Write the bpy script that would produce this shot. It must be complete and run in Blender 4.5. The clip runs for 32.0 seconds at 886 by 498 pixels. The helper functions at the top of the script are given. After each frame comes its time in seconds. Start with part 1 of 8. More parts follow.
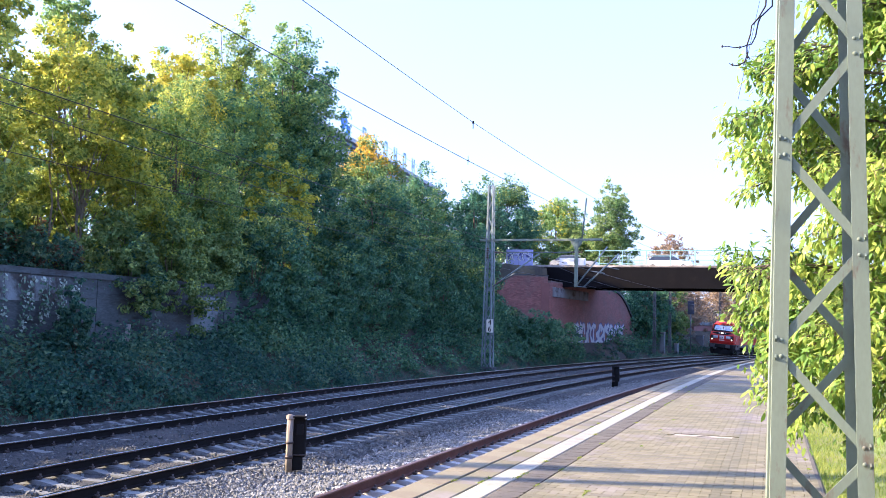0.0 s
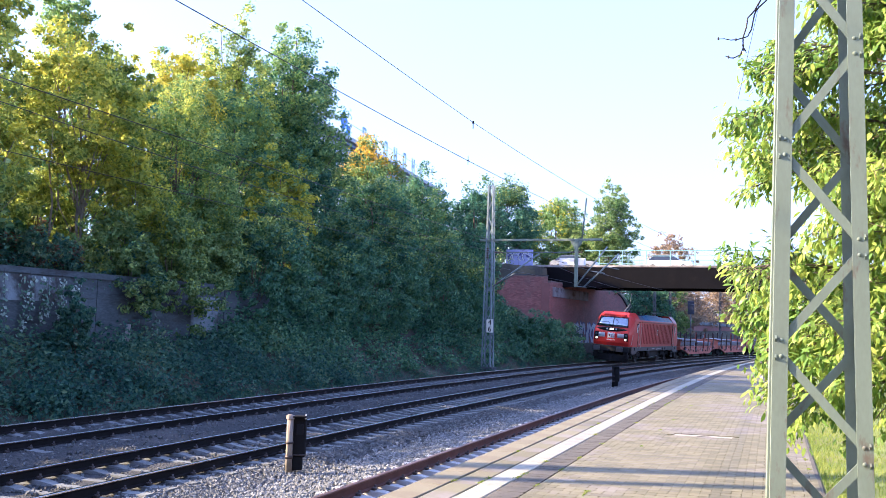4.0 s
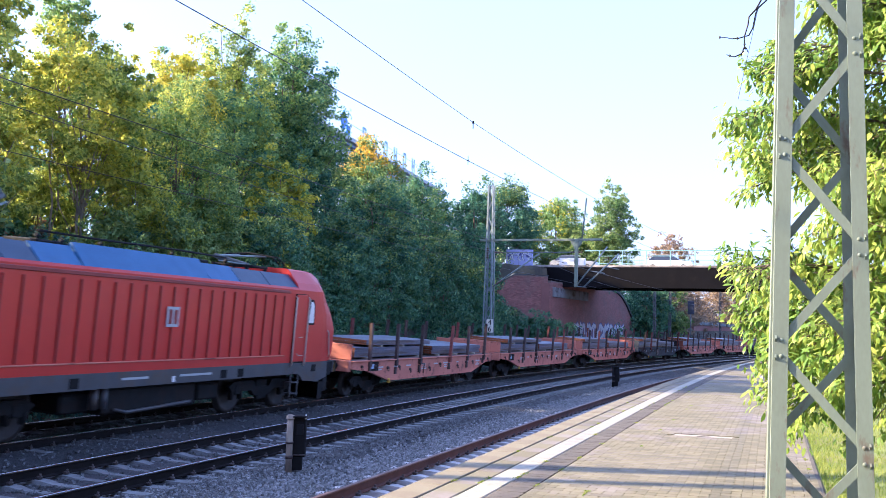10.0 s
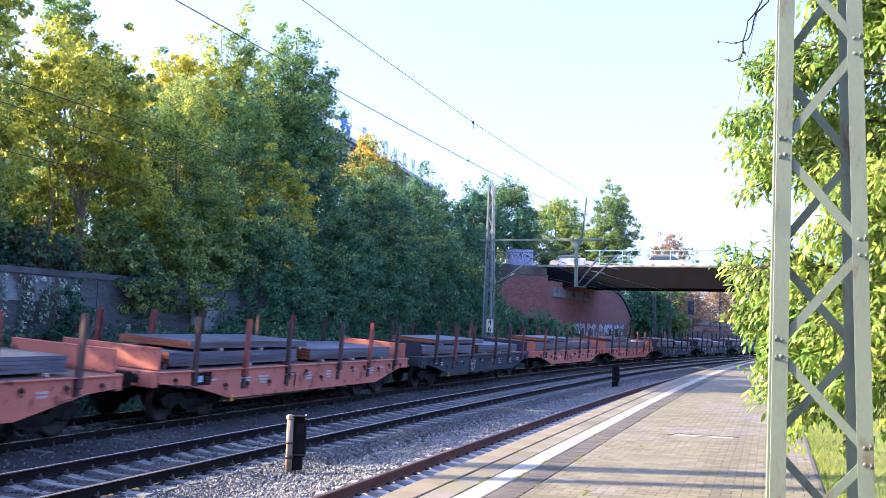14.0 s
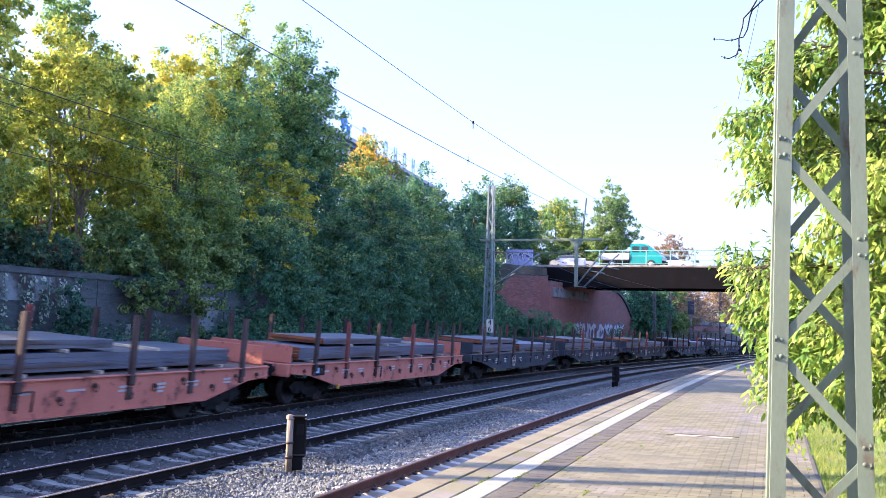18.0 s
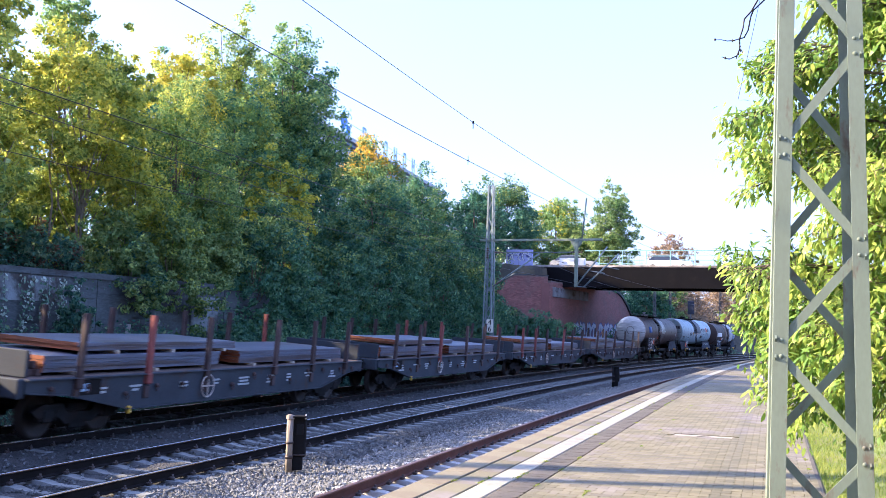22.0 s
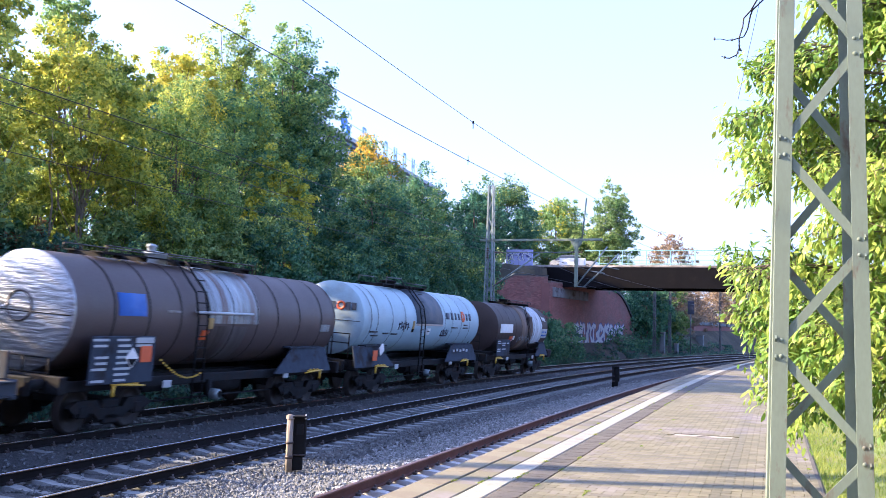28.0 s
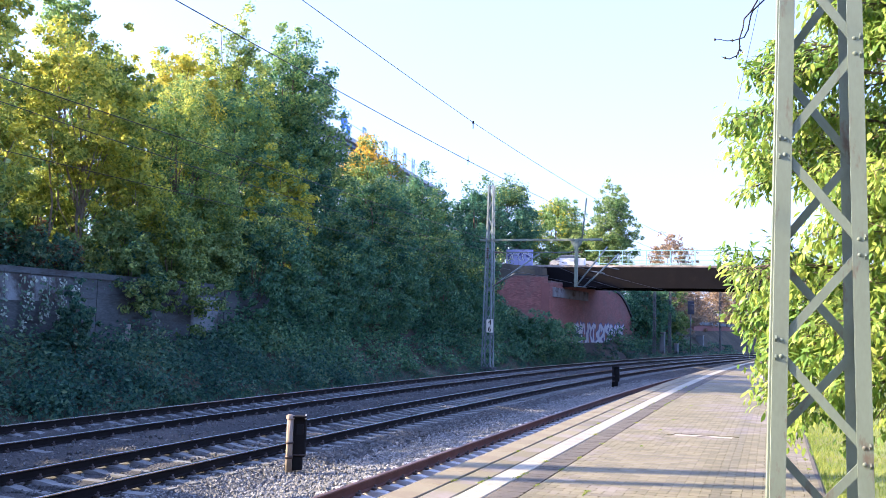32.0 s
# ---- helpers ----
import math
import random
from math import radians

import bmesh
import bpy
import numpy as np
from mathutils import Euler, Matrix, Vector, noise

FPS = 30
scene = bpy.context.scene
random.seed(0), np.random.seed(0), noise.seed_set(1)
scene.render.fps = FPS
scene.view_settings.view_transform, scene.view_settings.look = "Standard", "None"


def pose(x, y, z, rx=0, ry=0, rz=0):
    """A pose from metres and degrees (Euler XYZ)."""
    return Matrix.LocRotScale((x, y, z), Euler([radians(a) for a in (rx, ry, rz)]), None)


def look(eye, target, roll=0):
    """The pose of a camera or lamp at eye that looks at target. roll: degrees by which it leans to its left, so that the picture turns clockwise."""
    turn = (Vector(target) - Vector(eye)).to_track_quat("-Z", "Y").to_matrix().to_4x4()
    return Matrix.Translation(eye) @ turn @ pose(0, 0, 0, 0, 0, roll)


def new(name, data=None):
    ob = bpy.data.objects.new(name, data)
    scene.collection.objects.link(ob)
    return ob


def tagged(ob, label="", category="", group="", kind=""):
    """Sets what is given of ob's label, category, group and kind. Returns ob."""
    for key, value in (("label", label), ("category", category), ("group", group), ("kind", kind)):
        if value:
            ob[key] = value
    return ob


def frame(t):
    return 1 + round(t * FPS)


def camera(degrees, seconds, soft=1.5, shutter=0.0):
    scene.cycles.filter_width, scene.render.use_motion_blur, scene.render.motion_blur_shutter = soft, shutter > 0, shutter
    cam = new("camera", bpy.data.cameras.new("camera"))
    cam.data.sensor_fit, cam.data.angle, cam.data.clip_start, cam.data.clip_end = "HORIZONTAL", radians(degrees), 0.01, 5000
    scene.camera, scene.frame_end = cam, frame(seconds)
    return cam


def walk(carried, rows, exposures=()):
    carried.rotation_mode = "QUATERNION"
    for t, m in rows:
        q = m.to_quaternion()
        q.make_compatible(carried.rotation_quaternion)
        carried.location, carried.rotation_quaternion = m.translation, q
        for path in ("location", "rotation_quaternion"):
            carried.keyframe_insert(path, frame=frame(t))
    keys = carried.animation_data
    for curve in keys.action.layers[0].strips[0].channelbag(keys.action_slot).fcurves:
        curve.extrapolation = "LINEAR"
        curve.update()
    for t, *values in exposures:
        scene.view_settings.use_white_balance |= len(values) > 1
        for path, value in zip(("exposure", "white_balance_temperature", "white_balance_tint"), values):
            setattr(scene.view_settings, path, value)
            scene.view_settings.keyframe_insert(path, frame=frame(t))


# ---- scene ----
# ================= camera and light =================
cam = camera(47.974, 32.0, soft=0.5, shutter=0.3)
EYE = Vector((0.0, 0.0, 2.343))
VIEW = look(EYE, EYE + Vector((0, math.cos(0.07824), math.sin(0.07824))), 1.651)
walk(cam, [(0.0, VIEW), (32.0, VIEW)], exposures=[(0.0, 2.2, 4850, 26), (32.0, 2.2, 4850, 26)])

SUN_ELEVATION, SUN_WAY = 26.0, Vector((-0.9996, 0.026, 0))   # towards the sun on the plan
world = bpy.data.worlds.new("world")
scene.world = world
world.use_nodes = True
sky = world.node_tree.nodes.new("ShaderNodeTexSky")
sky.sky_type = "NISHITA"
sky.sun_disc = False
sky.sun_elevation = radians(SUN_ELEVATION)
sky.sun_rotation = math.atan2(SUN_WAY.x, SUN_WAY.y)
sky.air_density, sky.dust_density, sky.ozone_density = 1.0, 3.0, 1.5
background = world.node_tree.nodes["Background"]
background.inputs["Strength"].default_value = 0.12
# thin bright haze over the whole sky
haze = world.node_tree.nodes.new("ShaderNodeMix")
haze.data_type = "RGBA"
haze.inputs["Factor"].default_value = 0.4
haze.inputs["B"].default_value = (2.34, 2.35, 2.76, 1)
world.node_tree.links.new(sky.outputs[0], haze.inputs["A"])
world.node_tree.links.new(haze.outputs["Result"], background.inputs["Color"])

sun_data = bpy.data.lights.new("sun", "SUN")
sun_data.energy, sun_data.angle, sun_data.color = 5.0, radians(0.53), (1.0, 0.69, 0.29)
sun = new("sun", sun_data)
_e = radians(SUN_ELEVATION)
sun_from = Vector((SUN_WAY.x * math.cos(_e), SUN_WAY.y * math.cos(_e), math.sin(_e)))
sun.matrix_world = look(sun_from * 100, (0, 0, 0))

# ================= the line of the railway =================
# the platform track's far rail is the base line: s along it, off to its left, both in metres
_S = np.arange(-420, 420.01, 0.25)
_sc = np.clip(_S, -30, 95)
_k = 0.44564e-3 + 4.9832e-5 * _sc - 3.7916e-7 * _sc ** 2
_i0 = int(np.argmin(abs(_S)))
_th = np.cumsum(_k) * 0.25
_th = _th - _th[_i0] + 0.31890
_X = np.cumsum(np.sin(_th)) * 0.25
_Y = np.cumsum(np.cos(_th)) * 0.25
_X, _Y = _X - _X[_i0] - 2.2009, _Y - _Y[_i0] + 12.0
MID, FAR = 3.935, 8.2285            # centre lines of the middle and the far track
CANT_MID, CANT_FAR = 0.057, 0.096   # how much the outer rail is raised
PLAT = 0.752                        # top of the platform


def head(s):
    return float(np.interp(s, _S, _th))


def on(s, off, z=0.0):
    t = head(s)
    return Vector((float(np.interp(s, _S, _X)) - off * math.cos(t), float(np.interp(s, _S, _Y)) + off * math.sin(t), z))


def ons(s, off):
    t = np.interp(s, _S, _th)
    return np.interp(s, _S, _X) - off * np.cos(t), np.interp(s, _S, _Y) + off * np.sin(t)


def so(x, y):
    """s and off of plan points (arrays), near the line."""
    x, y = np.asarray(x, float), np.asarray(y, float)
    i = np.full(x.shape, _i0)
    g = np.arange(0, len(_S), 40)
    best = np.full(x.shape, 1e18)
    for j in g:
        d = (x - _X[j]) ** 2 + (y - _Y[j]) ** 2
        m = d < best
        best[m], i[m] = d[m], j
    for _ in range(3):
        al = (x - _X[i]) * np.sin(_th[i]) + (y - _Y[i]) * np.cos(_th[i])
        i = np.clip(i + np.round(al / 0.25).astype(int), 0, len(_S) - 1)
    return _S[i], -((x - _X[i]) * np.cos(_th[i]) - (y - _Y[i]) * np.sin(_th[i]))


def at_line(s, off, z=0.0, turn=0.0):
    """Pose on the line: local y along it, x to its right."""
    p = on(s, off, z)
    return pose(p.x, p.y, p.z, 0, 0, -math.degrees(head(s)) + turn)


# ================= mesh kit =================
class Kit:
    """Collects the faces of one part."""

    def __init__(self):
        self.v, self.f, self.s = [], [], []

    def add(self, verts, faces, smooth=False, m=None):
        o = len(self.v)
        if m is not None:
            verts = [m @ Vector(p) for p in verts]
        self.v.extend([tuple(p) for p in verts])
        for q in faces:
            self.f.append([i + o for i in q])
            self.s.append(smooth)
        return self

    def box(self, c, d, m=None, bevel=0.0):
        x, y, z = d[0] / 2, d[1] / 2, d[2] / 2
        b = min(bevel, x * .9, y * .9, z * .9)
        if b <= 0:
            vs = [(c[0] + i * x, c[1] + j * y, c[2] + k * z) for i in (-1, 1) for j in (-1, 1) for k in (-1, 1)]
            fs = [(0, 1, 3, 2), (4, 6, 7, 5), (0, 4, 5, 1), (2, 3, 7, 6), (0, 2, 6, 4), (1, 5, 7, 3)]
            return self.add(vs, fs, False, m)
        vs, ix = [], {}
        for i in (-1, 1):
            for j in (-1, 1):
                for k in (-1, 1):
                    for a in range(3):
                        q = [i * (x - b), j * (y - b), k * (z - b)]
                        q[a] = (i * x, j * y, k * z)[a]
                        ix[i, j, k, a] = len(vs)
                        vs.append((c[0] + q[0], c[1] + q[1], c[2] + q[2]))
        fs = []
        for a in range(3):
            u, w = (a + 1) % 3, (a + 2) % 3
            for sg in (-1, 1):
                def key(p, q, axis, a=a, u=u, w=w, sg=sg):
                    t = [0, 0, 0]
                    t[a], t[u], t[w] = sg, p, q
                    return ix[t[0], t[1], t[2], axis]
                loop = [(-1, -1), (1, -1), (1, 1), (-1, 1)]
                if sg < 0:
                    loop = loop[::-1]
                fs.append([key(p, q, a) for p, q in loop])
            for p in (-1, 1):
                for q in (-1, 1):
                    def ky(e, axis, a=a, u=u, w=w, p=p, q=q):
                        t = [0, 0, 0]
                        t[a], t[u], t[w] = e, p, q
                        return ix[t[0], t[1], t[2], axis]
                    loop = [ky(-1, u), ky(1, u), ky(1, w), ky(-1, w)]
                    fs.append(loop if p * q < 0 else loop[::-1])
        for i in (-1, 1):
            for j in (-1, 1):
                for k in (-1, 1):
                    t = [ix[i, j, k, 0], ix[i, j, k, 1], ix[i, j, k, 2]]
                    fs.append(t if i * j * k > 0 else t[::-1])
        return self.add(vs, fs, False, m)

    def tube(self, path, r, n=8, m=None, caps=True, r2=None):
        path = [Vector(p) for p in path]
        vs, fs = [], []
        up = Vector((0, 0, 1))
        for i, p in enumerate(path):
            d = (path[min(i + 1, len(path) - 1)] - path[max(i - 1, 0)]).normalized()
            a = d.cross(up)
            if a.length < 0.05:
                a = d.cross(Vector((0, 1, 0)))
            a.normalize()
            b = a.cross(d)
            rr = r if r2 is None else r + (r2 - r) * i / (len(path) - 1)
            for j in range(n):
                t = 2 * math.pi * j / n
                vs.append(p + (a * math.cos(t) + b * math.sin(t)) * rr)
        for i in range(len(path) - 1):
            for j in range(n):
                fs.append((i * n + j, i * n + (j + 1) % n, (i + 1) * n + (j + 1) % n, (i + 1) * n + j))
        self.add(vs, fs, n > 5, m)
        if caps:
            o = len(self.v) - len(vs)
            self.f += [[o + j for j in range(n)][::-1], [o + len(vs) - n + j for j in range(n)]]
            self.s += [False, False]
        return self

    def bar(self, p, q, w, t, m=None, up=(0, 0, 1)):
        """A flat bar from p to q, w wide, t thick along the normal given by up."""
        p, q = Vector(p), Vector(q)
        d = (q - p).normalized()
        nrm = Vector(up)
        nrm = (nrm - d * nrm.dot(d)).normalized()
        b = d.cross(nrm)
        vs = [e + b * (w / 2 * i) + nrm * (t / 2 * j) for e in (p, q) for i, j in ((-1, -1), (1, -1), (1, 1), (-1, 1))]
        return self.add(vs, [(3, 2, 1, 0), (4, 5, 6, 7), (0, 1, 5, 4), (1, 2, 6, 5), (2, 3, 7, 6), (3, 0, 4, 7)], False, m)

    def prism(self, prof, axis, a, b, m=None, smooth=False):
        """A closed outline carried along an axis from a to b. prof: the two other coordinates, in order."""
        n = len(prof)
        o = [k for k in range(3) if k != axis]
        vs = []
        for e in (a, b):
            for p in prof:
                q = [0, 0, 0]
                q[axis], q[o[0]], q[o[1]] = e, p[0], p[1]
                vs.append(q)
        fs = [(i, (i + 1) % n, n + (i + 1) % n, n + i) for i in range(n)]
        self.add(vs, fs, smooth, m)
        k = len(self.v) - 2 * n
        self.f += [[k + i for i in range(n)][::-1], [k + n + i for i in range(n)]]
        self.s += [False, False]
        return self

    def lathe(self, prof, axis=2, n=24, m=None, centre=(0, 0, 0), smooth=True):
        """Turn (radius, height) pairs round an axis."""
        o = [k for k in range(3) if k != axis]
        vs = []
        for r, h in prof:
            for j in range(n):
                t = 2 * math.pi * j / n
                q = [0, 0, 0]
                q[axis] = h + centre[axis]
                q[o[0]], q[o[1]] = centre[o[0]] + r * math.cos(t), centre[o[1]] + r * math.sin(t)
                vs.append(q)
        fs = []
        for i in range(len(prof) - 1):
            for j in range(n):
                fs.append((i * n + j, i * n + (j + 1) % n, (i + 1) * n + (j + 1) % n, (i + 1) * n + j))
        return self.add(vs, fs, smooth, m)

    def sweep(self, prof, path, m=None, closed=True, smooth=False):
        """Outline (right, up) carried along level stations (x, y, z, heading)."""
        n = len(prof)
        vs, fs = [], []
        for x, y, z, t in path:
            for a, b in prof:
                vs.append((x + a * math.cos(t), y - a * math.sin(t), z + b))
        for i in range(len(path) - 1):
            for j in range(n if closed else n - 1):
                fs.append((i * n + j, i * n + (j + 1) % n, (i + 1) * n + (j + 1) % n, (i + 1) * n + j))
        return self.add(vs, fs, smooth, m)

    def mesh(self, name, fix=True):
        me = bpy.data.meshes.new(name)
        me.from_pydata(self.v, [], self.f)
        me.polygons.foreach_set("use_smooth", self.s)
        if fix and len(self.f) < 60000:
            bm = bmesh.new()
            bm.from_mesh(me)
            bmesh.ops.recalc_face_normals(bm, faces=bm.faces)
            bm.to_mesh(me)
            bm.free()
        me.update()
        return me


def thing(name, label, category, m=None, group="", kind=""):
    ob = new(name)
    ob.empty_display_size = 0.2
    if m is not None:
        ob.matrix_basis = m
    return tagged(ob, label, category, group, kind)


def part(name, kit, material, parent, label="", m=None, kind=""):
    me = kit if isinstance(kit, bpy.types.Mesh) else kit.mesh(name)
    if material is not None and not me.materials:
        me.materials.append(material)
    ob = new(name, me)
    ob.parent = parent
    if m is not None:
        ob.matrix_basis = m
    return tagged(ob, label, "", "", kind)


def solo(name, kit, material, label, category, kind="", group="", m=None):
    me = kit if isinstance(kit, bpy.types.Mesh) else kit.mesh(name)
    if not me.materials:
        me.materials.append(material)
    ob = new(name, me)
    if m is not None:
        ob.matrix_basis = m
    return tagged(ob, label, category, group, kind)


def fast_mesh(name, verts, faces, smooth=False):
    """A mesh from arrays of points and of equal faces."""
    me = bpy.data.meshes.new(name)
    n, k = faces.shape
    me.vertices.add(len(verts))
    me.vertices.foreach_set("co", np.ascontiguousarray(verts, dtype=np.float32).ravel())
    me.loops.add(n * k)
    me.loops.foreach_set("vertex_index", np.ascontiguousarray(faces, dtype=np.int32).ravel())
    me.polygons.add(n)
    me.polygons.foreach_set("loop_start", np.arange(0, n * k, k, dtype=np.int32))
    me.polygons.foreach_set("use_smooth", np.full(n, smooth))
    me.update(calc_edges=True)
    return me


# ================= materials =================
def make(name, col, col2=None, rough=0.7, metal=0.0, scale=4.0, fine=60.0, bump=0.2, dist=0.01, spec=0.5,
         stain=None, stain_scale=1.2, stain_cut=(0.5, 0.62), per="", jitter=0.0, stretch=(1, 1, 1), voronoi=False,
         emit=None, power=0.0, coat=0.0):
    """Painted or natural surface: two scales of colour, optional stains, fine relief."""
    m = bpy.data.materials.new(name)
    m.use_nodes = True
    nt = m.node_tree
    N, Lk = nt.nodes.new, nt.links.new
    b = nt.nodes["Principled BSDF"]
    tc = N("ShaderNodeTexCoord")
    mp = N("ShaderNodeMapping")
    mp.inputs["Scale"].default_value = stretch
    Lk(tc.outputs["Object"], mp.inputs["Vector"])
    n1, n2 = N("ShaderNodeTexNoise"), N("ShaderNodeTexNoise")
    n1.inputs["Scale"].default_value, n1.inputs["Detail"].default_value = scale, 5
    n2.inputs["Scale"].default_value, n2.inputs["Detail"].default_value = fine, 4
    for n in (n1, n2):
        Lk(mp.outputs[0], n.inputs["Vector"])
    col2 = col2 or tuple(c * 0.72 for c in col)
    mix = N("ShaderNodeMix")
    mix.data_type = "RGBA"
    mix.inputs["A"].default_value, mix.inputs["B"].default_value = (*col, 1), (*col2, 1)
    rg = N("ShaderNodeMapRange")
    rg.inputs["From Min"].default_value, rg.inputs["From Max"].default_value = 0.32, 0.68
    add = N("ShaderNodeMath")
    add.operation = "MULTIPLY_ADD"
    add.inputs[1].default_value = 0.45
    sub = N("ShaderNodeMath")
    sub.operation = "MULTIPLY"
    sub.inputs[1].default_value = 0.58
    Lk(n1.outputs["Fac"], sub.inputs[0])
    Lk(n2.outputs["Fac"], add.inputs[0])
    Lk(sub.outputs[0], add.inputs[2])
    Lk(add.outputs[0], rg.inputs["Value"])
    Lk(rg.outputs[0], mix.inputs["Factor"])
    out = mix.outputs["Result"]
    if stain:
        n3 = N("ShaderNodeTexNoise")
        n3.inputs["Scale"].default_value, n3.inputs["Detail"].default_value, n3.inputs["Roughness"].default_value = stain_scale, 7, 0.65
        Lk(mp.outputs[0], n3.inputs["Vector"])
        r3 = N("ShaderNodeMapRange")
        r3.inputs["From Min"].default_value, r3.inputs["From Max"].default_value = stain_cut
        Lk(n3.outputs["Fac"], r3.inputs["Value"])
        mx = N("ShaderNodeMix")
        mx.data_type = "RGBA"
        Lk(r3.outputs[0], mx.inputs["Factor"])
        Lk(out, mx.inputs["A"])
        mx.inputs["B"].default_value = (*stain, 1)
        out = mx.outputs["Result"]
    if per:
        if per == "object":
            r = N("ShaderNodeObjectInfo").outputs["Random"]
        else:
            r = N("ShaderNodeNewGeometry").outputs["Random Per Island"]
        hs = N("ShaderNodeHueSaturation")
        mr = N("ShaderNodeMapRange")
        mr.inputs["To Min"].default_value, mr.inputs["To Max"].default_value = 1 - jitter, 1 + jitter
        Lk(r, mr.inputs["Value"])
        Lk(mr.outputs[0], hs.inputs["Value"])
        Lk(out, hs.inputs["Color"])
        out = hs.outputs["Color"]
    Lk(out, b.inputs["Base Color"])
    b.inputs["Roughness"].default_value, b.inputs["Metallic"].default_value = rough, metal
    b.inputs["Specular IOR Level"].default_value = spec
    if coat:
        b.inputs["Coat Weight"].default_value, b.inputs["Coat Roughness"].default_value = coat, 0.12
    rr = N("ShaderNodeMapRange")
    rr.inputs["To Min"].default_value, rr.inputs["To Max"].default_value = max(rough - 0.12, 0.03), min(rough + 0.12, 1)
    Lk(add.outputs[0], rr.inputs["Value"])
    Lk(rr.outputs[0], b.inputs["Roughness"])
    if bump:
        bp = N("ShaderNodeBump")
        bp.inputs["Strength"].default_value, bp.inputs["Distance"].default_value = bump, dist
        if voronoi:
            vo = N("ShaderNodeTexVoronoi")
            vo.inputs["Scale"].default_value = fine
            Lk(mp.outputs[0], vo.inputs["Vector"])
            Lk(vo.outputs["Distance"], bp.inputs["Height"])
        else:
            Lk(n2.outputs["Fac"], bp.inputs["Height"])
        Lk(bp.outputs[0], b.inputs["Normal"])
    if emit:
        b.inputs["Emission Color"].default_value = (*emit, 1)
        b.inputs["Emission Strength"].default_value = power
    return m


def leafy(name, greens, translucent=0.28, patch=0.25, rough=0.5):
    """Leaves: colour by leaf and by patch, with light passing through."""
    m = bpy.data.materials.new(name)
    m.use_nodes = True
    nt = m.node_tree
    N, Lk = nt.nodes.new, nt.links.new
    b = nt.nodes["Principled BSDF"]
    out = nt.nodes["Material Output"]
    g = N("ShaderNodeNewGeometry")
    tc = N("ShaderNodeTexCoord")
    nz = N("ShaderNodeTexNoise")
    nz.inputs["Scale"].default_value, nz.inputs["Detail"].default_value = patch, 3
    Lk(tc.outputs["Object"], nz.inputs["Vector"])
    a = N("ShaderNodeMath")
    a.operation = "MULTIPLY_ADD"
    a.inputs[1].default_value = 0.55
    s = N("ShaderNodeMapRange")
    s.inputs["From Min"].default_value, s.inputs["From Max"].default_value = 0.3, 0.7
    s.inputs["To Min"].default_value, s.inputs["To Max"].default_value = 0.0, 0.45
    Lk(nz.outputs["Fac"], s.inputs["Value"])
    Lk(g.outputs["Random Per Island"], a.inputs[0])
    Lk(s.outputs[0], a.inputs[2])
    r = N("ShaderNodeValToRGB")
    while len(r.color_ramp.elements) < len(greens):
        r.color_ramp.elements.new(0.5)
    for i, c in enumerate(greens):
        r.color_ramp.elements[i].position = i / (len(greens) - 1)
        r.color_ramp.elements[i].color = (*c, 1)
    Lk(a.outputs[0], r.inputs["Fac"])
    Lk(r.outputs["Color"], b.inputs["Base Color"])
    b.inputs["Roughness"].default_value = rough
    b.inputs["Specular IOR Level"].default_value = 0.16
    t = N("ShaderNodeBsdfTranslucent")
    hs = N("ShaderNodeHueSaturation")
    hs.inputs["Saturation"].default_value, hs.inputs["Value"].default_value = 1.05, 1.8
    Lk(r.outputs["Color"], hs.inputs["Color"])
    Lk(hs.outputs["Color"], t.inputs["Color"])
    mx = N("ShaderNodeMixShader")
    mx.inputs[0].default_value = translucent
    Lk(b.outputs[0], mx.inputs[1])
    Lk(t.outputs[0], mx.inputs[2])
    Lk(mx.outputs[0], out.inputs["Surface"])
    return m


def glassy(name, col, rough=0.05):
    return make(name, col, rough=rough, spec=1.0, bump=0.0, scale=1.0)


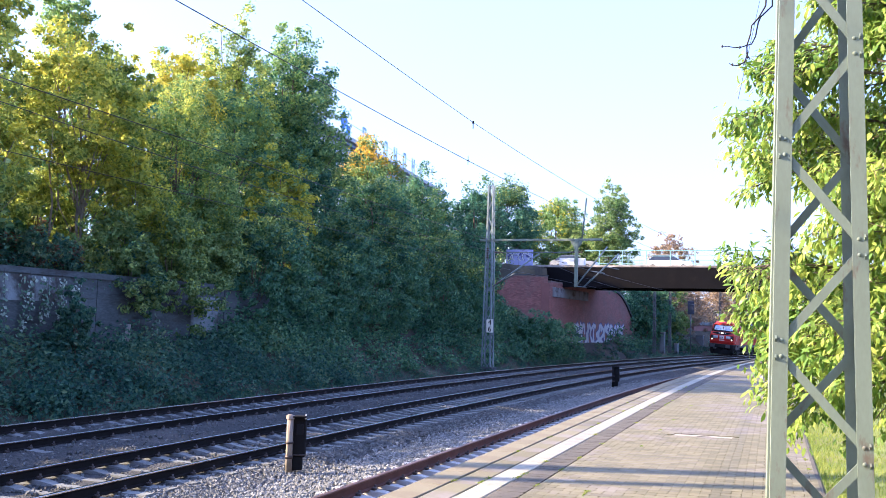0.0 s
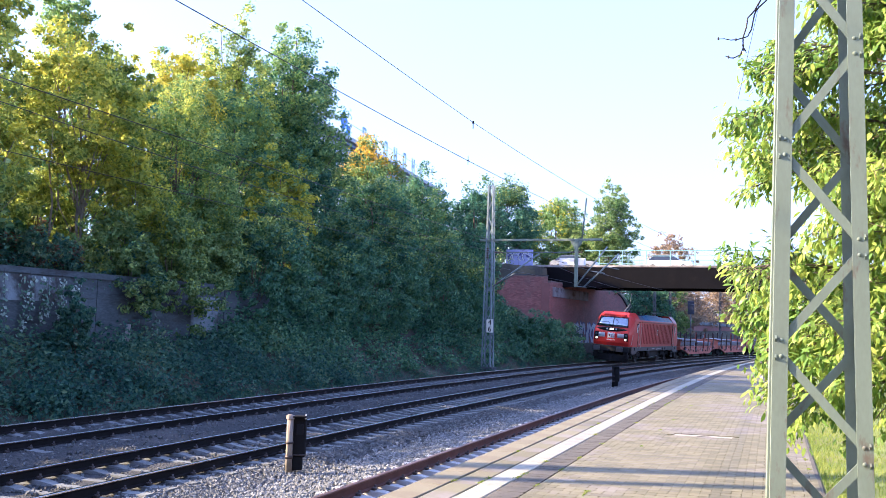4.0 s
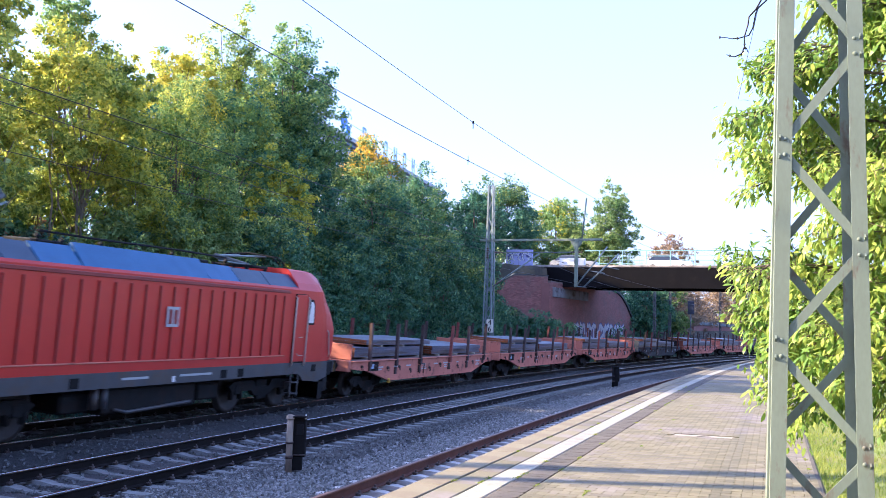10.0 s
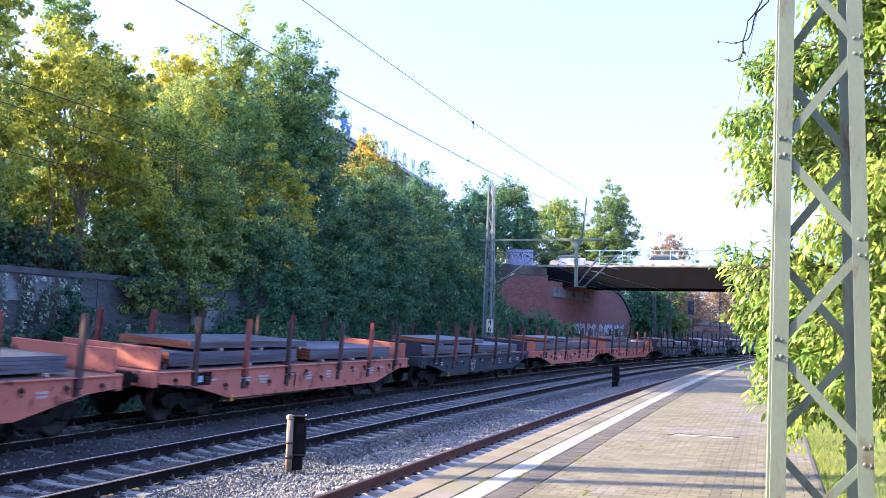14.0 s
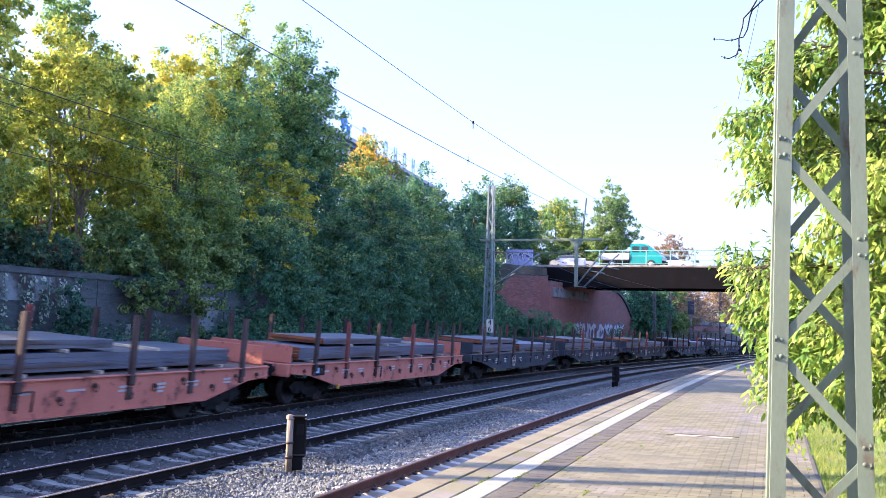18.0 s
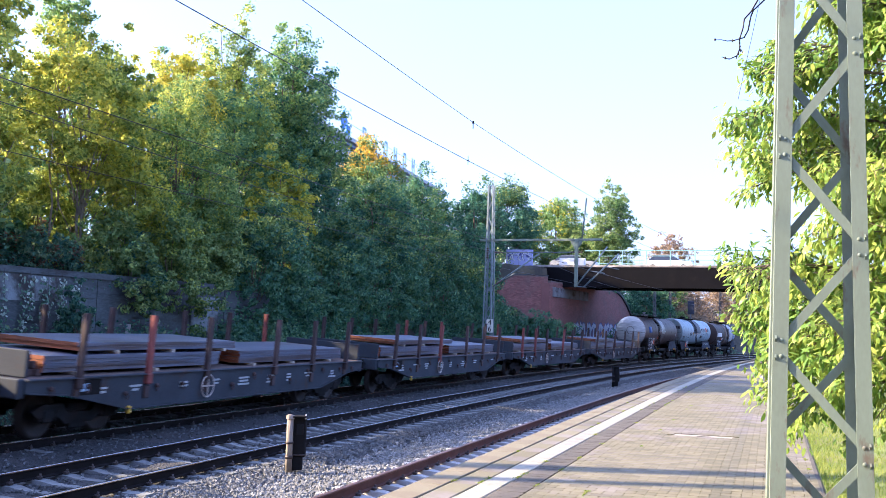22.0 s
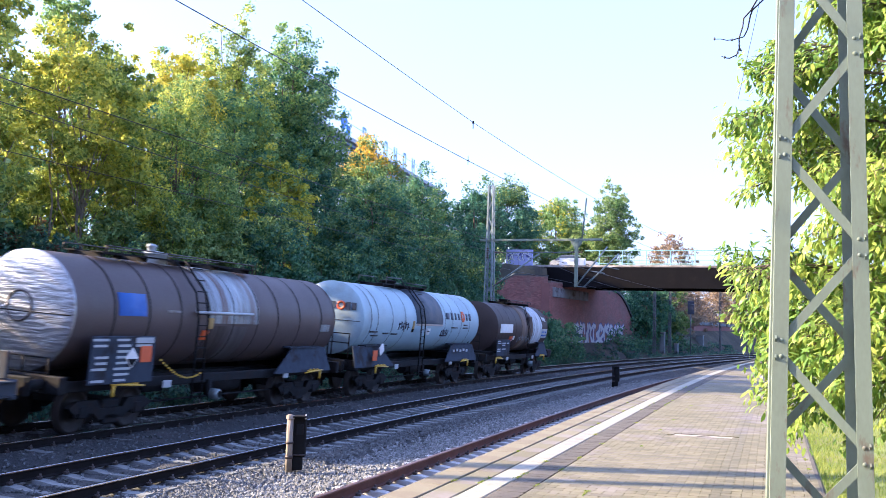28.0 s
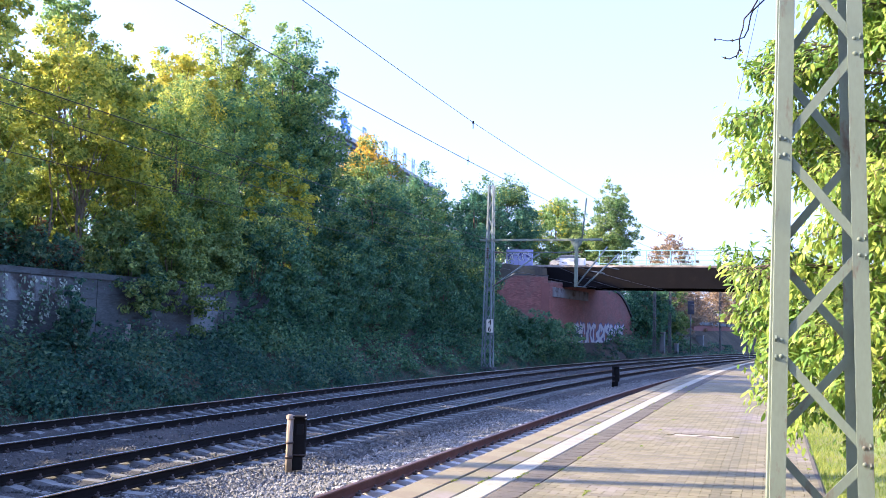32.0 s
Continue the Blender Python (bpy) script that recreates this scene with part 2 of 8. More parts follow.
M = {
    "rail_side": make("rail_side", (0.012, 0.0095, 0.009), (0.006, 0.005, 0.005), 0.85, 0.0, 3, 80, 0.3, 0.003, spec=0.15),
    "rail_brown": make("rail_brown", (0.13, 0.05, 0.03), (0.07, 0.028, 0.018), 0.75, 0.2, 3, 80, 0.3, 0.003),
    "rail_head": make("rail_head", (0.58, 0.6, 0.63), (0.45, 0.46, 0.49), 0.16, 1.0, 2, 60, 0.05, 0.001, stretch=(1, 1, 1)),
    "rail_head_dull": make("rail_head_dull", (0.2, 0.12, 0.085), (0.12, 0.06, 0.04), 0.45, 0.6, 2, 60, 0.1, 0.001),
    # red lowered in sleeper and ballast, so their colour holds the blue of shade
    "sleeper": make("sleeper", (0.19, 0.205, 0.205), (0.098, 0.105, 0.105), 0.85, 0, 2.5, 45, 0.4, 0.004, per="object", jitter=0.15),
    "sleeper_pale": make("sleeper_pale", (0.46, 0.455, 0.45), (0.33, 0.32, 0.31), 0.85, 0, 2.5, 45, 0.3, 0.004, per="object", jitter=0.08),
    "ballast": make("ballast", (0.046, 0.05, 0.053), (0.016, 0.018, 0.02), 0.9, 0, 14, 26, 0.9, 0.04, voronoi=True, stain=(0.055, 0.053, 0.052), stain_scale=0.6),
    "stone": make("stone", (0.142, 0.15, 0.15), (0.048, 0.051, 0.053), 0.85, 0, 9, 70, 0.3, 0.004, per="island", jitter=0.4),
    "stone_fresh": make("stone_fresh", (0.255, 0.265, 0.262), (0.086, 0.091, 0.094), 0.85, 0, 9, 70, 0.3, 0.004, per="island", jitter=0.45),
    "fastening": make("fastening", (0.1, 0.09, 0.085), (0.05, 0.035, 0.03), 0.5, 0.7, 30, 90, 0.2, 0.002),
    "paver": make("paver", (0.163, 0.151, 0.091), (0.124, 0.115, 0.068), 0.9, 0, 1.3, 55, 0.35, 0.003, per="island", jitter=0.2, stain=(0.17, 0.155, 0.14), stain_scale=0.8),
    "paver_one": make("paver_one", (0.163, 0.151, 0.091), (0.124, 0.115, 0.068), 0.9, 0, 1.3, 55, 0.35, 0.003, per="object", jitter=0.2, stain=(0.17, 0.155, 0.14), stain_scale=0.8),
    "paver_dark": make("paver_dark", (0.1, 0.09, 0.072), (0.06, 0.054, 0.043), 0.9, 0, 2, 55, 0.35, 0.003, per="island", jitter=0.18),
    "joint": make("joint", (0.06, 0.05, 0.042), (0.035, 0.03, 0.026), 0.95, 0, 3, 80, 0.3, 0.004),
    "edge_slab": make("edge_slab", (0.195, 0.181, 0.114), (0.15, 0.13, 0.086), 0.9, 0, 1.5, 50, 0.3, 0.003, per="object", jitter=0.08, stain=(0.15, 0.128, 0.085), stain_scale=1.5),
    "cover_pale": make("cover_pale", (0.36, 0.33, 0.27), (0.27, 0.245, 0.2), 0.85, 0, 3, 50, 0.2, 0.002),
    "far_steel": make("far_steel", (0.12, 0.13, 0.136), (0.07, 0.08, 0.084), 0.7, 0.1, 4, 50, 0.1, 0.002),
    "stripe": make("stripe", (0.335, 0.333, 0.26), (0.24, 0.227, 0.18), 0.75, 0, 2, 40, 0.2, 0.002, per="object", jitter=0.05, stain=(0.3, 0.27, 0.235), stain_scale=2.5, stain_cut=(0.54, 0.68)),
    "concrete": make("concrete", (0.34, 0.32, 0.3), (0.23, 0.21, 0.195), 0.9, 0, 1.2, 30, 0.4, 0.006, stain=(0.11, 0.1, 0.09), stain_scale=0.7, stain_cut=(0.48, 0.66)),
    # red lowered here too: the shade's blue is part of the wall colour
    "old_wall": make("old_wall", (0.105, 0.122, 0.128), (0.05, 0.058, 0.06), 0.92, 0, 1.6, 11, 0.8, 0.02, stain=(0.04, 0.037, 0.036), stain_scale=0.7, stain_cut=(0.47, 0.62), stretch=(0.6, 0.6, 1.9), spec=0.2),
    "wall_pale": make("wall_pale", (0.225, 0.258, 0.272), (0.13, 0.146, 0.152), 0.92, 0, 1.6, 22, 0.6, 0.012, stain=(0.05, 0.047, 0.045), stain_scale=0.9),
    "brick": make("brick", (0.28, 0.132, 0.118), (0.19, 0.09, 0.082), 0.88, 0, 1.0, 40, 0.4, 0.006, per="island", jitter=0.22, stain=(0.2, 0.115, 0.105), stain_scale=0.35),
    "mortar": make("mortar", (0.2, 0.16, 0.145), (0.14, 0.11, 0.1), 0.95, 0, 2, 60, 0.4, 0.005),
    # nearly black: shade that misses the girders is put into their colour
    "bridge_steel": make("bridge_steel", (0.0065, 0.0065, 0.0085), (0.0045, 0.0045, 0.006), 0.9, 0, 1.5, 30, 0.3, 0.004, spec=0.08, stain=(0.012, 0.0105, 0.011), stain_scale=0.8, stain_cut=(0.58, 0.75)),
    "rail_teal": make("rail_teal", (0.28, 0.47, 0.46), (0.2, 0.37, 0.37), 0.5, 0.1, 5, 60, 0.1, 0.002),
    "grey_green": make("grey_green", (0.17, 0.215, 0.17), (0.14, 0.175, 0.135), 0.55, 0.0, 3, 50, 0.15, 0.002, stain=(0.12, 0.1, 0.075), stain_scale=6.0, stain_cut=(0.6, 0.68), stretch=(1, 1, 0.4)),
    "mast_grey": make("mast_grey", (0.25, 0.3, 0.31), (0.16, 0.2, 0.21), 0.55, 0.3, 4, 50, 0.15, 0.002),
    "wire": make("wire", (0.06, 0.055, 0.055), (0.03, 0.03, 0.03), 0.5, 0.6, 5, 50, 0.0),
    "insulator": make("insulator", (0.13, 0.07, 0.05), (0.09, 0.05, 0.035), 0.3, 0, 5, 50, 0.0),
    "sign_white": make("sign_white", (0.8, 0.78, 0.68), (0.7, 0.68, 0.58), 0.5, 0, 6, 60, 0.05, 0.001),
    "black": make("black", (0.007, 0.007, 0.0075), (0.012, 0.012, 0.0125), 0.85, 0, 6, 60, 0.1, 0.002, spec=0.15),
    "soil": make("soil", (0.045, 0.048, 0.03), (0.03, 0.026, 0.02), 0.95, 0, 0.7, 18, 0.7, 0.03, stain=(0.09, 0.075, 0.045), stain_scale=0.4),
    "lawn": make("lawn", (0.19, 0.235, 0.045), (0.1, 0.14, 0.03), 0.95, 0, 1.2, 40, 0.6, 0.02, stain=(0.17, 0.17, 0.05), stain_scale=1.0),
    "bark": make("bark", (0.16, 0.13, 0.1), (0.09, 0.07, 0.055), 0.92, 0, 5, 30, 0.8, 0.02, stretch=(1, 1, 0.25)),
    "bark_pale": make("bark_pale", (0.32, 0.28, 0.22), (0.18, 0.15, 0.12), 0.92, 0, 5, 30, 0.8, 0.02, stretch=(1, 1, 0.25)),
    "twig": make("twig", (0.06, 0.05, 0.045), (0.035, 0.03, 0.03), 0.9, 0, 8, 60, 0.2, 0.002),
    # train
    "red": make("red", (0.47, 0.024, 0.014), (0.39, 0.019, 0.012), 0.42, 0, 1.5, 40, 0.04, 0.002, spec=0.35, coat=0.15),
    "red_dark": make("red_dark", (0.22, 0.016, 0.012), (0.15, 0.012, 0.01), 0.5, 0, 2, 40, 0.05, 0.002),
    "loco_grey": make("loco_grey", (0.055, 0.059, 0.065), (0.036, 0.039, 0.043), 0.55, 0, 2, 40, 0.1, 0.003, stain=(0.055, 0.044, 0.036), stain_scale=1.5),
    "roof_blue": make("roof_blue", (0.02, 0.11, 0.26), (0.016, 0.085, 0.2), 0.5, 0.0, 2, 40, 0.05, 0.002),
    "roof_panel": make("roof_panel", (0.018, 0.05, 0.095), (0.014, 0.038, 0.075), 0.45, 0.0, 2, 40, 0.05, 0.002),
    "under": make("under", (0.0105, 0.0125, 0.0145), (0.006, 0.007, 0.008), 0.8, 0.1, 4, 50, 0.3, 0.004, stain=(0.014, 0.011, 0.01), stain_scale=3, spec=0.25),
    "wheel": make("wheel", (0.03, 0.024, 0.021), (0.016, 0.013, 0.011), 0.65, 0.4, 4, 50, 0.2, 0.002),
    "window": glassy("window", (0.02, 0.025, 0.03)),
    "windscreen": make("windscreen", (0.4, 0.45, 0.52), (0.3, 0.34, 0.4), 0.06, 0.85, 0.8, 3, 0.0),
    "white_paint": make("white_paint", (0.75, 0.75, 0.74), (0.62, 0.62, 0.6), 0.5, 0, 4, 60, 0.03, 0.001),
    "pale_grey": make("pale_grey", (0.4, 0.43, 0.45), (0.33, 0.36, 0.37), 0.45, 0, 4, 60, 0.03, 0.001),
    "pale_blue": make("pale_blue", (0.4, 0.55, 0.72), (0.3, 0.44, 0.6), 0.5, 0, 6, 60, 0.03, 0.001),
    "lamp_on": make("lamp_on", (0.85, 0.72, 0.42), rough=0.3, bump=0, emit=(1.0, 0.76, 0.4), power=0.42),
    "handrail": make("handrail", (0.55, 0.5, 0.44), (0.4, 0.34, 0.3), 0.4, 0.4, 5, 60, 0.05, 0.001),
    "wagon_red": make("wagon_red", (0.52, 0.2, 0.14), (0.4, 0.14, 0.095), 0.75, 0, 1.2, 40, 0.2, 0.003, stain=(0.17, 0.07, 0.055), stain_scale=2.2, stain_cut=(0.55, 0.64), spec=0.3),
    "wagon_dark": make("wagon_dark", (0.042, 0.052, 0.066), (0.025, 0.031, 0.04), 0.75, 0, 1.2, 40, 0.2, 0.003, stain=(0.045, 0.034, 0.03), stain_scale=2.0, stain_cut=(0.56, 0.68), spec=0.3),
    "stake": make("stake", (0.07, 0.042, 0.038), (0.042, 0.028, 0.026), 0.75, 0.1, 4, 50, 0.2, 0.003, per="object", jitter=0.3),
    "stake_red": make("stake_red", (0.22, 0.055, 0.042), (0.13, 0.036, 0.03), 0.75, 0.0, 4, 50, 0.2, 0.003, per="object", jitter=0.25),
    "planks": make("planks", (0.15, 0.105, 0.085), (0.09, 0.065, 0.055), 0.9, 0, 1.0, 25, 0.5, 0.01, stretch=(0.3, 4, 1)),
    "steel_plate": make("steel_plate", (0.16, 0.19, 0.265), (0.09, 0.105, 0.15), 0.38, 0.45, 1.0, 30, 0.1, 0.002, stretch=(0.3, 1, 6), stain=(0.085, 0.075, 0.078), stain_scale=0.8, per="object", jitter=0.12),
    "rust_end": make("rust_end", (0.3, 0.1, 0.034), (0.16, 0.055, 0.024), 0.85, 0, 2.0, 40, 0.3, 0.004, per="object", jitter=0.35),
    "batten": make("batten", (0.5, 0.45, 0.37), (0.36, 0.31, 0.24), 0.85, 0, 3, 40, 0.2, 0.003),
    "tank_brown": make("tank_brown", (0.09, 0.066, 0.059), (0.066, 0.048, 0.043), 0.5, 0.0, 0.8, 25, 0.08, 0.004, stain=(0.085, 0.068, 0.06), stain_scale=0.8, stain_cut=(0.55, 0.75), spec=0.4),
    "tank_dark": make("tank_dark", (0.052, 0.036, 0.031), (0.034, 0.024, 0.021), 0.55, 0.0, 0.8, 25, 0.08, 0.004, stain=(0.06, 0.042, 0.034), stain_scale=0.7, stain_cut=(0.52, 0.75), spec=0.3),
    "tank_white": make("tank_white", (0.35, 0.465, 0.52), (0.275, 0.37, 0.415), 0.45, 0.0, 0.8, 25, 0.08, 0.004, stain=(0.25, 0.29, 0.29), stain_scale=0.8, stain_cut=(0.55, 0.78)),
    "aluminium": make("aluminium", (0.42, 0.43, 0.44), (0.22, 0.225, 0.23), 0.36, 0.7, 3.0, 9, 0.8, 0.035, stretch=(1, 0.25, 1.6)),
    "streak": make("streak", (0.4, 0.45, 0.48), (0.13, 0.135, 0.14), 0.4, 0.3, 2.0, 12, 0.1, 0.004, stretch=(6, 0.3, 0.3), stain=(0.14, 0.1, 0.085), stain_scale=1.5, stain_cut=(0.5, 0.6)),
    "tank_stain": make("tank_stain", (0.1, 0.085, 0.075), (0.035, 0.025, 0.022), 0.5, 0.1, 1.5, 14, 0.1, 0.003, stretch=(5, 0.4, 0.4)),
    "lime": make("lime", (0.62, 0.66, 0.7), (0.3, 0.31, 0.32), 0.6, 0, 1.2, 10, 0.15, 0.004, stretch=(4, 0.35, 0.35), stain=(0.09, 0.06, 0.045), stain_scale=1.1, stain_cut=(0.6, 0.66)),
    "tan_streak": make("tan_streak", (0.2, 0.145, 0.1), (0.1, 0.066, 0.05), 0.7, 0, 1.5, 12, 0.1, 0.003, stretch=(5, 0.4, 0.4)),
    "tan_label": make("tan_label", (0.4, 0.26, 0.06), (0.25, 0.17, 0.06), 0.6, 0, 9, 60, 0.02, 0.001),
    "marking_grey": make("marking_grey", (0.26, 0.28, 0.3), (0.16, 0.17, 0.18), 0.6, 0, 12, 60, 0.0),
    "band_blue": make("band_blue", (0.04, 0.058, 0.085), (0.028, 0.04, 0.06), 0.6, 0, 2, 40, 0.05, 0.002, stain=(0.07, 0.075, 0.085), stain_scale=1.5),
    "yellow": make("yellow", (0.62, 0.4, 0.03), (0.5, 0.32, 0.03), 0.5, 0, 5, 60, 0.05, 0.001),
    "orange": make("orange", (0.62, 0.11, 0.02), (0.5, 0.09, 0.02), 0.5, 0, 5, 60, 0.05, 0.001),
    "blue": make("blue", (0.03, 0.11, 0.42), (0.025, 0.09, 0.34), 0.5, 0, 5, 60, 0.05, 0.001),
    "panel_blue": make("panel_blue", (0.045, 0.058, 0.08), (0.03, 0.038, 0.052), 0.8, 0, 3, 50, 0.05, 0.001, stain=(0.024, 0.022, 0.023), stain_scale=2, spec=0.15),
    "letter_dark": make("letter_dark", (0.035, 0.05, 0.085), rough=0.5, bump=0, scale=8),
    "teal": make("teal", (0.02, 0.29, 0.29), (0.02, 0.25, 0.25), 0.35, 0, 3, 50, 0.02, 0.001, coat=0.3),
    "car_white": make("car_white", (0.55, 0.56, 0.57), (0.5, 0.51, 0.52), 0.3, 0, 3, 50, 0.0, coat=0.4),
    "car_silver": make("car_silver", (0.45, 0.46, 0.47), (0.4, 0.41, 0.42), 0.3, 0.5, 3, 50, 0.0, coat=0.4),
    "tyre": make("tyre", (0.025, 0.025, 0.025), (0.04, 0.04, 0.04), 0.85, 0, 8, 80, 0.2, 0.002),
    "graffiti_white": make("graffiti_white", (0.5, 0.53, 0.58), (0.42, 0.44, 0.48), 0.8, 0, 4, 50, 0.05, 0.001),
    "graffiti_blue": make("graffiti_blue", (0.1, 0.11, 0.26), (0.075, 0.08, 0.2), 0.8, 0, 4, 50, 0.05, 0.001),
    "graffiti_lilac": make("graffiti_lilac", (0.34, 0.36, 0.6), (0.24, 0.26, 0.48), 0.8, 0, 3, 50, 0.05, 0.001),
    "graffiti_black": make("graffiti_black", (0.03, 0.03, 0.05), rough=0.8, bump=0),
    "asphalt": make("asphalt", (0.06, 0.06, 0.06), (0.045, 0.045, 0.045), 0.9, 0, 2, 60, 0.4, 0.004),
    "facade": make("facade", (0.5, 0.52, 0.55), (0.42, 0.44, 0.47), 0.8, 0, 0.4, 20, 0.1, 0.004),
    "sign_blue_dark": make("sign_blue_dark", (0.012, 0.02, 0.045), (0.009, 0.015, 0.035), 0.6, 0, 3, 30, 0.1),
    "sign_blue": make("sign_blue", (0.03, 0.17, 0.5), (0.025, 0.14, 0.43), 0.4, 0, 3, 30, 0.0),
    "letter_pale": make("letter_pale", (0.25, 0.4, 0.52), (0.22, 0.36, 0.48), 0.4, 0, 3, 30, 0.0),
}
GREEN_OLIVE = [(0.036, 0.078, 0.034), (0.1, 0.172, 0.062), (0.215, 0.29, 0.095), (0.37, 0.41, 0.13)]
GREEN_DARK = [(0.017, 0.051, 0.038), (0.046, 0.12, 0.075), (0.1, 0.205, 0.1), (0.21, 0.295, 0.12)]
GREEN_FRESH = [(0.05, 0.11, 0.045), (0.125, 0.22, 0.075), (0.24, 0.34, 0.11), (0.4, 0.46, 0.15)]
YELLOW = [(0.14, 0.18, 0.03), (0.32, 0.34, 0.05), (0.52, 0.48, 0.065), (0.66, 0.54, 0.075)]
ORANGE = [(0.17, 0.15, 0.03), (0.34, 0.26, 0.045), (0.5, 0.34, 0.05), (0.56, 0.27, 0.045)]
BROWN = [(0.032, 0.0256, 0.0224), (0.06, 0.04, 0.028), (0.096, 0.06, 0.04), (0.144, 0.08, 0.048)]
LEAF = {
    "olive": leafy("leaves_olive", GREEN_OLIVE), "dark": leafy("leaves_dark", GREEN_DARK, 0.25),
    "fresh": leafy("leaves_fresh", GREEN_FRESH), "yellow": leafy("leaves_yellow", YELLOW, 0.32),
    "orange": leafy("leaves_orange", ORANGE, 0.32), "brown": leafy("leaves_brown", BROWN, 0.3),
    "mixed": leafy("leaves_mixed", [(0.05, 0.09, 0.03), (0.14, 0.2, 0.05), (0.28, 0.33, 0.072), (0.43, 0.45, 0.09), (0.6, 0.54, 0.1)], 0.42, 0.6),
    # mixed leaves made brighter: low sunlight is put into the yellow-green
    "golden": leafy("leaves_mixed_sunlit", [(0.05, 0.095, 0.03), (0.15, 0.215, 0.055), (0.31, 0.355, 0.078), (0.48, 0.49, 0.098), (0.62, 0.57, 0.11)], 0.42, 0.6),
    "rust": leafy("leaves_rust", [(0.12, 0.1, 0.07), (0.2, 0.16, 0.11), (0.28, 0.21, 0.14), (0.33, 0.27, 0.18)], 0.35),
    "cherry": leafy("leaves_cherry", [(0.056, 0.128, 0.025), (0.135, 0.23, 0.038), (0.245, 0.32, 0.053), (0.4, 0.43, 0.073)], 0.28, 1.2, 0.32),
    "ivy": leafy("leaves_ivy", [(0.03, 0.07, 0.045), (0.08, 0.15, 0.09), (0.3, 0.36, 0.3), (0.5, 0.55, 0.5)], 0.1, 0.8, 0.25),
    "grass": leafy("grass_blades", [(0.06, 0.11, 0.02), (0.17, 0.225, 0.036), (0.31, 0.32, 0.065)], 0.28, 0.8),
    "weeds": leafy("weed_leaves", [(0.011, 0.034, 0.033), (0.034, 0.09, 0.069), (0.086, 0.165, 0.098), (0.2, 0.235, 0.11)], 0.35, 0.5),
}
# ================= ground =================
def smooth(a, b, t):
    t = np.clip((t - a) / (b - a), 0, 1)
    return t * t * (3 - 2 * t)


def ground_height(s, off):
    """Height of the soil: cutting on the far side, level ground beyond the platform."""
    z = np.full(s.shape, -0.5)
    bank = -0.5 + 1.9 * smooth(10.2, 14.2, off)
    wall = 3.45 * (off > 14.75) + 0.06 * np.clip(off - 14.75, 0, 22) - 0.3 * (off > 14.75)
    slope = -0.5 + 5.0 * smooth(10.5, 18.5, off) + 0.05 * np.clip(off - 18, 0, 20) + 0.7 * smooth(20, 24, off)
    wall = wall + 1.6 * smooth(19.5, 23.5, off)
    w = smooth(24.0, 30.0, s)
    z = np.where(off > 9, (1 - w) * np.where(off > 14.75, wall, bank) + w * slope, z)
    a = 67.8 - 1.19 * np.clip(off - 14.2, 0, 4.8)
    dam = smooth(0, 1, s - a) * (1 - smooth(84, 88, s))
    z = np.where(off > 15.1, z * (1 - dam) + 7.55 * dam, np.where(off > 10.4, np.minimum(z, 1.3) * dam + z * (1 - dam), z))
    z = np.where(off < -3.3, 0.35, z)
    z = np.where(off < -6.35, 0.735, z)
    return z


def axis(lo, hi, a, b, step):
    core = np.arange(a, b + step / 2, step)
    lft, rgt, d = [], [], step
    x = a
    while x > lo:
        d *= 1.35
        x -= d
        lft.append(x)
    x, d = b, step
    while x < hi:
        d *= 1.35
        x += d
        rgt.append(x)
    return np.array(lft[::-1] + list(core) + rgt)


def build_ground():
    gx, gy = axis(-2500, 2500, -34, 62, 0.7), axis(-2500, 3500, -8, 140, 0.7)
    X, Y = np.meshgrid(gx, gy)
    s, off = so(X.ravel(), Y.ravel())
    z = ground_height(s, off)
    far = (np.abs(X.ravel()) > 150) | (Y.ravel() > 260) | (Y.ravel() < -120)
    z = np.where(far, 0.735, z)
    rng = np.random.default_rng(3)
    z = z + np.where((off > 11) & ~far, rng.normal(0, 0.04, z.shape), 0)
    nx, ny = len(gx), len(gy)
    i = np.arange(nx * ny).reshape(ny, nx)
    f = np.stack([i[:-1, :-1], i[:-1, 1:], i[1:, 1:], i[1:, :-1]], -1).reshape(-1, 4)
    me = fast_mesh("ground", np.stack([X.ravel(), Y.ravel(), z], 1), f, True)
    solo("ground", me, M["soil"], "dark weedy soil of the railway cutting", "ground", "structure")


def stations(s0, s1, off, z=0.0, step=1.0):
    out = []
    for s in np.arange(s0, s1 + step / 2, step):
        p = on(s, off, z)
        out.append((p.x, p.y, p.z, head(s)))
    return out


